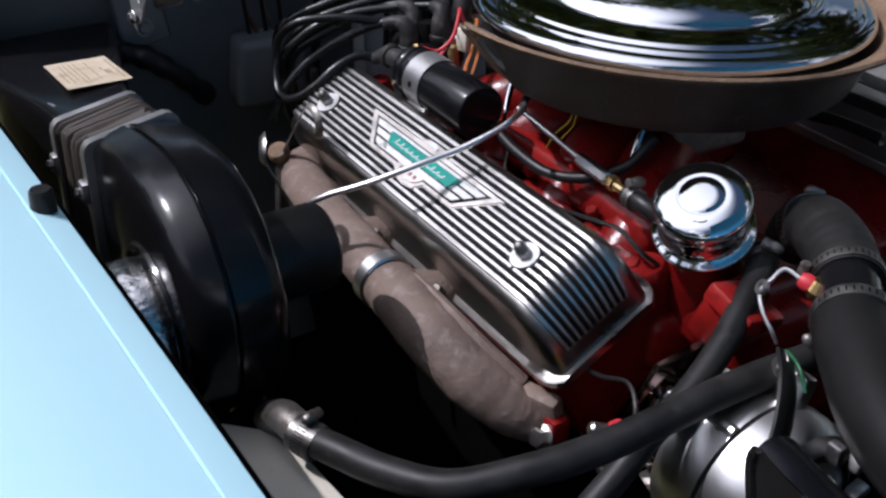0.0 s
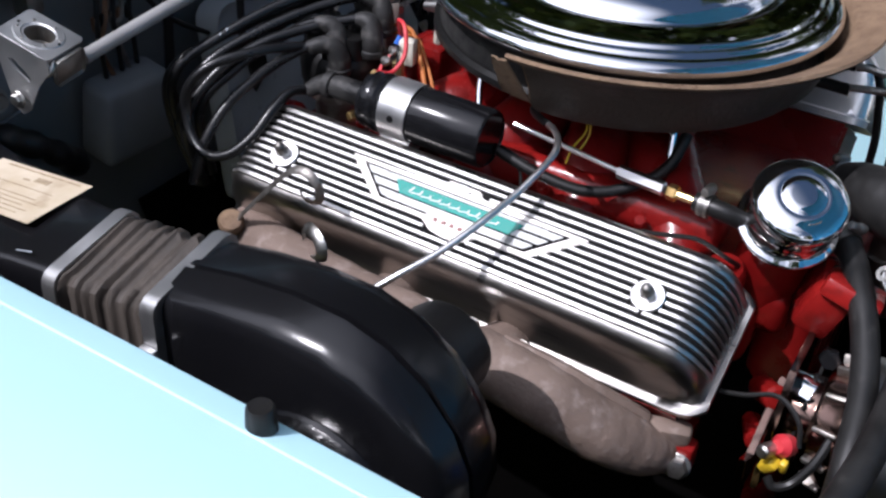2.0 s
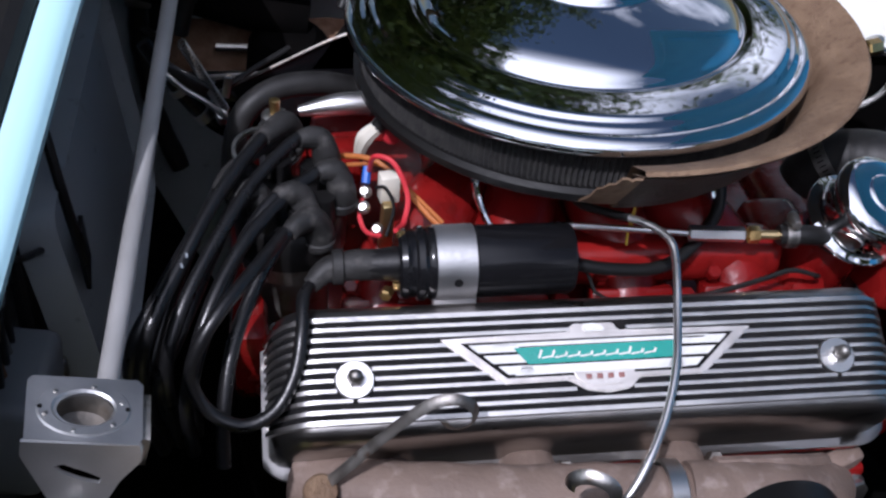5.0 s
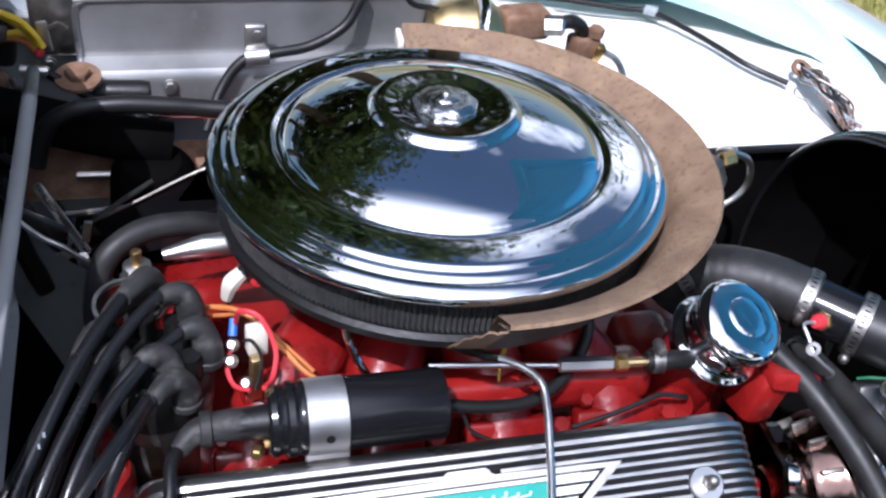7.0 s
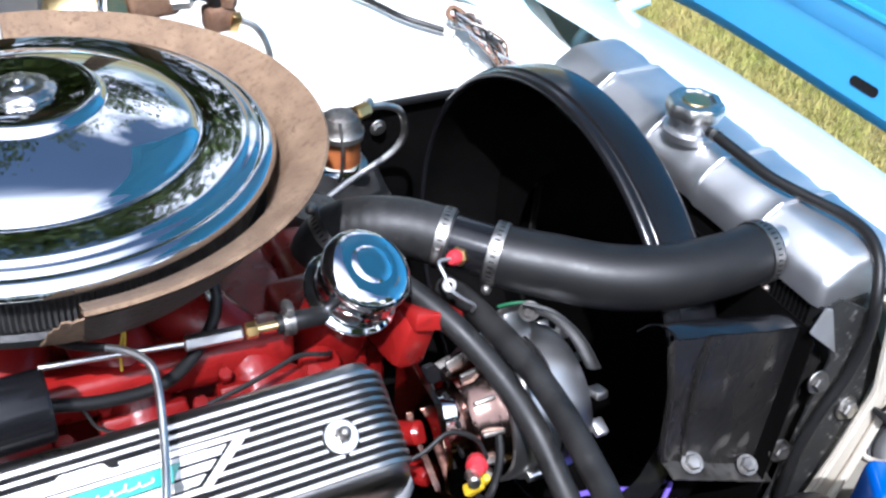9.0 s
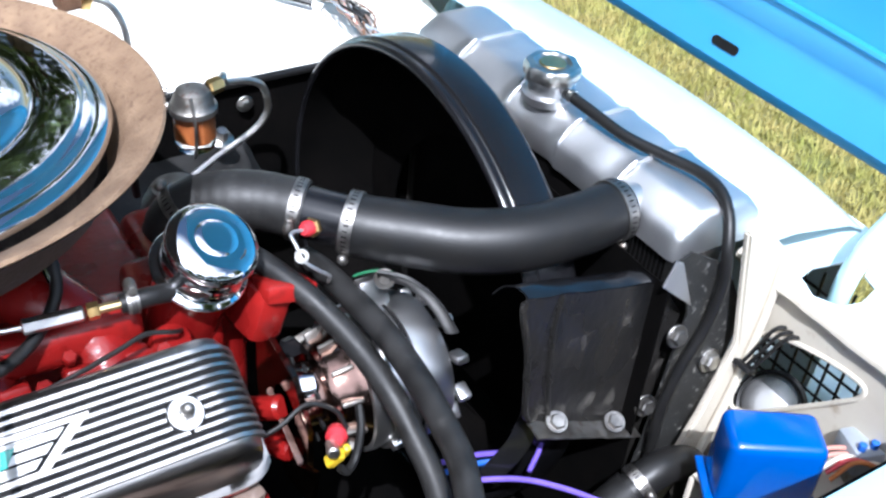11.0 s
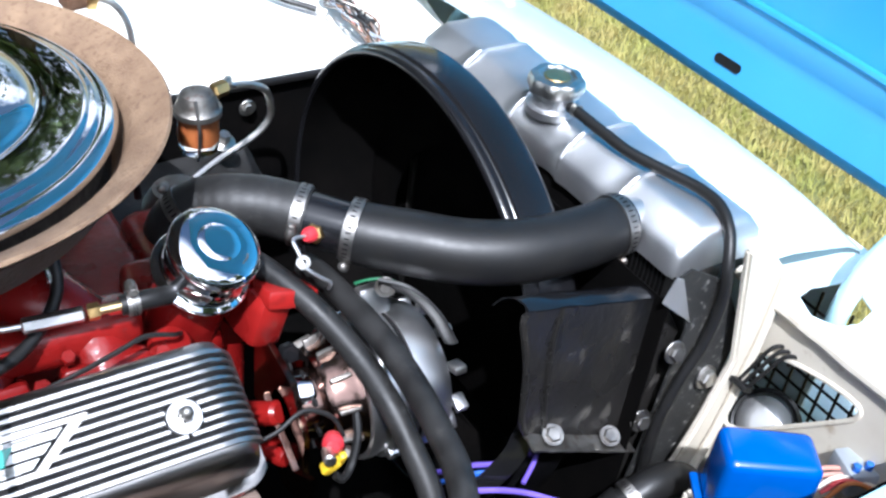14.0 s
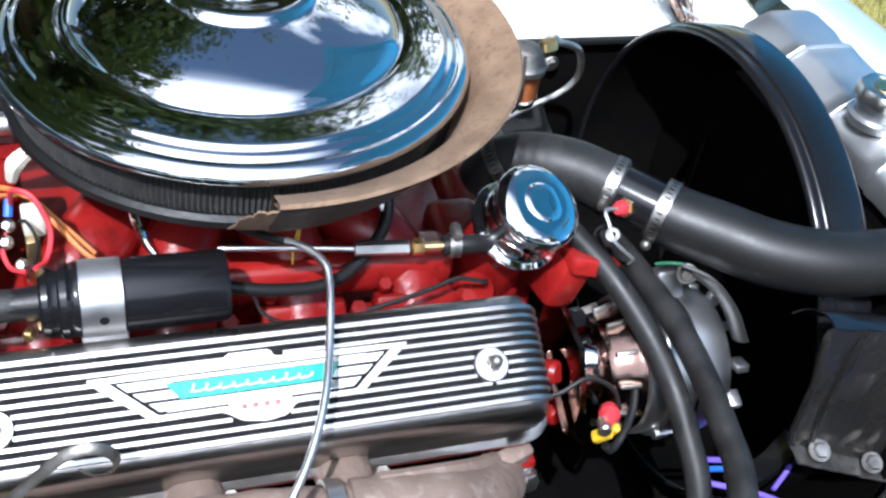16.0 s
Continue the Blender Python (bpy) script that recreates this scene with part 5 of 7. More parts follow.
for k in range(3):
    part("cable", tube([(0.748, -0.076 - 0.006 * k, 0.672), (0.755, -0.084 - 0.007 * k, 0.70), (0.764, -0.092 - 0.008 * k, 0.728), (0.779, -0.100 - 0.008 * k, 0.726), (0.79, -0.10, 0.70)], 0.0022, 8), RUBBER, zt)
part("zip_tie", block((0.016, 0.022, 0.006), pose(0.747, -0.083, 0.676, 0, 30, 0), 0.001), RUBBER, zt)

# alternator with its bracket
alt = thing("alternator", (0.40, 0.07, 0.60), "bright alternator with chromed rear frame and front fan", "alternator")
am = frame_of((0.340, 0.068, 0.694), (1, 0, 0)) @ Matrix.Diagonal((1.08, 1.08, 1, 1))
part("bearing_cap", lathe([(0.0, -0.040), (0.020, -0.040), (0.023, -0.036), (0.030, -0.030), (0.032, -0.020), (0.032, -0.010)], am, 48), TINTED_CHROME, alt, "chromed rear bearing cap tinted with the engine's reflection")
part("rear_frame", lathe([(0.030, -0.012), (0.044, -0.010), (0.048, -0.004), (0.049, 0.004), (0.055, 0.012), (0.058, 0.020)], am, 48), TINTED_CHROME, alt, "chromed rear frame tinted with the engine's reflection")
for k in range(12):
    part("cooling_rib", block((0.012, 0.004, 0.020), am @ pose(0, 0, 0.004, 0, 0, 30 * k) @ pose(0.0505, 0, 0, 0, 12, 0), 0.001), STEEL_DARK, alt)
part("middle_frame", lathe([(0.056, 0.019), (0.0615, 0.020), (0.0625, 0.028), (0.0605, 0.040)], am, 48), ALU, alt, "bright cast middle frame")
for k in range(4):
    part("through_bolt", lathe([(0.0, 0), (0.005, 0), (0.005, 0.026), (0.0, 0.027)], am @ pose(0.0655 * math.cos(0.5 + 1.571 * k), 0.0655 * math.sin(0.5 + 1.571 * k), 0.040), 10), ALU, alt)
part("stator", lathe([(0.0605, 0.040), (0.0660, 0.042), (0.0660, 0.066), (0.0605, 0.068)], am, 48), ALU, alt, "dull bright stator ring")
part("seam", lathe([(0.064, 0.0655), (0.0665, 0.0655), (0.0665, 0.069), (0.064, 0.069)], am, 48), RECESS, alt)
part("front_frame", lathe([(0.0625, 0.068), (0.0675, 0.070), (0.0675, 0.090), (0.062, 0.103), (0.045, 0.110), (0.0, 0.110)], am, 48), ALU, alt, "bright cast front frame")
for k in range(10):
    part("fan_vane", block((0.016, 0.008, 0.013), am @ pose(0, 0, 0.1155, 0, 0, 36 * k) @ pose(0.056, 0, 0, 0, 0, 20), 0.002), ALU, alt)
part("cooling_slots", lathe([(0.045, 0.1095), (0.050, 0.1095), (0.050, 0.1105), (0.045, 0.1105)], am, 40), RECESS, alt)
for k in range(8):
    part("vent", block((0.014, 0.006, 0.003), am @ pose(0, 0, -0.020, 0, 0, 45 * k) @ pose(0.0315, 0, 0), 0.001), RECESS, alt)
part("mounting_ear", block((0.03, 0.016, 0.05), pose(0.402, 0.09, 0.764, -20, 0, 0), 0.004), ALU, alt)
part("terminal_stud", lathe([(0.006, 0), (0.006, 0.016), (0.004, 0.018), (0, 0.018)], frame_of((0.312, -0.002, 0.705), (-0.4, -1, 0.3)), 10), STEEL, alt)
part("boot", lathe([(0.009, 0), (0.010, 0.01), (0.006, 0.016), (0, 0.016)], frame_of((0.322, 0.008, 0.705), (-0.5, -0.9, 0.4)), 12), PLASTIC_RED, alt)
part("terminal", block((0.010, 0.012, 0.020), pose(0.313, -0.006, 0.690, 20, 30, 0), 0.003), PLASTIC_YELLOW, alt)
part("terminal", block((0.007, 0.008, 0.016), pose(0.324, -0.006, 0.694, 20, 0, 0), 0.003), PLASTIC_YELLOW, alt)
part("tail_wire", tube([(0.315, -0.012, 0.682), (0.322, -0.014, 0.676), (0.334, -0.006, 0.68), (0.345, 0.005, 0.70), (0.35, 0.02, 0.72)], 0.004, 8), RUBBER, alt)
part("tail_wire", tube([(0.255, 0.02, 0.72), (0.275, 0.02, 0.726), (0.30, 0.024, 0.735), (0.322, 0.014, 0.728), (0.33, 0.004, 0.71)], 0.0022, 8), RUBBER, alt)
brk = thing("alternator_bracket", (0.31, 0.06, 0.60), "black and bare steel alternator bracket with a chromed spacer", "bracket")
part("plate", prism([(0.05, 0.745), (0.13, 0.755), (0.13, 0.66), (0.06, 0.61), (0.02, 0.63), (0.02, 0.70)], 0.006, Matrix.Translation((0.300, 0, 0)) @ YZ, 0.001), TINTED_CHROME, brk, "dark tinted chrome end plate")
part("foot", prism([(0.086, 0.706), (0.060, 0.690), (0.020, 0.668), (-0.014, 0.690), (-0.006, 0.640), (0.040, 0.628), (0.080, 0.65)], 0.006, Matrix.Translation((0.290, 0, 0)) @ YZ, 0.001), TINTED_CHROME, brk, "dark plated foot")
part("spacer", lathe([(0.0, 0), (0.017, 0), (0.0185, 0.004), (0.0185, 0.022), (0.015, 0.026), (0.0, 0.026)], frame_of((0.303, 0.066, 0.714), (1, -0.2, 0)), 24), CHROME, brk, "chromed round spacer")
ab = thing("adjusting_arm", (0.47, 0.10, 0.70), "black slotted belt-adjusting arm over the alternator", "bracket")
part("arm", tube([(0.400, 0.080, 0.804), (0.420, 0.062, 0.802), (0.438, 0.042, 0.784), (0.448, 0.024, 0.760)], 0.013, 10, 6, None, 0, 0.3), RUBBER, ab)
bolt(ab, (0.403, 0.074, 0.803), (-0.5, -0.8, 0.3), 0.006, 0.006, STEEL_DARK, 0.010)
part("green_lead", tube([(0.385, 0.098, 0.795), (0.395, 0.090, 0.802), (0.412, 0.082, 0.803), (0.425, 0.078, 0.790)], 0.0014, 8), PLASTIC_GREEN, ab)

# cooling hoses
up = thing("upper_radiator_hose", (0.5, 0.08, 0.75), "thick black upper radiator hose bending to the tank", "radiator hose")
part("hose", tube([(0.657, 0.049, 0.819), (0.645, 0.049, 0.819), (0.603, 0.047, 0.817), (0.541, 0.055, 0.815), (0.491, 0.077, 0.814), (0.448, 0.108, 0.816), (0.415, 0.133, 0.818), (0.400, 0.147, 0.820)], [0.0300, 0.0300, 0.0310, 0.0315, 0.0315, 0.0315, 0.0305, 0.0295], 28, 8), RUBBER, up)
clamp((0.648, 0.049, 0.819), (1, 0, 0), 0.0302, None, up, (0, -0.6, -1), 0.012)
clamp((0.406, 0.142, 0.8195), (0.72, -0.69, -0.06), 0.0298, None, up, (-0.4, -0.7, -0.8), 0.012)
cn = thing("hose_connector", (0.39, 0.16, 0.78), "black painted metal connector with a brass temperature sender", "fitting")
part("pipe", tube([(0.410, 0.138, 0.819), (0.390, 0.157, 0.821), (0.362, 0.184, 0.824)], 0.0262, 22, 6), BLACK_GLOSS, cn)
sax = Vector((-0.86, -0.42, 0.30)).normalized()
sp = Vector((0.388, 0.156, 0.818))
part("sealant", lathe([(0.0, 0.0), (0.0105, 0.012), (0.0125, 0.018), (0.0, 0.020)], frame_of(sp, sax), 14), PLASTIC_WHITE, cn)
part("sender", lathe([(0.0092, 0.019), (0.0096, 0.021), (0.0096, 0.028), (0.008, 0.030), (0.0, 0.030)], frame_of(sp, sax), 6), BRASS, cn, "brass hexagon sender", 20)
part("sender_tip", lathe([(0.0075, 0.030), (0.0075, 0.036), (0.005, 0.040), (0.0, 0.040)], frame_of(sp, sax), 14), PLASTIC_RED, cn, "red insulated tip")
part("sender_wire", tube([sp + sax * 0.038, sp + sax * 0.046 + Vector((-0.008, 0, 0)), (0.340, 0.124, 0.826), (0.341, 0.112, 0.818), (0.352, 0.106, 0.808), (0.364, 0.106, 0.797), (0.366, 0.112, 0.785)], 0.0018, 8), ALU_DULL, cn)
part("ring_terminal", lathe([(0.003, 0), (0.0065, 0), (0.0065, 0.004), (0.003, 0.004)], frame_of((0.341, 0.116, 0.821), (-0.4, -0.8, 0.5)), 12), STEEL, cn)
th = thing("thermostat_hose", (0.32, 0.21, 0.76), "ribbed black hose from the thermostat housing", "radiator hose")
part("hose", tube([(0.374, 0.174, 0.823), (0.345, 0.199, 0.826), (0.318, 0.216, 0.826), (0.293, 0.232, 0.820), (0.272, 0.240, 0.806), (0.262, 0.243, 0.785)], [0.0285, 0.029, 0.029, 0.028, 0.0265, 0.026], 24, 10, None, 0.006), RUBBER_GREY, th)
clamp((0.368, 0.1795, 0.8232), (-0.75, 0.65, 0.1), 0.0288, None, th, (-0.7, -0.6, 0.1), 0.011)
clamp((0.279, 0.238, 0.812), (-0.6, 0.2, -0.6), 0.0264, None, th, (0.2, 0.2, 1), 0.014)
ha = thing("heater_hose", (0.37, 0.03, 0.62), "dusty black heater hose curving down past the alternator", "hose", "heater hoses")
part("hose", tube([(0.290, 0.172, 0.812), (0.311, 0.144, 0.8065), (0.331, 0.105, 0.796), (0.347, 0.070, 0.781), (0.360, 0.028, 0.763), (0.366, -0.014, 0.745), (0.370, -0.044, 0.723), (0.372, -0.078, 0.698), (0.368, -0.12, 0.655)], 0.0114, 18, 8), RUBBER_GREY, ha)
clamp((0.299, 0.160, 0.8100), (0.6, -0.78, -0.15), 0.0118, None, ha, (0.3, 0.3, 1), 0.010)
HB1, HB2, HB3 = (0.367, -0.119, 0.763), (0.342, -0.173, 0.752), (0.302, -0.204, 0.748)
HB4, HB5, HB6 = (0.264, -0.221, 0.745), (0.235, -0.233, 0.742), (0.200, -0.236, 0.738)
hb = thing("heater_hose", (0.40, 0.0, 0.62), "dusty black heater hose looping to the heater pipe", "hose", "heater hoses")
part("hose", tube([(0.374, 0.178, 0.764), (0.379, 0.149, 0.768), (0.381, 0.091, 0.7745), (0.382, 0.029, 0.777), (0.381, -0.022, 0.773), (0.376, -0.073, 0.767), HB1, HB2, HB3, HB4, HB5], 0.0122, 18, 8), RUBBER_GREY, hb)
clamp(HB5, (-0.9, -0.4, 0.1), 0.0130, STEEL_DARK, hb, (0, 0.2, 1), 0.022)
hpipe = thing("heater_pipe", (0.18, -0.18, 0.66), "stub of the dark heater pipe", "pipe")
part("stub", tube([HB5, HB6, (HB6[0] - 0.03, HB6[1] + 0.0, 0.715)], 0.0135, 16), STEEL_DARK, hpipe)
lh = thing("lower_radiator_hose", (0.68, -0.10, 0.55), "black moulded hose elbow low beside the radiator", "radiator hose")
part("hose", tube([(0.585, -0.085, 0.535), (0.615, -0.088, 0.560), (0.655, -0.090, 0.578), (0.695, -0.092, 0.562), (0.712, -0.092, 0.52), (0.712, -0.09, 0.45)], 0.0195, 18), RUBBER, lh)
part("collar", tube([(0.590, -0.085, 0.540), (0.618, -0.088, 0.562)], 0.0225, 18, 4), RUBBER_GREY, lh)
clamp((0.626, -0.0885, 0.5665), (0.9, -0.05, 0.45), 0.0205, None, lh, (0, -1, 0.4), 0.012)
pw = thing("purple_wires", (0.52, -0.03, 0.56), "purple and blue wires joined with yellow connectors", "wire")
part("strand", tube([(0.46, -0.012, 0.585), (0.51, -0.034, 0.582), (0.545, -0.065, 0.58), (0.60, -0.12, 0.57), (0.66, -0.15, 0.575)], 0.0030, 8), PLASTIC_PURPLE, pw)
part("strand", tube([(0.45, 0.02, 0.585), (0.49, 0.015, 0.58), (0.52, 0.003, 0.58)], 0.0030, 8), PLASTIC_PURPLE, pw)
part("strand", tube([(0.45, 0.012, 0.578), (0.485, 0.008, 0.576), (0.505, 0.0, 0.578)], 0.0032, 8), PLASTIC_BLUEW, pw)
part("strand", tube([(0.525, -0.03, 0.582), (0.552, -0.012, 0.59), (0.556, 0.0, 0.605), (0.552, 0.006, 0.615)], 0.0026, 8), PLASTIC_PURPLE, pw)
part("connector", block((0.016, 0.01, 0.008), pose(0.552, 0.004, 0.62, 0, 20, 30), 0.003), PLASTIC_YELLOW, pw)

# fuel filter and its pipe, far side
ff = thing("fuel_filter", (0.322, 0.35, 0.80), "glass-bowl fuel filter with an amber pleated element", "fuel filter")
FM = Matrix.Translation((0.335, 0.352, 0.0))
part("head", lathe([(0.0, 0.875), (0.010, 0.874), (0.017, 0.870), (0.021, 0.861), (0.0225, 0.855), (0.0245, 0.853), (0.0245, 0.847), (0.0, 0.846)], FM, 28), STEEL_DARK, ff, "cast metal head")
part("element", lathe([(0.0, 0.815), (0.0175, 0.815), (0.0175, 0.846), (0.0, 0.846)], FM, 28, None, None, lambda a: 1 + 0.05 * math.cos(24 * a)), AMBER, ff, "amber pleated element")
gb = part("bowl", lathe([(0.0, 0.800), (0.014, 0.801), (0.020, 0.806), (0.0215, 0.813), (0.0215, 0.847)], FM, 28), GLASS, ff, "clear glass bowl")
gb.visible_shadow = False
part("bail", tube([(0.326, 0.334, 0.872), (0.327, 0.328, 0.845), (0.327, 0.329, 0.815), (0.330, 0.342, 0.797)], 0.0018, 8), STEEL_DARK, ff)
part("fitting", lathe([(0.007, 0), (0.0085, 0.002), (0.0085, 0.016), (0.006, 0.018)], frame_of((0.352, 0.354, 0.867), (0.95, 0.25, 0.05)), 6), BRASS, ff, "brass fitting", 20)
fl = thing("fuel_pipe", (0.42, 0.44, 0.70), "bare steel fuel pipe curving down the far side", "pipe")
part("tube", tube([(0.366, 0.358, 0.868), (0.378, 0.375, 0.866), (0.393, 0.415, 0.842), (0.408, 0.445, 0.817), (0.433, 0.45, 0.811), (0.454, 0.45, 0.799), (0.461, 0.45, 0.770), (0.450, 0.45, 0.749), (0.425, 0.45, 0.733), (0.392, 0.45, 0.717), (0.35, 0.44, 0.70)], 0.0042, 10), STEEL, fl)
bolt(car, (0.47, 0.541, 0.724), (0, -1, 0), 0.007, 0.006, STEEL, 0.011)
for zz, za in ((0.871, 0.869), (0.844, 0.852)):
    fr2 = thing("fuel_tube", (0.25, 0.38, zz - 0.01), "bright steel fuel tube pushed into a black hose end", "pipe", "fuel tubes")
    part("tube", tube([(0.222, 0.380, zz), (0.250, 0.380, (zz + za) / 2 + 0.001), (0.279, 0.380, za), (0.312, 0.362, za)], 0.0040, 12), STEEL, fr2)
    part("hose_end", tube([(0.150, 0.372, zz - 0.004), (0.19, 0.378, zz), (0.236, 0.380, zz)], 0.0062, 12), RUBBER, fr2)
dh = thing("drain_hose", (0.27, 0.38, 0.76), "thin black hose dropping behind the fuel tubes", "hose", "small hoses")
part("tube", tube([(0.236, 0.388, 0.866), (0.252, 0.388, 0.868), (0.262, 0.386, 0.855), (0.268, 0.384, 0.83), (0.274, 0.382, 0.795), (0.276, 0.38, 0.74)], 0.0042, 10), RUBBER, dh)
pump = thing("fuel_pump", (0.32, 0.40, 0.60), "grimy fuel pump body below the filter", "pump")
part("body", lathe([(0.0, 0.60), (0.04, 0.60), (0.045, 0.64), (0.04, 0.70), (0.028, 0.72), (0.0, 0.722)], Matrix.Translation((0.33, 0.41, 0.0)), 24), STEEL_DARK, pump)
part("diaphragm_flange", lathe([(0.0, 0.662), (0.05, 0.662), (0.05, 0.672), (0.0, 0.672)], Matrix.Translation((0.33, 0.41, 0.0)), 24), STEEL_DARK, pump)

# ---- heater blower, duct, firewall and the distributor ----
duct = thing("heater_duct", (-0.26, -0.25, 0.70), "gloss black heater duct box with an aged paper label", "heater duct")


def duct_section(x, zt, y0, y1, z0, r=0.012, slope=0.012):
    """A rounded box section across the duct at x, its top sloping slightly to the near side."""
    out = []
    for cy, cz, a0 in ((y1 - r, zt - r, 0), (y0 + r, zt - slope - r, 90), (y0 + r, z0 + r, 180), (y1 - r, z0 + r, 270)):
        for k in range(4):
            a = radians(a0 + 30 * k)
            out.append(Vector((x, cy + r * math.cos(a), cz + r * math.sin(a))))
    return out


bm = bmesh.new()
skin(bm, [duct_section(-0.42, 0.852, -0.327, -0.162, 0.684, 0.012, 0.003), duct_section(-0.362, 0.840, -0.324, -0.172, 0.694, 0.012, 0.003), duct_section(-0.272, 0.8535, -0.312, -0.196, 0.714, 0.012, 0.003), duct_section(-0.202, 0.862, -0.302, -0.210, 0.734, 0.012, 0.006), duct_section(-0.160, 0.870, -0.297, -0.217, 0.744)])
part("box", bm, BLACK_GLOSS, duct, "gloss black box", 40)
lm = Matrix.Translation((-0.268, -0.235, 0.8555)) @ pose(0, 0, 0, 0, -7.4, -1)
part("label", block((0.111, 0.064, 0.0006), lm, 0.0), CARD, duct, "aged cream paper label")
for w, o, v, hh in ((0.088, 0.002, 0.0275, 0.0018), (0.016, 0.012, 0.0185, 0.0060), (0.008, -0.004, 0.0150, 0.0020), (0.080, -0.002, 0.0060, 0.0008), (0.076, -0.006, -0.0050, 0.0010), (0.084, -0.001, -0.0100, 0.0010), (0.072, -0.008, -0.0150, 0.0010), (0.082, -0.002, -0.0200, 0.0010), (0.046, 0.01, -0.0250, 0.0010)):
    part("print_bar", block((w, hh, 0.0003), lm @ pose(o, v, 0.0004), 0.0), INK, duct)
part("paint_mark", block((0.014, 0.0014, 0.0004), Matrix.Translation((-0.192, -0.290, 0.8600)) @ pose(0, 0, 0, 6, -7, 12), 0.0), PLASTIC_GREY, duct)


def flange_loop(x, zt, y0, y1, z0, name):
    bm = bmesh.new()
    a, b = duct_section(x, zt + 0.003, y0 - 0.003, y1 + 0.003, z0), duct_section(x + 0.013, zt + 0.005, y0 - 0.003, y1 + 0.003, z0)
    skin(bm, [a, b])
    return part(name, bm, ALU_DULL, bel, "bright metal clamping strip", 40)


bel = thing("duct_bellows", (-0.09, -0.25, 0.70), "wrinkled brown cloth bellows clamped by metal strips between duct and blower", "bellows")
flange_loop(-0.165, 0.868, -0.298, -0.216, 0.744, "strip_clamp")
flange_loop(-0.071, 0.884, -0.294, -0.212, 0.754, "strip_clamp")
bm = bmesh.new()
rings = []
for i in range(65):
    u = i / 64
    x = -0.153 + 0.083 * u
    ring = []
    for j, q in enumerate(duct_section(x, 0.869 + 0.014 * u, -0.296, -0.218, 0.749)):
        ph = 2 * math.pi * 6.5 * u + 2.6 * noise.noise(Vector((q.y * 22, q.z * 22, u * 2.5))) + 1.2 * math.sin(u * 5)
        g = 0.0042 * (0.65 + 0.7 * noise.noise(Vector((u * 9, j * 0.35, 5)))) * math.copysign(abs(math.sin(ph)) ** 0.6, math.sin(ph))
        out = Vector((0, q.y + 0.257, (q.z - 0.81) * 0.8)).normalized()
        ring.append(q + out * g + Vector((0.003 * noise.noise(Vector((q.y * 60, q.z * 60, i * 0.1))), 0, 0)))
    rings.append(ring)
skin(bm, rings)
part("cloth", bm, BELLOWS, bel, "wrinkled brown cloth", 25)
for at, nm in (((-0.064, -0.300, 0.828), "tab"), ((-0.160, -0.302, 0.814), "tab")):
    part(nm, block((0.014, 0.006, 0.02), Matrix.Translation(at), 0.002), ALU_DULL, bel)
    bolt(bel, (at[0], at[1] - 0.003, at[2]), (0, -1, 0.3), 0.0045, 0.005, STEEL)

blower = thing("heater_blower", (0.06, -0.25, 0.64), "gloss black snail-shaped heater blower housing with a split seam", "heater blower")


def scroll_line(grow):
    """The side outline of the snail: the duct's throat, over the top and round."""
    pts = [(-0.062, 0.882 + grow), (-0.015, 0.893 + grow), (0.030, 0.8995 + grow)]
    for k in range(15):
        a = radians(84 - 17 * k)
        r = 0.1130 - 0.0004 * k + grow
        pts.append((0.0600 + r * math.cos(a), 0.7870 + r * math.sin(a)))
    pts += [(-0.052, 0.754), (-0.062, 0.769)]
    return pts


ylev = [(-0.277, -0.022), (-0.2755, -0.014), (-0.271, -0.008), (-0.263, -0.004), (-0.250, 0.0005), (-0.2465, 0.0015), (-0.2455, -0.003), (-0.2425, -0.003), (-0.2415, 0.0015), (-0.215, 0.0), (-0.203, -0.003), (-0.1985, -0.008), (-0.197, -0.016)]
bm = bmesh.new()
skin(bm, [[Vector((x, y - 0.012, z)) for x, z in scroll_line(g)] for y, g in ylev])
part("housing", bm, BLACK_GLOSS, blower, "gloss black housing", 50)
part("inlet_ring", lathe([(0.060, 0.0), (0.064, 0.004), (0.068, 0.004), (0.070, 0.0)], frame_of((0.070, -0.288, 0.766), (0, -1, 0)), 40), BLACK_GLOSS, blower)
part("foil_wrap", lathe([(0.058, 0.0), (0.060, 0.006), (0.061, 0.016), (0.059, 0.028), (0.054, 0.034), (0.0, 0.036)], frame_of((0.070, -0.289, 0.764), (0, -1, 0)), 44, None, None, lambda a: 1 + 0.02 * noise.noise(Vector((6 * math.cos(a), 6 * math.sin(a), 0)))), FOIL, blower, "crinkled foil insulation")
mo = part("motor", lathe([(0.0, 0.070), (0.032, 0.070), (0.036, 0.067), (0.038, 0.060), (0.038, 0.0)], frame_of((0.083, -0.209, 0.804), (0.02, 1, 0.02)), 36), BLACK_SATIN, blower, "black motor can")
part("red_edge", tube([(0.068, -0.212, 0.679), (0.098, -0.217, 0.684), (0.128, -0.222, 0.699)], 0.0014, 6), RED, blower)
bump = thing("rubber_bumper", (0.092, -0.362, 0.90), "small black rubber hood bumper on the fender gutter", "bumper stop")
part("stop", lathe([(0.0, -0.004), (0.0092, -0.004), (0.0092, 0.0), (0.0085, 0.0125), (0.007, 0.0145), (0.0, 0.014)], Matrix.Translation((0.092, -0.362, 0.9055)), 20), RUBBER, bump)

# brace rod with its cup bracket
rod = thing("brace_rod", (-0.34, 0.28, 0.84), "grey painted brace rod crossing the bay along the firewall", "brace")
part("rod", tube([(-0.338, -0.090, 0.893), (-0.327, 0.15, 0.922), (-0.317, 0.385, 0.950)], 0.0066, 16, 4), ROD_GREY, rod)
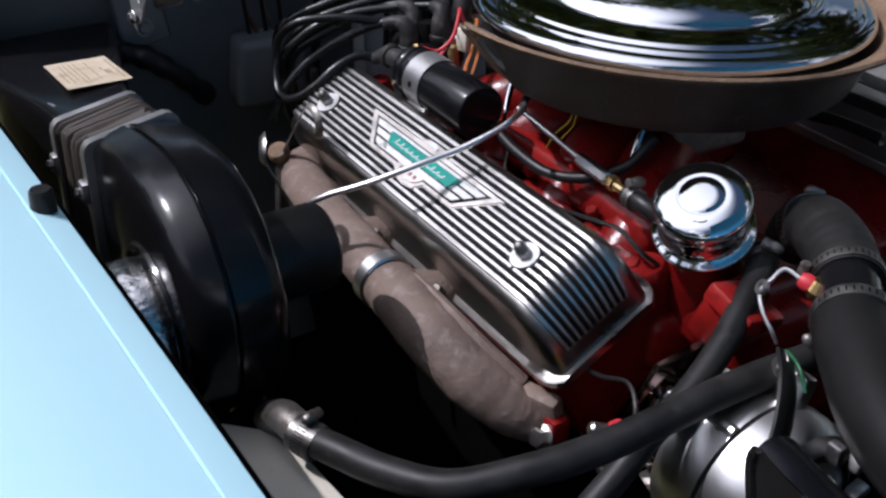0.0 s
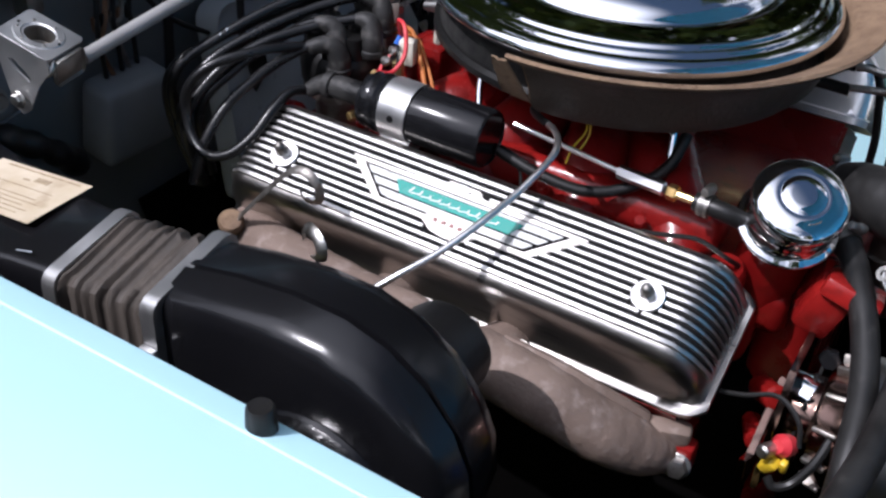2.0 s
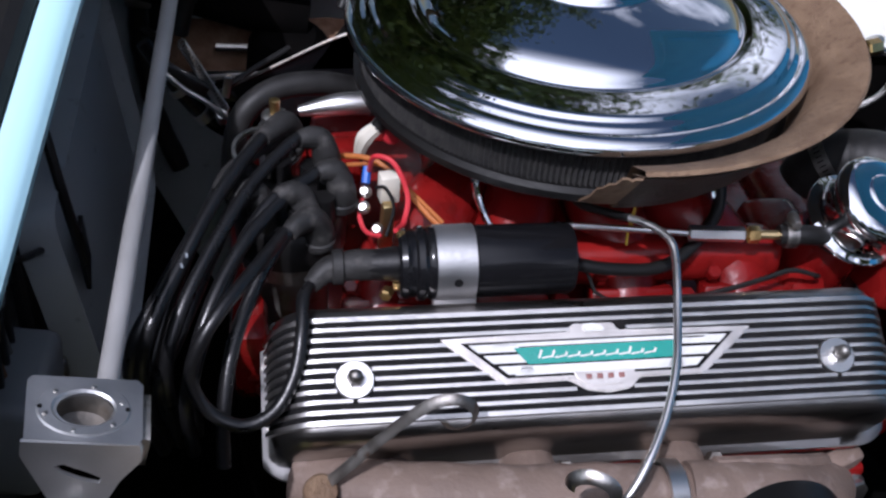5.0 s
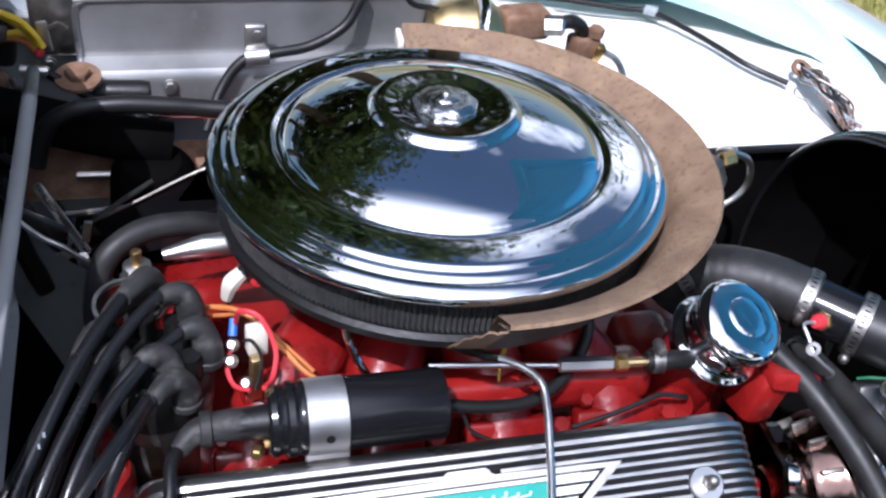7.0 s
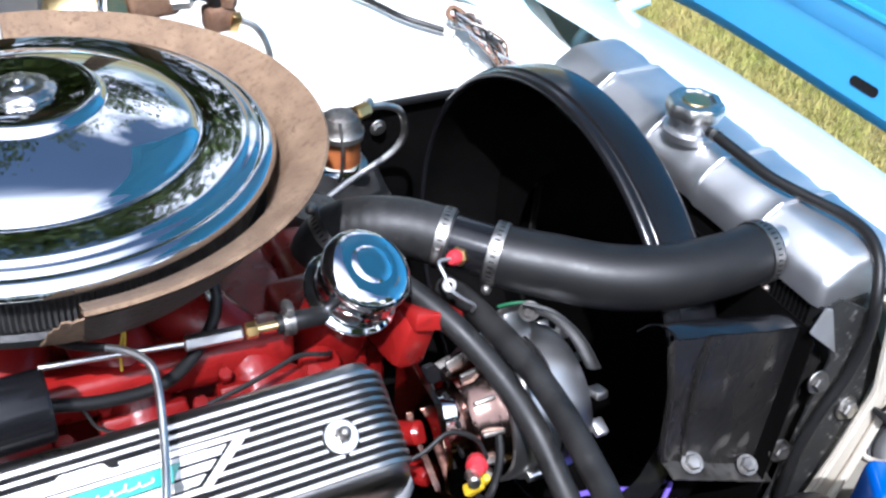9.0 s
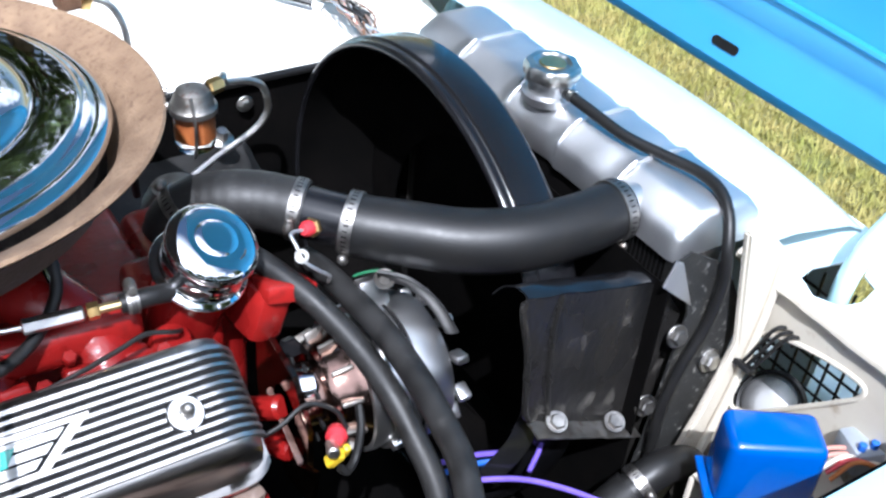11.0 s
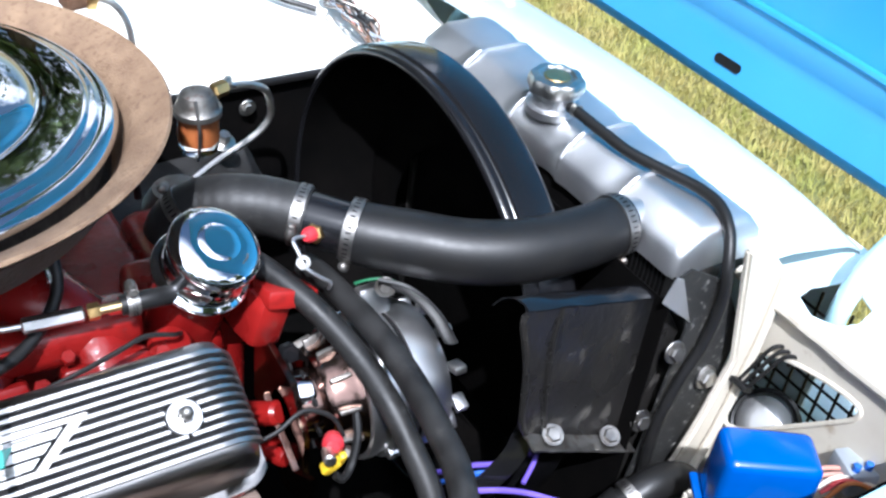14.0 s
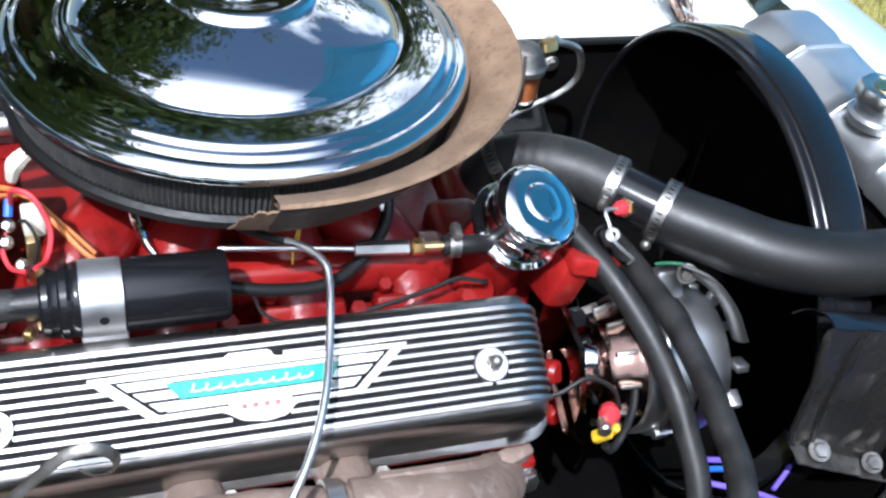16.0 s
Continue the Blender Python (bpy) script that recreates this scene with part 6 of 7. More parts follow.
part("end_eye", tube([(-0.3175, 0.380, 0.949), (-0.3165, 0.395, 0.952), (-0.315, 0.425, 0.957)], [0.0060, 0.0064, 0.0056], 14), STEEL_DARK, rod)


def cup_bracket(ctm, label):
    """A folded steel bracket with a riveted oval socket in its top."""
    cup = thing("cup_bracket", ctm.translation, label, "bracket", "brace brackets")
    outer = [(-0.044, -0.032), (0.044, -0.034), (0.047, -0.028), (0.047, 0.028), (0.042, 0.033), (-0.042, 0.033), (-0.046, 0.028)]
    part("top_plate", holed(outer, [(0.002 + 0.0235 * math.cos(2 * math.pi * k / 24), 0.0165 * math.sin(2 * math.pi * k / 24)) for k in range(24)], ctm, 0.003), ALU_DULL, cup, "flat plate with an oval hole", 30)
    part("socket_ring", lathe([(0.0235, 0.003), (0.026, 0.0048), (0.036, 0.0048), (0.0375, 0.003)], ctm @ Matrix.Diagonal((1.0, 0.74, 1, 1)), 40), ALU_DULL, cup)
    part("socket_wall", lathe([(0.0238, 0.0), (0.021, -0.02), (0.0, -0.024)], ctm @ Matrix.Diagonal((1.0, 0.72, 1, 1)), 28), STEEL_DARK, cup)
    for k in range(6):
        a = 2 * math.pi * k / 6 + 0.3
        part("rivet", lathe([(0.0024, 0.0048), (0.002, 0.0062), (0, 0.0066)], ctm @ Matrix.Translation((0.0315 * math.cos(a), 0.0233 * math.sin(a), 0)), 8), STEEL, cup)
    for k in (-1, 1):
        part("pin_hole", lathe([(0, 0.0047), (0.0022, 0.0047), (0.0022, 0.0052), (0, 0.0052)], ctm @ Matrix.Translation((0.0345 * k, 0, 0)), 10), RECESS, cup)
    fp = [(-0.046, 0.0), (0.045, 0.0), (0.049, -0.018), (0.034, -0.045), (0.020, -0.092), (0.008, -0.104), (-0.006, -0.100), (-0.030, -0.050), (-0.046, -0.016)]
    part("front_plate", holed(fp, [(-0.020, -0.028), (-0.012, -0.025), (0.006, -0.033), (0.020, -0.041), (0.018, -0.048), (0.002, -0.043), (-0.012, -0.036)], ctm @ Matrix(((1, 0, 0, 0), (0, 0.10, 1, -0.034), (0, 1, 0.1, 0.002), (0, 0, 0, 1))), 0.003), ALU_DULL, cup, "folded front plate with a slot")
    bolt(cup, ctm @ Vector((0.004, -0.048, -0.076)), (0.1, -1, 0.1), 0.0055, 0.005, STEEL, 0.008)
    part("side_ear", block((0.004, 0.05, 0.04), ctm @ pose(0.050, 0.0, -0.022), 0.006), STEEL_DARK, cup)
    part("spring_clip", tube([ctm @ Vector((0.044, -0.02, -0.005)), ctm @ Vector((0.046, -0.03, -0.018)), ctm @ Vector((0.038, -0.03, -0.026))], 0.003, 8), STEEL, cup)


ex = Vector((0.0580, 0.004, -0.0135)).normalized()
ey = Vector((0.001, 0.046, 0.003)).normalized()
ez = ex.cross(ey).normalized()
CUP_M = Matrix.Translation((-0.3405, -0.1305, 0.928)) @ Matrix((ex, ez.cross(ex), ez)).transposed().to_4x4() @ Matrix.Scale(0.65, 4)
cup_bracket(CUP_M, "weathered steel bracket with a riveted round socket")
cup_bracket(Matrix.Translation((-0.3244, 0.6745, 0.9000)) @ Matrix.Scale(0.65, 4), "steel socket bracket at the far end of the brace")

# boxes, wiring and brackets on the firewall
fb = thing("firewall_box", (-0.43, 0.03, 0.70), "blue-grey pressed cover on the firewall", "junction box")
part("cover", block((0.05, 0.095, 0.092), pose(-0.428, 0.03, 0.757, 0, 8, -4), 0.010, 3, None, 0.92), FIREWALL, fb)
part("lug", block((0.012, 0.012, 0.02), pose(-0.41, 0.085, 0.74), 0.003), STEEL_DARK, fb)
fr = thing("firewall_relay", (-0.44, 0.03, 0.87), "grey relay box with hanging wires on the firewall", "relay")
part("case", block((0.04, 0.068, 0.075), pose(-0.434, 0.034, 0.950), 0.007, 3), FIREWALL, fr)
for k in range(5):
    y = -0.002 + 0.011 * k
    part("wire", tube([(-0.430, y + 0.015, 0.918), (-0.424, y + 0.008, 0.89), (-0.422, y + 0.002, 0.865), (-0.425, y + 0.006 * (-1) ** k, 0.835 + 0.006 * k), (-0.43, y + 0.012, 0.80)], 0.0028, 8), (RUBBER, RUST, RUBBER, STEEL_DARK, RUBBER)[k], fr)
    part("terminal", block((0.006, 0.006, 0.016), pose(-0.424, y + 0.002, 0.868), 0.002), (RUST, RUBBER, STEEL_DARK, RUST, RUBBER)[k], fr)
wh = thing("wiring_harness", (-0.42, 0.12, 0.60), "black wiring harness strapped down the firewall", "cable")
part("loom", tube([(-0.435, 0.115, 0.94), (-0.432, 0.112, 0.88), (-0.432, 0.105, 0.81), (-0.43, 0.10, 0.73), (-0.42, 0.11, 0.65)], 0.006, 10), RUBBER, wh)
part("branch", tube([(-0.434, 0.06, 0.90), (-0.43, 0.085, 0.86), (-0.428, 0.115, 0.83), (-0.425, 0.16, 0.80)], 0.003, 8), RUBBER, wh)
part("branch", tube([(-0.434, 0.25, 0.92), (-0.42, 0.22, 0.88), (-0.41, 0.2, 0.83), (-0.40, 0.19, 0.76)], 0.0045, 8), RUBBER, wh)
st = thing("firewall_stud", (-0.44, -0.065, 0.89), "small dark stud clip on the firewall", "clip")
part("clip", block((0.02, 0.024, 0.03), pose(-0.438, -0.062, 0.912, 0, 0, 10), 0.005), STEEL_DARK, st)
bp = thing("side_bracket", (-0.44, -0.13, 0.80), "dark painted bracket plate with a bolt", "bracket")
part("plate", block((0.006, 0.06, 0.09), pose(-0.430, -0.128, 0.855, 8, 0, 0), 0.006, 3), FIREWALL, bp)
bolt(bp, (-0.426, -0.125, 0.835), (1, 0, 0.2), 0.008, 0.007, STEEL_DARK, 0.012)
hs = thing("black_hose_run", (-0.42, -0.12, 0.72), "lumpy black hose lying behind the duct", "hose", "small hoses")
part("tube", tube([(-0.43, -0.20, 0.80), (-0.42, -0.165, 0.812), (-0.41, -0.135, 0.805), (-0.40, -0.10, 0.78), (-0.41, -0.06, 0.74)], 0.013, 12, 6, None, 0.12), RUBBER, hs)

# distributor and its leads
dist = thing("distributor", (-0.225, 0.155, 0.72), "black distributor cap crowded with rubber boots", "distributor")
DC = Vector((-0.226, 0.148, 0.845))
part("base", lathe([(0.030, -0.12), (0.030, -0.05), (0.042, -0.045), (0.042, -0.03), (0, -0.03)], Matrix.Translation(DC), 28), STEEL_DARK, dist)
part("cap", lathe([(0.044, -0.030), (0.045, -0.012), (0.042, 0.0), (0.034, 0.008), (0.0, 0.012)], Matrix.Translation(DC), 32), BLACK_SATIN, dist)
for k in range(8):
    a = 2 * math.pi * k / 8 + 0.2
    part("tower", lathe([(0.0095, 0.0), (0.0085, 0.022), (0, 0.022)], Matrix.Translation(DC + Vector((0.031 * math.cos(a), 0.031 * math.sin(a), 0.002))), 12), BLACK_SATIN, dist)
wires = [
    [(-0.232, 0.195, 0.880), (-0.240, 0.186, 0.890), (-0.262, 0.150, 0.890), (-0.290, 0.095, 0.878), (-0.316, 0.040, 0.862), (-0.336, 0.010, 0.838), (-0.342, 0.010, 0.79), (-0.33, 0.03, 0.70)],
    [(-0.224, 0.205, 0.884), (-0.230, 0.196, 0.896), (-0.250, 0.160, 0.899), (-0.280, 0.105, 0.889), (-0.305, 0.052, 0.870), (-0.326, 0.012, 0.846), (-0.334, 0.008, 0.80), (-0.325, 0.03, 0.71)],
    [(-0.196, 0.176, 0.880), (-0.203, 0.180, 0.892), (-0.222, 0.170, 0.894), (-0.252, 0.130, 0.886), (-0.280, 0.078, 0.872), (-0.304, 0.030, 0.850), (-0.317, 0.005, 0.81), (-0.315, 0.02, 0.72)],
    [(-0.186, 0.142, 0.872), (-0.192, 0.147, 0.884), (-0.208, 0.139, 0.884), (-0.238, 0.108, 0.878), (-0.266, 0.065, 0.868), (-0.288, 0.022, 0.846), (-0.303, -0.010, 0.80), (-0.305, 0.01, 0.72)],
    [(-0.214, 0.122, 0.866), (-0.222, 0.126, 0.880), (-0.240, 0.112, 0.880), (-0.262, 0.080, 0.866), (-0.280, 0.040, 0.846), (-0.298, 0.006, 0.81), (-0.302, 0.02, 0.73)],
    [(-0.248, 0.130, 0.866), (-0.255, 0.134, 0.878), (-0.268, 0.112, 0.876), (-0.286, 0.070, 0.858), (-0.305, 0.025, 0.836), (-0.322, 0.005, 0.80), (-0.318, 0.03, 0.72)],
    [(-0.256, 0.160, 0.868), (-0.266, 0.160, 0.878), (-0.284, 0.128, 0.870), (-0.304, 0.080, 0.852), (-0.322, 0.030, 0.826), (-0.333, 0.01, 0.78), (-0.325, 0.04, 0.70)],
    [(-0.205, 0.112, 0.858), (-0.214, 0.108, 0.868), (-0.232, 0.088, 0.864), (-0.252, 0.058, 0.848), (-0.270, 0.02, 0.822), (-0.278, -0.01, 0.79), (-0.28, -0.03, 0.75)],
]
for k, w in enumerate(wires):
    t = thing("spark_plug_lead", w[0], "thick black spark plug lead arching from the distributor", "ignition wire", "spark plug leads")
    part("wire", tube(w, 0.0052, 12, 8), WIRE, t)
    a, b, c = Vector(w[0]), Vector(w[1]), Vector(w[2])
    part("boot", tube([a - Vector((0, 0, 0.022)), a - Vector((0, 0, 0.006)), a.lerp(b, 0.7), b.lerp(c, 0.35), b.lerp(c, 0.8)], [0.0118, 0.0116, 0.0102, 0.0090, 0.0066], 14), BOOT, t)
    part("boot_cuff", lathe([(0.0118, 0), (0.0132, 0.001), (0.0132, 0.005), (0.0118, 0.006)], frame_of(a - Vector((0, 0, 0.020)), (0, 0, 1)), 14), BOOT, t)
    if k == 1:
        p, q = Vector(w[4]), Vector(w[5])
        for j in range(6):
            at = p.lerp(q, -0.15 + 0.16 * j) + Vector((0.0022, -0.0022, 0.0040))
            part("printed_bar", block((0.0035, 0.0016, 0.0005), frame_of(at, (0.4, -0.4, 0.8)) @ pose(0, 0, 0, 0, 0, 60), 0.0), PLASTIC_GREY, t)
snd = thing("oil_pressure_sender", (-0.236, 0.243, 0.80), "bright hexagon oil pressure sender with a brass top", "sender")
SM = Matrix.Translation((-0.236, 0.243, 0.0))
part("hexagon", lathe([(0.0, 0.80), (0.0150, 0.80), (0.0150, 0.860), (0.0140, 0.863), (0.0, 0.863)], SM, 6), ALU, snd, "", 20)
part("collar", lathe([(0.0105, 0.864), (0.0115, 0.866), (0.0115, 0.872), (0.008, 0.874), (0.0, 0.874)], SM, 16), STEEL, snd)
part("fitting", lathe([(0.0045, 0.874), (0.0045, 0.886), (0.0, 0.888)], SM, 10), BRASS, snd)
rg = thing("retaining_ring", (-0.245, 0.205, 0.85), "bare metal ring clip round the distributor", "clip")
part("ring", lathe([(0.026, -0.002), (0.029, -0.002), (0.029, 0.002), (0.026, 0.002)], frame_of((-0.243, 0.205, 0.862), (0.05, -0.1, 1)), 32), STEEL, rg)
vac = thing("brake_vacuum_hose", (-0.26, 0.31, 0.74), "thick black vacuum hose curving under the air cleaner", "hose", "heater hoses")
part("end_collar", lathe([(0.0112, 0), (0.0135, 0.001), (0.0135, 0.014), (0.0112, 0.015)], frame_of((-0.2755, 0.2825, 0.76), (-0.1, 0.1, 1)), 16), STEEL_DARK, vac)
part("tube", tube([(-0.265, 0.275, 0.70), (-0.276, 0.282, 0.77), (-0.273, 0.286, 0.814), (-0.261, 0.295, 0.844), (-0.232, 0.310, 0.8565), (-0.194, 0.320, 0.855), (-0.158, 0.325, 0.846), (-0.09, 0.328, 0.84)], 0.0112, 16, 8), RUBBER_GREY, vac)
vt = thing("intake_tube", (-0.2, 0.30, 0.82), "bare metal tube emerging beside the vacuum hose", "pipe")
part("tube", tube([(-0.215, 0.288, 0.846), (-0.18, 0.290, 0.851), (-0.14, 0.292, 0.851)], [0.005, 0.0105, 0.0105], 16), ALU, vt)
part("sleeve", tube([(-0.152, 0.2915, 0.851), (-0.10, 0.294, 0.852), (-0.05, 0.298, 0.855)], [0.012, 0.011, 0.006], 14), RUBBER, vt)
res = thing("ballast_resistor", (-0.15, 0.155, 0.80), "white ceramic resistor block with coloured leads", "resistor")
part("block", block((0.016, 0.013, 0.026), pose(-0.148, 0.150, 0.862, 0, 0, 10), 0.002), PLASTIC_WHITE, res)
part("stand", block((0.010, 0.008, 0.05), pose(-0.150, 0.138, 0.832, 8, 0, 10), 0.001), GOLD_ZINC, res, "yellowed metal stand")
leads = ((PLASTIC_RED, [(-0.163, 0.160, 0.872), (-0.160, 0.150, 0.892), (-0.146, 0.140, 0.892), (-0.136, 0.126, 0.872), (-0.140, 0.110, 0.858), (-0.148, 0.095, 0.862)], 0.0022),
         (PLASTIC_ORANGE, [(-0.205, 0.195, 0.858), (-0.18, 0.186, 0.868), (-0.155, 0.170, 0.872), (-0.132, 0.150, 0.856), (-0.112, 0.128, 0.842), (-0.09, 0.12, 0.83)], 0.0024),
         (PLASTIC_ORANGE, [(-0.20, 0.190, 0.854), (-0.175, 0.182, 0.862), (-0.15, 0.172, 0.866), (-0.125, 0.152, 0.85), (-0.105, 0.132, 0.838)], 0.0018),
         (PLASTIC_RED, [(-0.165, 0.155, 0.858), (-0.172, 0.142, 0.846), (-0.168, 0.128, 0.836), (-0.156, 0.118, 0.838)], 0.002),
         (RUBBER, [(-0.158, 0.150, 0.862), (-0.152, 0.138, 0.870), (-0.146, 0.128, 0.858), (-0.152, 0.118, 0.838)], 0.0014),
         (PLASTIC_BLUEW, [(-0.164, 0.165, 0.872), (-0.166, 0.156, 0.862)], 0.0036))
for mt, pts, r in leads:
    part("lead", tube(pts, r, 8), mt, res)
for at in ((-0.166, 0.152, 0.856), (-0.168, 0.142, 0.848), (-0.158, 0.126, 0.838)):
    part("ring_terminal", lathe([(0.0, 0), (0.0055, 0), (0.0055, 0.003), (0.003, 0.006), (0, 0.006)], frame_of(at, (-0.3, -0.6, 0.7)), 10), STEEL, res)
tw = thing("taped_connector", (-0.15, 0.24, 0.82), "taped connector and red cap behind the coil", "connector")
part("tape", tube([(-0.165, 0.235, 0.835), (-0.16, 0.235, 0.852), (-0.148, 0.238, 0.862)], [0.005, 0.008, 0.006], 8), PLASTIC_WHITE, tw)
part("cap", lathe([(0.008, 0), (0.008, 0.014), (0, 0.016)], frame_of((-0.137, 0.24, 0.848), (0.2, -0.2, 1)), 12), PLASTIC_RED, tw)
part("hose", tube([(-0.150, 0.238, 0.860), (-0.135, 0.24, 0.876), (-0.115, 0.25, 0.874)], 0.007, 10), RUBBER, tw)

# the far rear corner: brake parts, steering and linkage in the shade
mc = thing("brake_master_cylinder", (0.17, 0.61, 0.80), "gold-zinc master cylinder with rusty fittings", "master cylinder")
part("reservoir", lathe([(0.0, 0.0), (0.020, 0.0), (0.034, 0.006), (0.041, 0.018), (0.043, 0.035), (0.043, 0.055), (0.0445, 0.057), (0.0445, 0.063), (0.043, 0.065), (0.040, 0.078), (0.030, 0.088), (0.0, 0.090)], frame_of((0.098, 0.626, 0.880), (1, -0.05, 0.05)), 40), GOLD_ZINC, mc, "domed gold-zinc reservoir")
part("bail", tube([(0.152, 0.577, 0.862), (0.151, 0.575, 0.885), (0.153, 0.583, 0.912), (0.158, 0.600, 0.928), (0.160, 0.630, 0.930)], 0.0065, 10, 6, None, 0, 0.35), CHROME, mc, "bright over-centre bail")
bolt(mc, (0.152, 0.575, 0.862), (0, -1, 0.1), 0.006, 0.008, STEEL)
part("body", block((0.06, 0.04, 0.035), pose(0.215, 0.625, 0.898, 0, 0, 6), 0.008, 3), RUST, mc)
part("outlet", lathe([(0.0, 0), (0.012, 0), (0.012, 0.02), (0.008, 0.024), (0.0, 0.024)], frame_of((0.235, 0.605, 0.903), (0.8, -0.3, 0.1)), 6), STEEL, mc, "", 20)
part("block", block((0.035, 0.03, 0.03), pose(0.290, 0.610, 0.872, 0, 0, 10), 0.006), RUST, mc)
bolt(mc, (0.300, 0.604, 0.888), (0.1, -0.1, 1), 0.010, 0.012, RUST)
part("brass_tee", block((0.012, 0.012, 0.024), pose(0.306, 0.600, 0.868, 20, 10, 0), 0.002), BRASS, mc)
part("hose", tube([(0.250, 0.600, 0.906), (0.265, 0.603, 0.908), (0.280, 0.608, 0.900), (0.288, 0.610, 0.888)], 0.0085, 12), RUBBER, mc)
part("pipe", tube([(0.312, 0.598, 0.870), (0.328, 0.592, 0.862), (0.338, 0.585, 0.845), (0.342, 0.58, 0.82), (0.34, 0.575, 0.78)], 0.0042, 10), STEEL, mc)
part("pipe", tube([(0.06, 0.60, 0.95), (0.075, 0.61, 0.93), (0.10, 0.62, 0.92), (0.135, 0.635, 0.905)], 0.0036, 8), RUBBER, mc)
fc = thing("cable_clip", (-0.1, 0.625, 0.86), "steel clip holding a black cable to the grey panel", "clip")
part("clip", block((0.026, 0.008, 0.044), pose(-0.100, 0.611, 0.886, -8, 0, 4), 0.004, 3), STEEL, fc)
part("barrel", tube([(-0.113, 0.602, 0.873), (-0.087, 0.602, 0.875)], 0.0105, 14, 3), STEEL, fc)
bolt(fc, (-0.099, 0.605, 0.899), (0, -1, 0.15), 0.006, 0.005, STEEL)
part("cable", tube([(-0.16, 0.57, 0.80), (-0.14, 0.595, 0.84), (-0.115, 0.604, 0.868), (-0.085, 0.602, 0.877), (-0.04, 0.605, 0.884), (0.0, 0.612, 0.905), (0.02, 0.62, 0.94)], 0.006, 12), RUBBER, fc)
bolt(car, (-0.195, 0.608, 0.836), (0, -1, 0.2), 0.006, 0.007, STEEL, 0.009)
sv = thing("steering_box", (-0.25, 0.5, 0.60), "black steering box and linkage in deep shade", "steering box")
# Case and column take the corner's shade as a near-black colour.
part("case", lathe([(0.0, 0), (0.045, 0.0), (0.05, 0.02), (0.045, 0.08), (0.03, 0.1), (0.0, 0.1)], frame_of((-0.22, 0.55, 0.70), (0, -0.3, 1)), 24), DARK_BAY, sv)
part("cover_bolt", lathe([(0.0, 0), (0.0135, 0), (0.0135, 0.008), (0.012, 0.010), (0.0, 0.010)], frame_of((-0.289, 0.578, 0.868), (0.0, -0.2, 1)), 6), RUST, sv, "rusty hexagon bolt", 20)
part("bolt_washer", lathe([(0.0, 0), (0.024, 0), (0.024, 0.004), (0.0, 0.004)], frame_of((-0.289, 0.577, 0.866), (0.0, -0.2, 1)), 24), RUST, sv)
part("column", tube([(-0.20, 0.545, 0.80), (-0.26, 0.545, 0.815), (-0.40, 0.545, 0.86)], 0.025, 18, 4), DARK_BAY, sv)
part("hose", tube([(-0.335, 0.515, 0.80), (-0.322, 0.52, 0.841), (-0.295, 0.52, 0.860), (-0.25, 0.52, 0.866), (-0.20, 0.52, 0.8625), (-0.155, 0.52, 0.857), (-0.06, 0.51, 0.85)], 0.0095, 14), RUBBER, sv)
part("chrome_tube", tube([(-0.22, 0.53, 0.848), (-0.16, 0.528, 0.847), (-0.05, 0.52, 0.845)], 0.006, 12), CHROME, sv)
part("gear_barrel", lathe([(0.0, 0), (0.010, 0), (0.013, 0.002), (0.0135, 0.05), (0.012, 0.058), (0.0, 0.060)], frame_of((-0.275, 0.585, 0.846), (1, -0.1, 0.0)), 20), BLACK_SATIN, sv, "satin black barrel")
part("side_flap", prism([(-0.242, 0.800), (-0.228, 0.812), (-0.222, 0.800), (-0.226, 0.786), (-0.238, 0.784)], 0.003, Matrix.Translation((0, 0.560, 0)) @ XZ, 0.0008), STEEL_DARK, sv)
part("adjuster", lathe([(0.0, 0), (0.011, 0), (0.012, 0.003), (0.012, 0.012), (0.008, 0.014), (0.0, 0.014)], frame_of((-0.232, 0.57, 0.815), (0, -1, 0.2)), 16), BLACK_SATIN, sv)
part("frame_pad", block((0.10, 0.05, 0.05), pose(-0.25, 0.45, 0.75), 0.01), DARK_BAY, sv)
rail = thing("frame_rail", (-0.24, 0.57, 0.68), "rust-brown chassis rail below the steering box", "chassis rail")
part("web", sheet(lambda u, v: Vector((-0.36 + 0.25 * u, 0.578 - 0.03 * v, 0.784 - 0.05 * v + 0.003 * noise.noise(Vector((u * 9, v * 3, 7))))), 16, 5, 0.003), RUST, rail, "rusty brown web")
part("flange", block((0.05, 0.03, 0.004), pose(-0.235, 0.552, 0.772, 8, 0, 0), 0.001), PAN, rail, "dusty tan flange")
part("rod", tube([(-0.30, 0.545, 0.766), (-0.25, 0.545, 0.765), (-0.205, 0.545, 0.764)], 0.0042, 10), STEEL, rail)
part("tag", block((0.014, 0.003, 0.026), pose(-0.209, 0.555, 0.800, 0, 6, 0), 0.001), CARD, rail, "cream painted tab")
part("tan_tag", block((0.018, 0.004, 0.018), pose(-0.165, 0.445, 0.83, 0, 0, 10), 0.001), PAN, sv)
lk = thing("throttle_linkage", (-0.22, 0.40, 0.76), "black throttle plate with a spring and linkage rods", "linkage")
part("plate", prism([(-0.292, 0.786), (-0.177, 0.845), (-0.10, 0.870), (-0.10, 0.820), (-0.20, 0.785), (-0.285, 0.772)], 0.003, Matrix.Translation((0, 0.420, 0)) @ XZ, 0.0008), BLACK_GLOSS, lk)
part("plate_edge", tube([(-0.292, 0.4185, 0.787), (-0.235, 0.4185, 0.816), (-0.177, 0.4185, 0.846), (-0.12, 0.4185, 0.866)], 0.0016, 6, 4), STEEL_DARK, lk)
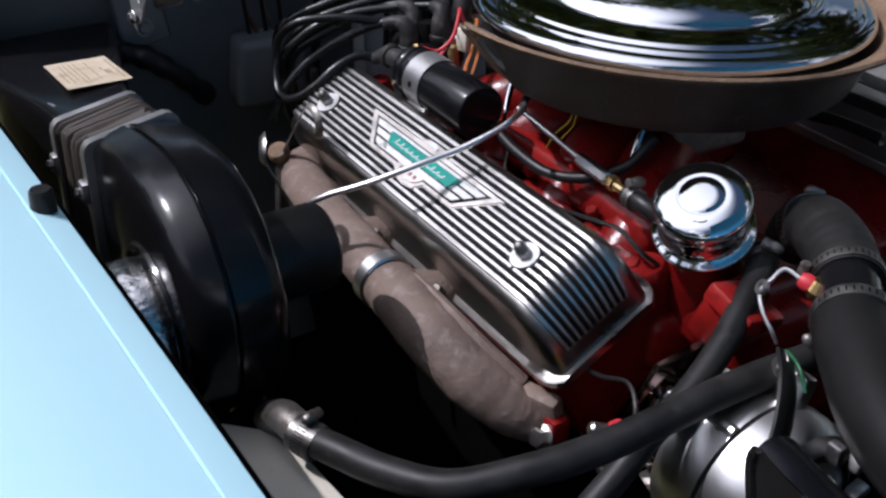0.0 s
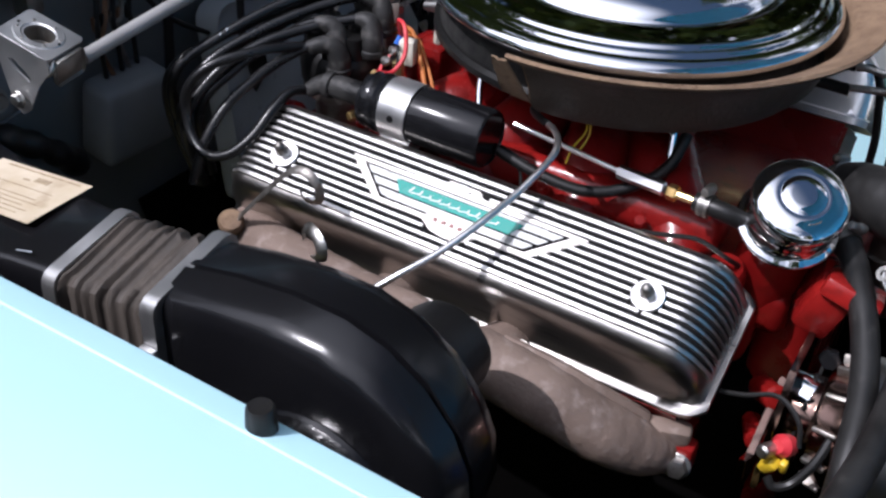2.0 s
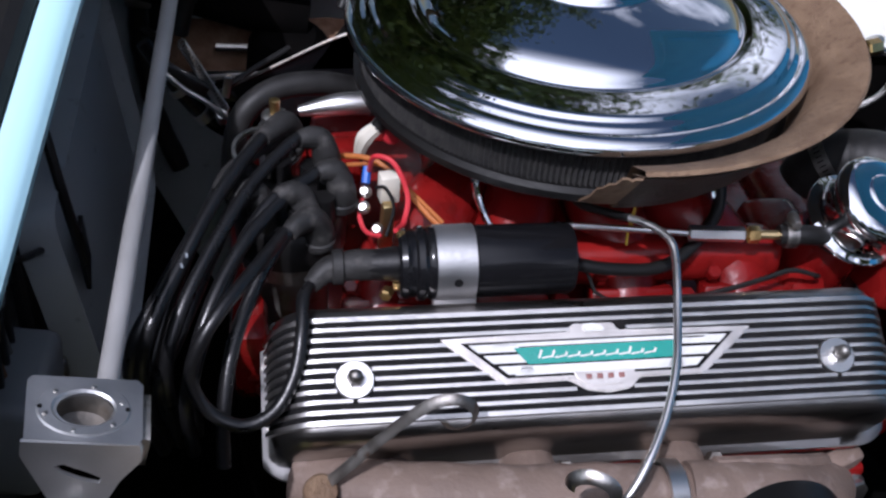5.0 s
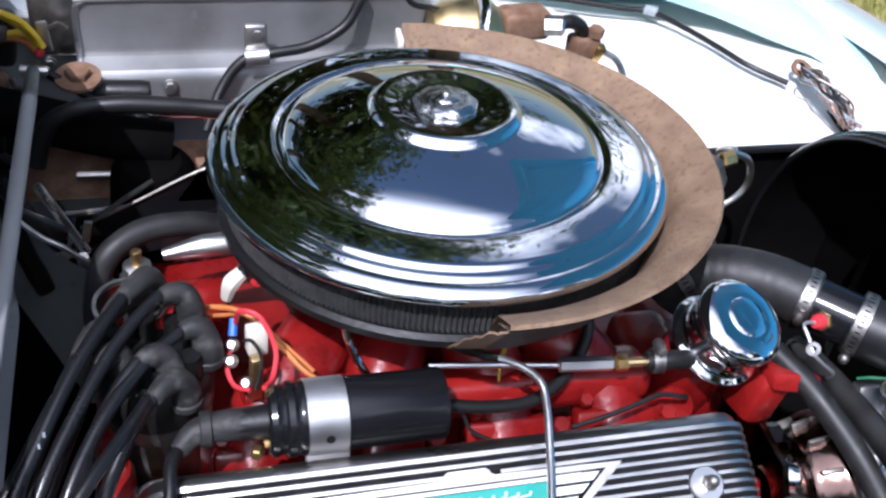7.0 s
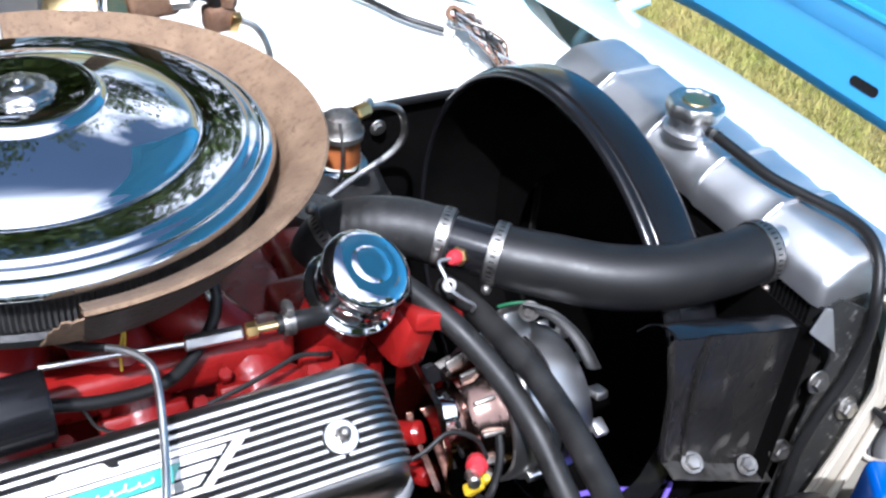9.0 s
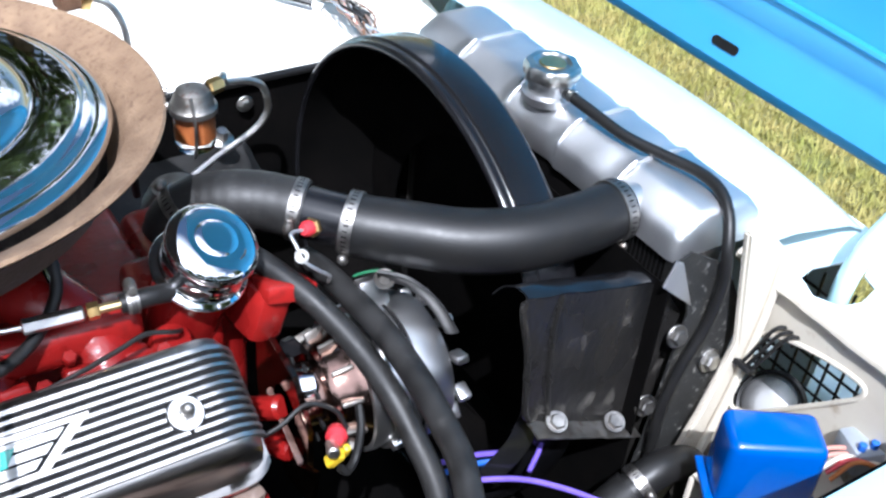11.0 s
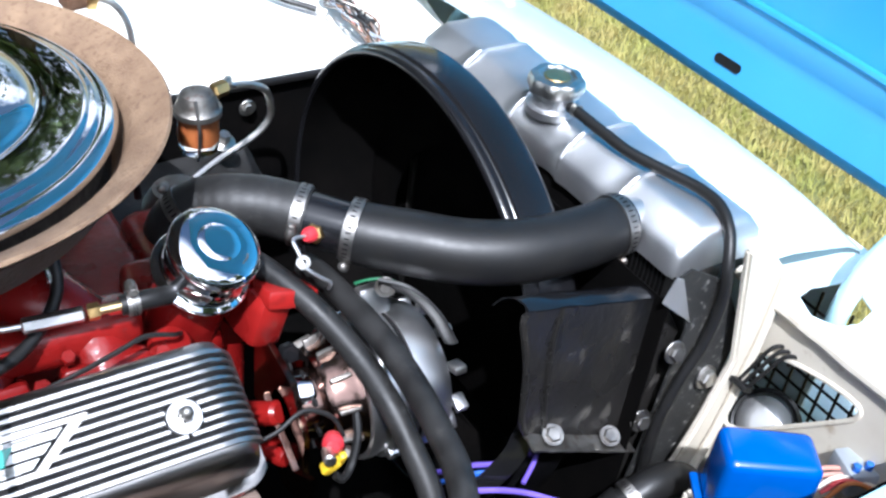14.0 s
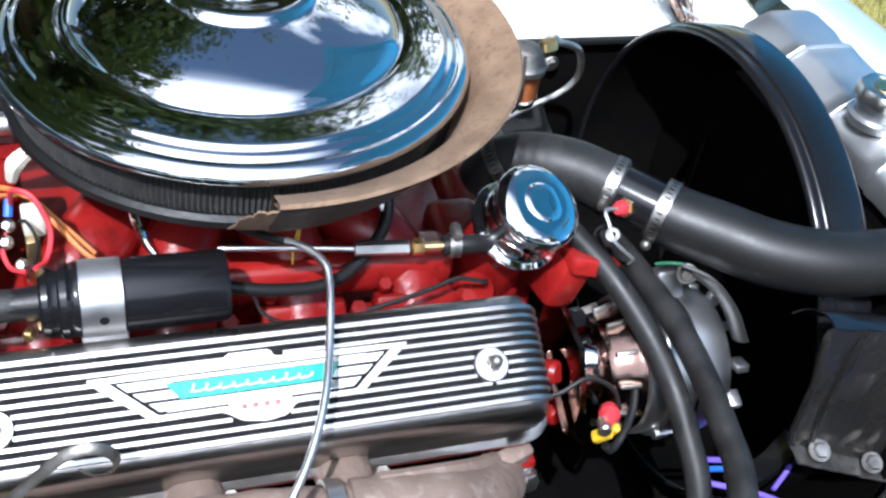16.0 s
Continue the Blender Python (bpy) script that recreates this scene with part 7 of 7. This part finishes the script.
part("lower_plate", prism([(-0.286, 0.776), (-0.214, 0.803), (-0.12, 0.824), (-0.12, 0.79), (-0.27, 0.758)], 0.003, Matrix.Translation((0, 0.398, 0)) @ XZ, 0.0008), BLACK_GLOSS, lk)
part("spring_lug", block((0.007, 0.004, 0.022), pose(-0.279, 0.33, 0.846, 0, 12, 0), 0.001), STEEL, lk, "bright lug")
part("shield", prism([(-0.20, 0.81), (-0.165, 0.862), (-0.155, 0.868), (-0.12, 0.84), (-0.12, 0.81)], 0.003, Matrix.Translation((0, 0.42, 0)) @ XZ, 0.0008), BLACK_SATIN, lk)
part("rod", tube([(-0.31, 0.435, 0.792), (-0.24, 0.43, 0.800), (-0.18, 0.425, 0.804)], 0.0034, 8), STEEL_DARK, lk)
coilp = []
for k in range(150):
    u = k / 149
    c = Vector((-0.320, 0.375, 0.866)).lerp(Vector((-0.284, 0.355, 0.806)), u)
    coilp.append(c + 0.0045 * (Vector((0.75, -0.35, 0)).normalized() * math.cos(k * 0.9) + Vector((0.2, 0.3, 0.9)).normalized() * math.sin(k * 0.9)))
part("spring", tube(coilp, 0.0012, 5, 0), STEEL, lk, "rusty return spring")
part("lever", tube([(-0.340, 0.325, 0.872), (-0.318, 0.322, 0.850), (-0.300, 0.320, 0.838), (-0.278, 0.318, 0.818)], 0.0052, 10, 6, None, 0, 0.5), STEEL, lk)
part("pivot_arm", block((0.05, 0.012, 0.014), pose(-0.318, 0.345, 0.846, 0, 38, 8), 0.004), BLACK_SATIN, lk)
part("loop_cable", tube([(-0.30, 0.41, 0.77), (-0.285, 0.40, 0.80), (-0.26, 0.41, 0.815), (-0.22, 0.43, 0.83)], 0.003, 8), RUBBER, lk)
bolt(lk, (-0.286, 0.345, 0.80), (0, -0.5, 1), 0.006, 0.012, STEEL)
lp = thing("yellow_leads", (-0.40, 0.62, 0.82), "bundle of thick yellow leads at the rear corner", "wire")
for k, pts in enumerate(([(-0.375, 0.60, 0.940), (-0.355, 0.60, 0.930), (-0.340, 0.60, 0.921), (-0.328, 0.60, 0.905), (-0.322, 0.60, 0.892)], [(-0.376, 0.605, 0.934), (-0.354, 0.605, 0.923), (-0.338, 0.605, 0.911), (-0.324, 0.605, 0.894)],
                         [(-0.370, 0.61, 0.900), (-0.352, 0.61, 0.904), (-0.337, 0.61, 0.902), (-0.327, 0.61, 0.886)], [(-0.372, 0.613, 0.892), (-0.354, 0.613, 0.897), (-0.339, 0.612, 0.893), (-0.330, 0.61, 0.880)])):
    part("strand", tube(pts, 0.0038, 8), PLASTIC_ORANGE if k == 3 else PLASTIC_YELLOW, lp)
part("terminal", block((0.008, 0.006, 0.010), pose(-0.326, 0.60, 0.886, 0, 30, 0), 0.002), PLASTIC_RED, lp)
so = thing("starter_solenoid", (-0.37, 0.61, 0.87), "black solenoid with steel studs in the rear corner", "solenoid")
part("case", block((0.040, 0.030, 0.060), pose(-0.370, 0.625, 0.893, 0, 6, 0), 0.008, 3), BLACK_SATIN, so)
part("cap", block((0.016, 0.006, 0.018), pose(-0.364, 0.606, 0.906, 0, 8, 0), 0.002), CLAMP, so)
part("boot", lathe([(0.0, 0), (0.015, 0), (0.016, 0.006), (0.012, 0.014), (0.006, 0.018), (0.0, 0.018)], frame_of((-0.377, 0.612, 0.848), (0.1, -1, 0.2)), 18), RUST, so)
part("stud", tube([(-0.346, 0.585, 0.874), (-0.318, 0.582, 0.873)], 0.0062, 10, 2), STEEL, so, "bright steel stud")
part("nut", lathe([(0.0, 0), (0.010, 0), (0.010, 0.008), (0.0, 0.008)], frame_of((-0.338, 0.584, 0.874), (1, -0.1, 0)), 6), CLAMP, so, "", 20)
part("wing", tube([(-0.356, 0.582, 0.866), (-0.352, 0.580, 0.857), (-0.344, 0.580, 0.856), (-0.338, 0.580, 0.861)], 0.005, 8, 4, None, 0, 0.5), STEEL, so)
part("tab", block((0.012, 0.004, 0.036), pose(-0.321, 0.615, 0.897, 0, -6, 0), 0.002), STEEL, so, "bright upright tab")
part("strap", tube([(-0.316, 0.620, 0.905), (-0.306, 0.622, 0.908), (-0.298, 0.622, 0.902)], 0.004, 8, 4, None, 0, 0.4), STEEL, so)
part("back_plate", block((0.06, 0.004, 0.075), pose(-0.307, 0.645, 0.898, 0, 0, 0), 0.004), CLAMP, so, "grey bent back plate")
part("pull_rod", tube([(-0.318, 0.578, 0.873), (-0.297, 0.576, 0.858), (-0.273, 0.574, 0.841)], 0.0055, 10, 3), BLACK_SATIN, so)
sl = thing("side_loom", (-0.39, 0.64, 0.62), "thick black loom running down the grey inner panel", "cable")
part("loom", tube([(-0.392, 0.645, 0.865), (-0.389, 0.645, 0.828), (-0.391, 0.645, 0.778), (-0.395, 0.645, 0.725), (-0.391, 0.640, 0.678), (-0.384, 0.635, 0.619), (-0.36, 0.62, 0.55)], 0.012, 12, 6, None, 0.05), RUBBER, sl)
part("branch", tube([(-0.393, 0.640, 0.74), (-0.37, 0.635, 0.72), (-0.345, 0.62, 0.70), (-0.32, 0.60, 0.66)], 0.007, 10), RUBBER, sl)
part("clip", block((0.030, 0.006, 0.012), pose(-0.390, 0.632, 0.775, 0, 5, 0), 0.003), STEEL_DARK, sl)
hl = thing("shift_rod", (-0.30, 0.45, 0.70), "dark shift rod with bright worn patches below the linkage", "linkage")
part("rod", tube([(-0.365, 0.452, 0.825), (-0.353, 0.45, 0.804), (-0.333, 0.45, 0.768), (-0.311, 0.45, 0.738), (-0.285, 0.45, 0.717), (-0.25, 0.45, 0.70)], 0.0085, 12), BLACK_GLOSS, hl)
part("collar", lathe([(0.0085, 0), (0.0105, 0.001), (0.0105, 0.008), (0.0085, 0.009)], frame_of((-0.336, 0.45, 0.774), (0.5, 0, -0.85)), 14), STEEL, hl, "bright collar")
part("collar", lathe([(0.0085, 0), (0.0105, 0.001), (0.0105, 0.012), (0.0085, 0.013)], frame_of((-0.315, 0.45, 0.744), (0.6, 0, -0.8)), 14), STEEL, hl, "bright collar")
gp = thing("rear_cover_plate", (-0.42, 0.35, 0.45), "grey lower panel on the firewall behind the engine", "body panel")
part("plate", block((0.006, 0.40, 0.26), pose(-0.415, 0.36, 0.70, 0, -6, 0), 0.02, 3), PANEL, gp)
part("tear", prism([(0.0, 0.0), (0.03, 0.02), (0.035, -0.03), (0.012, -0.05)], 0.004, Matrix.Translation((-0.408, 0.20, 0.76)) @ YZ), RUBBER, gp)

# wiring on the white apron
al = thing("apron_loom", (0.6, 0.62, 0.77), "black loom clipped across the white apron ending in loose coloured wires", "cable")
part("loom", tube([(0.36, 0.895, 0.805), (0.45, 0.867, 0.801), (0.496, 0.850, 0.801), (0.525, 0.795, 0.802), (0.551, 0.731, 0.801), (0.574, 0.686, 0.797), (0.620, 0.654, 0.786)], 0.0042, 10), RUBBER, al)
part("clip", block((0.020, 0.012, 0.012), pose(0.496, 0.850, 0.803, 10, 0, -40), 0.002), PLASTIC_GREY, al)
part("grommet", lathe([(0.006, 0), (0.012, 0.002), (0.012, 0.006), (0.006, 0.007)], frame_of((0.640, 0.668, 0.800), (-0.1, -0.6, 0.7)), 18), RUST, al)
lr = random.Random(8)
for k in range(30):
    a = Vector((0.640, 0.662, 0.802))
    pts = [a + Vector((0.004 * lr.gauss(0, 1), 0.003 * lr.gauss(0, 1), 0.002 * lr.gauss(0, 1)))]
    for q in ((0.006, -0.028, -0.003), (0.013, -0.056, -0.010), (0.018, -0.084, -0.020), (0.020, -0.108, -0.034)):
        pts.append(a + Vector(q) + Vector((0.0095 * lr.gauss(0, 1), 0.004 * lr.gauss(0, 1), 0.003 + 0.0035 * abs(lr.gauss(0, 1)))))
    part("strand", tube(pts, lr.uniform(0.0011, 0.0019), 6, 5), (RUBBER, RUST, STEEL_DARK, PLASTIC_GREY, MANIFOLD, RUBBER, PLASTIC_PINK, PLASTIC_WHITE)[k % 8], al)
part("ring_lead", tube([(0.632, 0.672, 0.802), (0.640, 0.678, 0.808), (0.652, 0.668, 0.806), (0.660, 0.64, 0.795), (0.664, 0.62, 0.788)], 0.0016, 8), RUST, al)
part("plug", block((0.020, 0.022, 0.014), pose(0.660, 0.590, 0.790, 10, 20, 30), 0.002), RUBBER, al)

# ---- the open hood, lawn blades, trees that the chrome reflects, and unseen added trees ----
hood = thing("hood", (1.05, 0.25, 0.70), "front-hinged hood standing open, its inner side painted sky blue", "hood")


def hood_at(u, v):
    y = -0.42 + 1.32 * u
    k = (y - 0.24) / 0.66
    return Vector((1.0 + 0.34 * v - 0.62 * v * v - 0.012 * min(1.0, max(0.0, (v - 0.075) / 0.016)) + 0.014 * max(0.0, 1 - v / 0.013) + 0.03 * k * k * (1 - v), y, 0.790 - 0.085 * k ** 4 * (1 - v) + 1.02 * v + 0.30 * v * v - 0.05 * k ** 6 * v))


part("panel", sheet(lambda u, v: hood_at(u, v ** 1.6), 36, 40, 0.004), BLUE_HOOD, hood, "sky blue inner panel")
part("edge", tube([hood_at(k / 16, 0.0) + Vector((0.006, 0, 0.0)) for k in range(17)], 0.007, 10, 3), BLUE_HOOD, hood)
part("rib", tube([hood_at(k / 16, 0.080 + 0.035 * math.sin(math.pi * k / 16)) - Vector((0.004, 0, 0)) for k in range(17)], 0.006, 8, 3), BLUE_HOOD, hood)
part("rib", tube([hood_at(0.03 + 0.94 * k / 16, 0.95) - Vector((0.004, 0, 0)) for k in range(17)], 0.012, 8, 3), BLUE_HOOD, hood)
for u in (0.06, 0.94):
    part("side_rib", tube([hood_at(u, 0.05 + 0.87 * k / 10) - Vector((0.004, 0, 0)) for k in range(11)], 0.014, 8, 3), BLUE_HOOD, hood)
part("brace_rib", tube([hood_at(0.25 + 0.5 * k / 12, 0.35 + 0.25 * math.sin(math.pi * k / 12)) - Vector((0.004, 0, 0)) for k in range(13)], 0.010, 8, 3), BLUE_HOOD, hood)
for u, v in ((0.519, 0.036), (0.20, 0.036), (0.80, 0.036), (0.12, 0.60), (0.88, 0.60), (0.10, 0.93), (0.90, 0.93)):
    p = hood_at(u, v)
    sz = (0.046, 0.013) if v < 0.5 else (0.022, 0.022)
    rim = [(math.copysign(sz[0] / 2 - sz[1] / 2, math.cos(a)) + sz[1] / 2 * math.cos(a), sz[1] / 2 * math.sin(a)) for a in [radians(15 + 30 * k) for k in range(12)]]
    part("slot", prism(rim, 0.0016, frame_of(p - Vector((0.004, 0, 0)), (-0.95, 0, 0.32))), RECESS, hood)

# grass: tufts of blades, thickest where the camera looks down on the lawn
rng = random.Random(4)
verts, faces = [], []
for i in range(95000):
    x, y = (rng.uniform(0.95, 2.5), rng.uniform(-0.7, 3.4)) if i % 5 else (rng.uniform(0.95, 4.6), rng.uniform(-1.6, 4.6))
    if 3.25 < y < 5.6 and x < 3.8 and rng.random() < 0.95:
        continue
    h, a, w = rng.uniform(0.014, 0.038), rng.uniform(0, 6.283), rng.uniform(0.0014, 0.003)
    lx, ly = rng.uniform(-0.022, 0.022), rng.uniform(-0.022, 0.022)
    c, s = math.cos(a) * w, math.sin(a) * w
    n0 = len(verts)
    verts += [(x - c, y - s, 0), (x + c, y + s, 0), (x + lx * 0.4 + c * 0.6, y + ly * 0.4 + s * 0.6, h * 0.6), (x + lx * 0.4 - c * 0.6, y + ly * 0.4 - s * 0.6, h * 0.6), (x + lx, y + ly, h)]
    faces += [(n0, n0 + 1, n0 + 2, n0 + 3), (n0 + 3, n0 + 2, n0 + 4)]
me = bpy.data.meshes.new("grass")
me.from_pydata(verts, [], faces)
me.materials.append(GRASS)
tagged(new("grass", me), "short dry-tipped lawn grass in the sun", "grass", kind="stuff")


def tree(x, y, height, spread, seed):
    """A broadleaf tree: tapered trunk, limbs and a crown of many leaf clumps."""
    r = random.Random(seed)
    t = thing("tree", (x, y, 0), "tall leafy tree standing out of view", "tree", "trees")
    bm = tube([(x, y, -0.1), (x + 0.1, y, height * 0.3), (x - 0.1, y + 0.1, height * 0.6), (x, y, height * 0.9)], [0.24, 0.19, 0.12, 0.03], 10, 4)
    tips = []
    for k in range(11):
        a, z0 = k * 2.4 + r.random(), height * (0.28 + 0.05 * k)
        ln = spread * r.uniform(0.6, 1.0) * (1.1 - 0.06 * k)
        e = Vector((x + ln * math.cos(a), y + ln * math.sin(a), z0 + ln * 0.55))
        tube([(x, y, z0), Vector((x, y, z0)).lerp(e, 0.5) + Vector((0, 0, 0.2)), e], [0.09, 0.05, 0.015], 6, 3, bm)
        tips += [e, Vector((x, y, z0)).lerp(e, 0.6)]
    part("trunk", bm, BARK, t)
    vs, fs = [], []
    tips.append(Vector((x, y, height)))
    for e in tips:
        for j in range(9):
            c = e + Vector((r.gauss(0, spread * 0.22), r.gauss(0, spread * 0.22), r.gauss(0, spread * 0.18)))
            for m in range(46):
                p = c + Vector((r.gauss(0, 0.26), r.gauss(0, 0.26), r.gauss(0, 0.2)))
                d = Vector((r.gauss(0, 1), r.gauss(0, 1), r.gauss(0, 0.6))).normalized() * r.uniform(0.10, 0.20)
                q = d.orthogonal().normalized() * d.length * 0.45
                n0 = len(vs)
                vs += [p - d, p + q, p + d, p - q]
                fs.append((n0, n0 + 1, n0 + 2, n0 + 3))
    cm = bpy.data.meshes.new("crown")
    cm.from_pydata([tuple(v) for v in vs], [], fs)
    cm.materials.append(LEAF)
    cr = new("crown", cm)
    cr.parent = t
    cr.matrix_parent_inverse = Matrix.Translation((-x, -y, 0))


for x, y, h, s, sd in ((-4.2, 4.8, 12.5, 3.0, 1), (-1.4, 7.4, 11.5, 2.9, 2), (2.2, 8.0, 11.5, 2.8, 3), (-7.0, 1.0, 13.0, 3.2, 4), (-3.2, 9.8, 14.0, 3.2, 6),
                       (0.6, 8.4, 9.5, 2.6, 7), (-6.0, 7.5, 14.0, 3.2, 9), (-9.0, 4.0, 13.5, 3.2, 11),
                       # These eight are unseen, added to cut light from the low sky.
                       (-12.0, -4.0, 8.0, 2.8, 12), (-10.0, -10.0, 7.5, 2.6, 13), (-5.0, -13.0, 7.5, 2.8, 14), (0.5, -13.5, 7.0, 2.6, 15), (5.5, -12.0, 7.5, 2.8, 16), (10.5, -8.0, 7.0, 2.6, 17), (13.0, -2.0, 7.5, 2.8, 18), (13.0, 4.0, 7.0, 2.6, 19)):
    tree(x, y, h, s, sd)
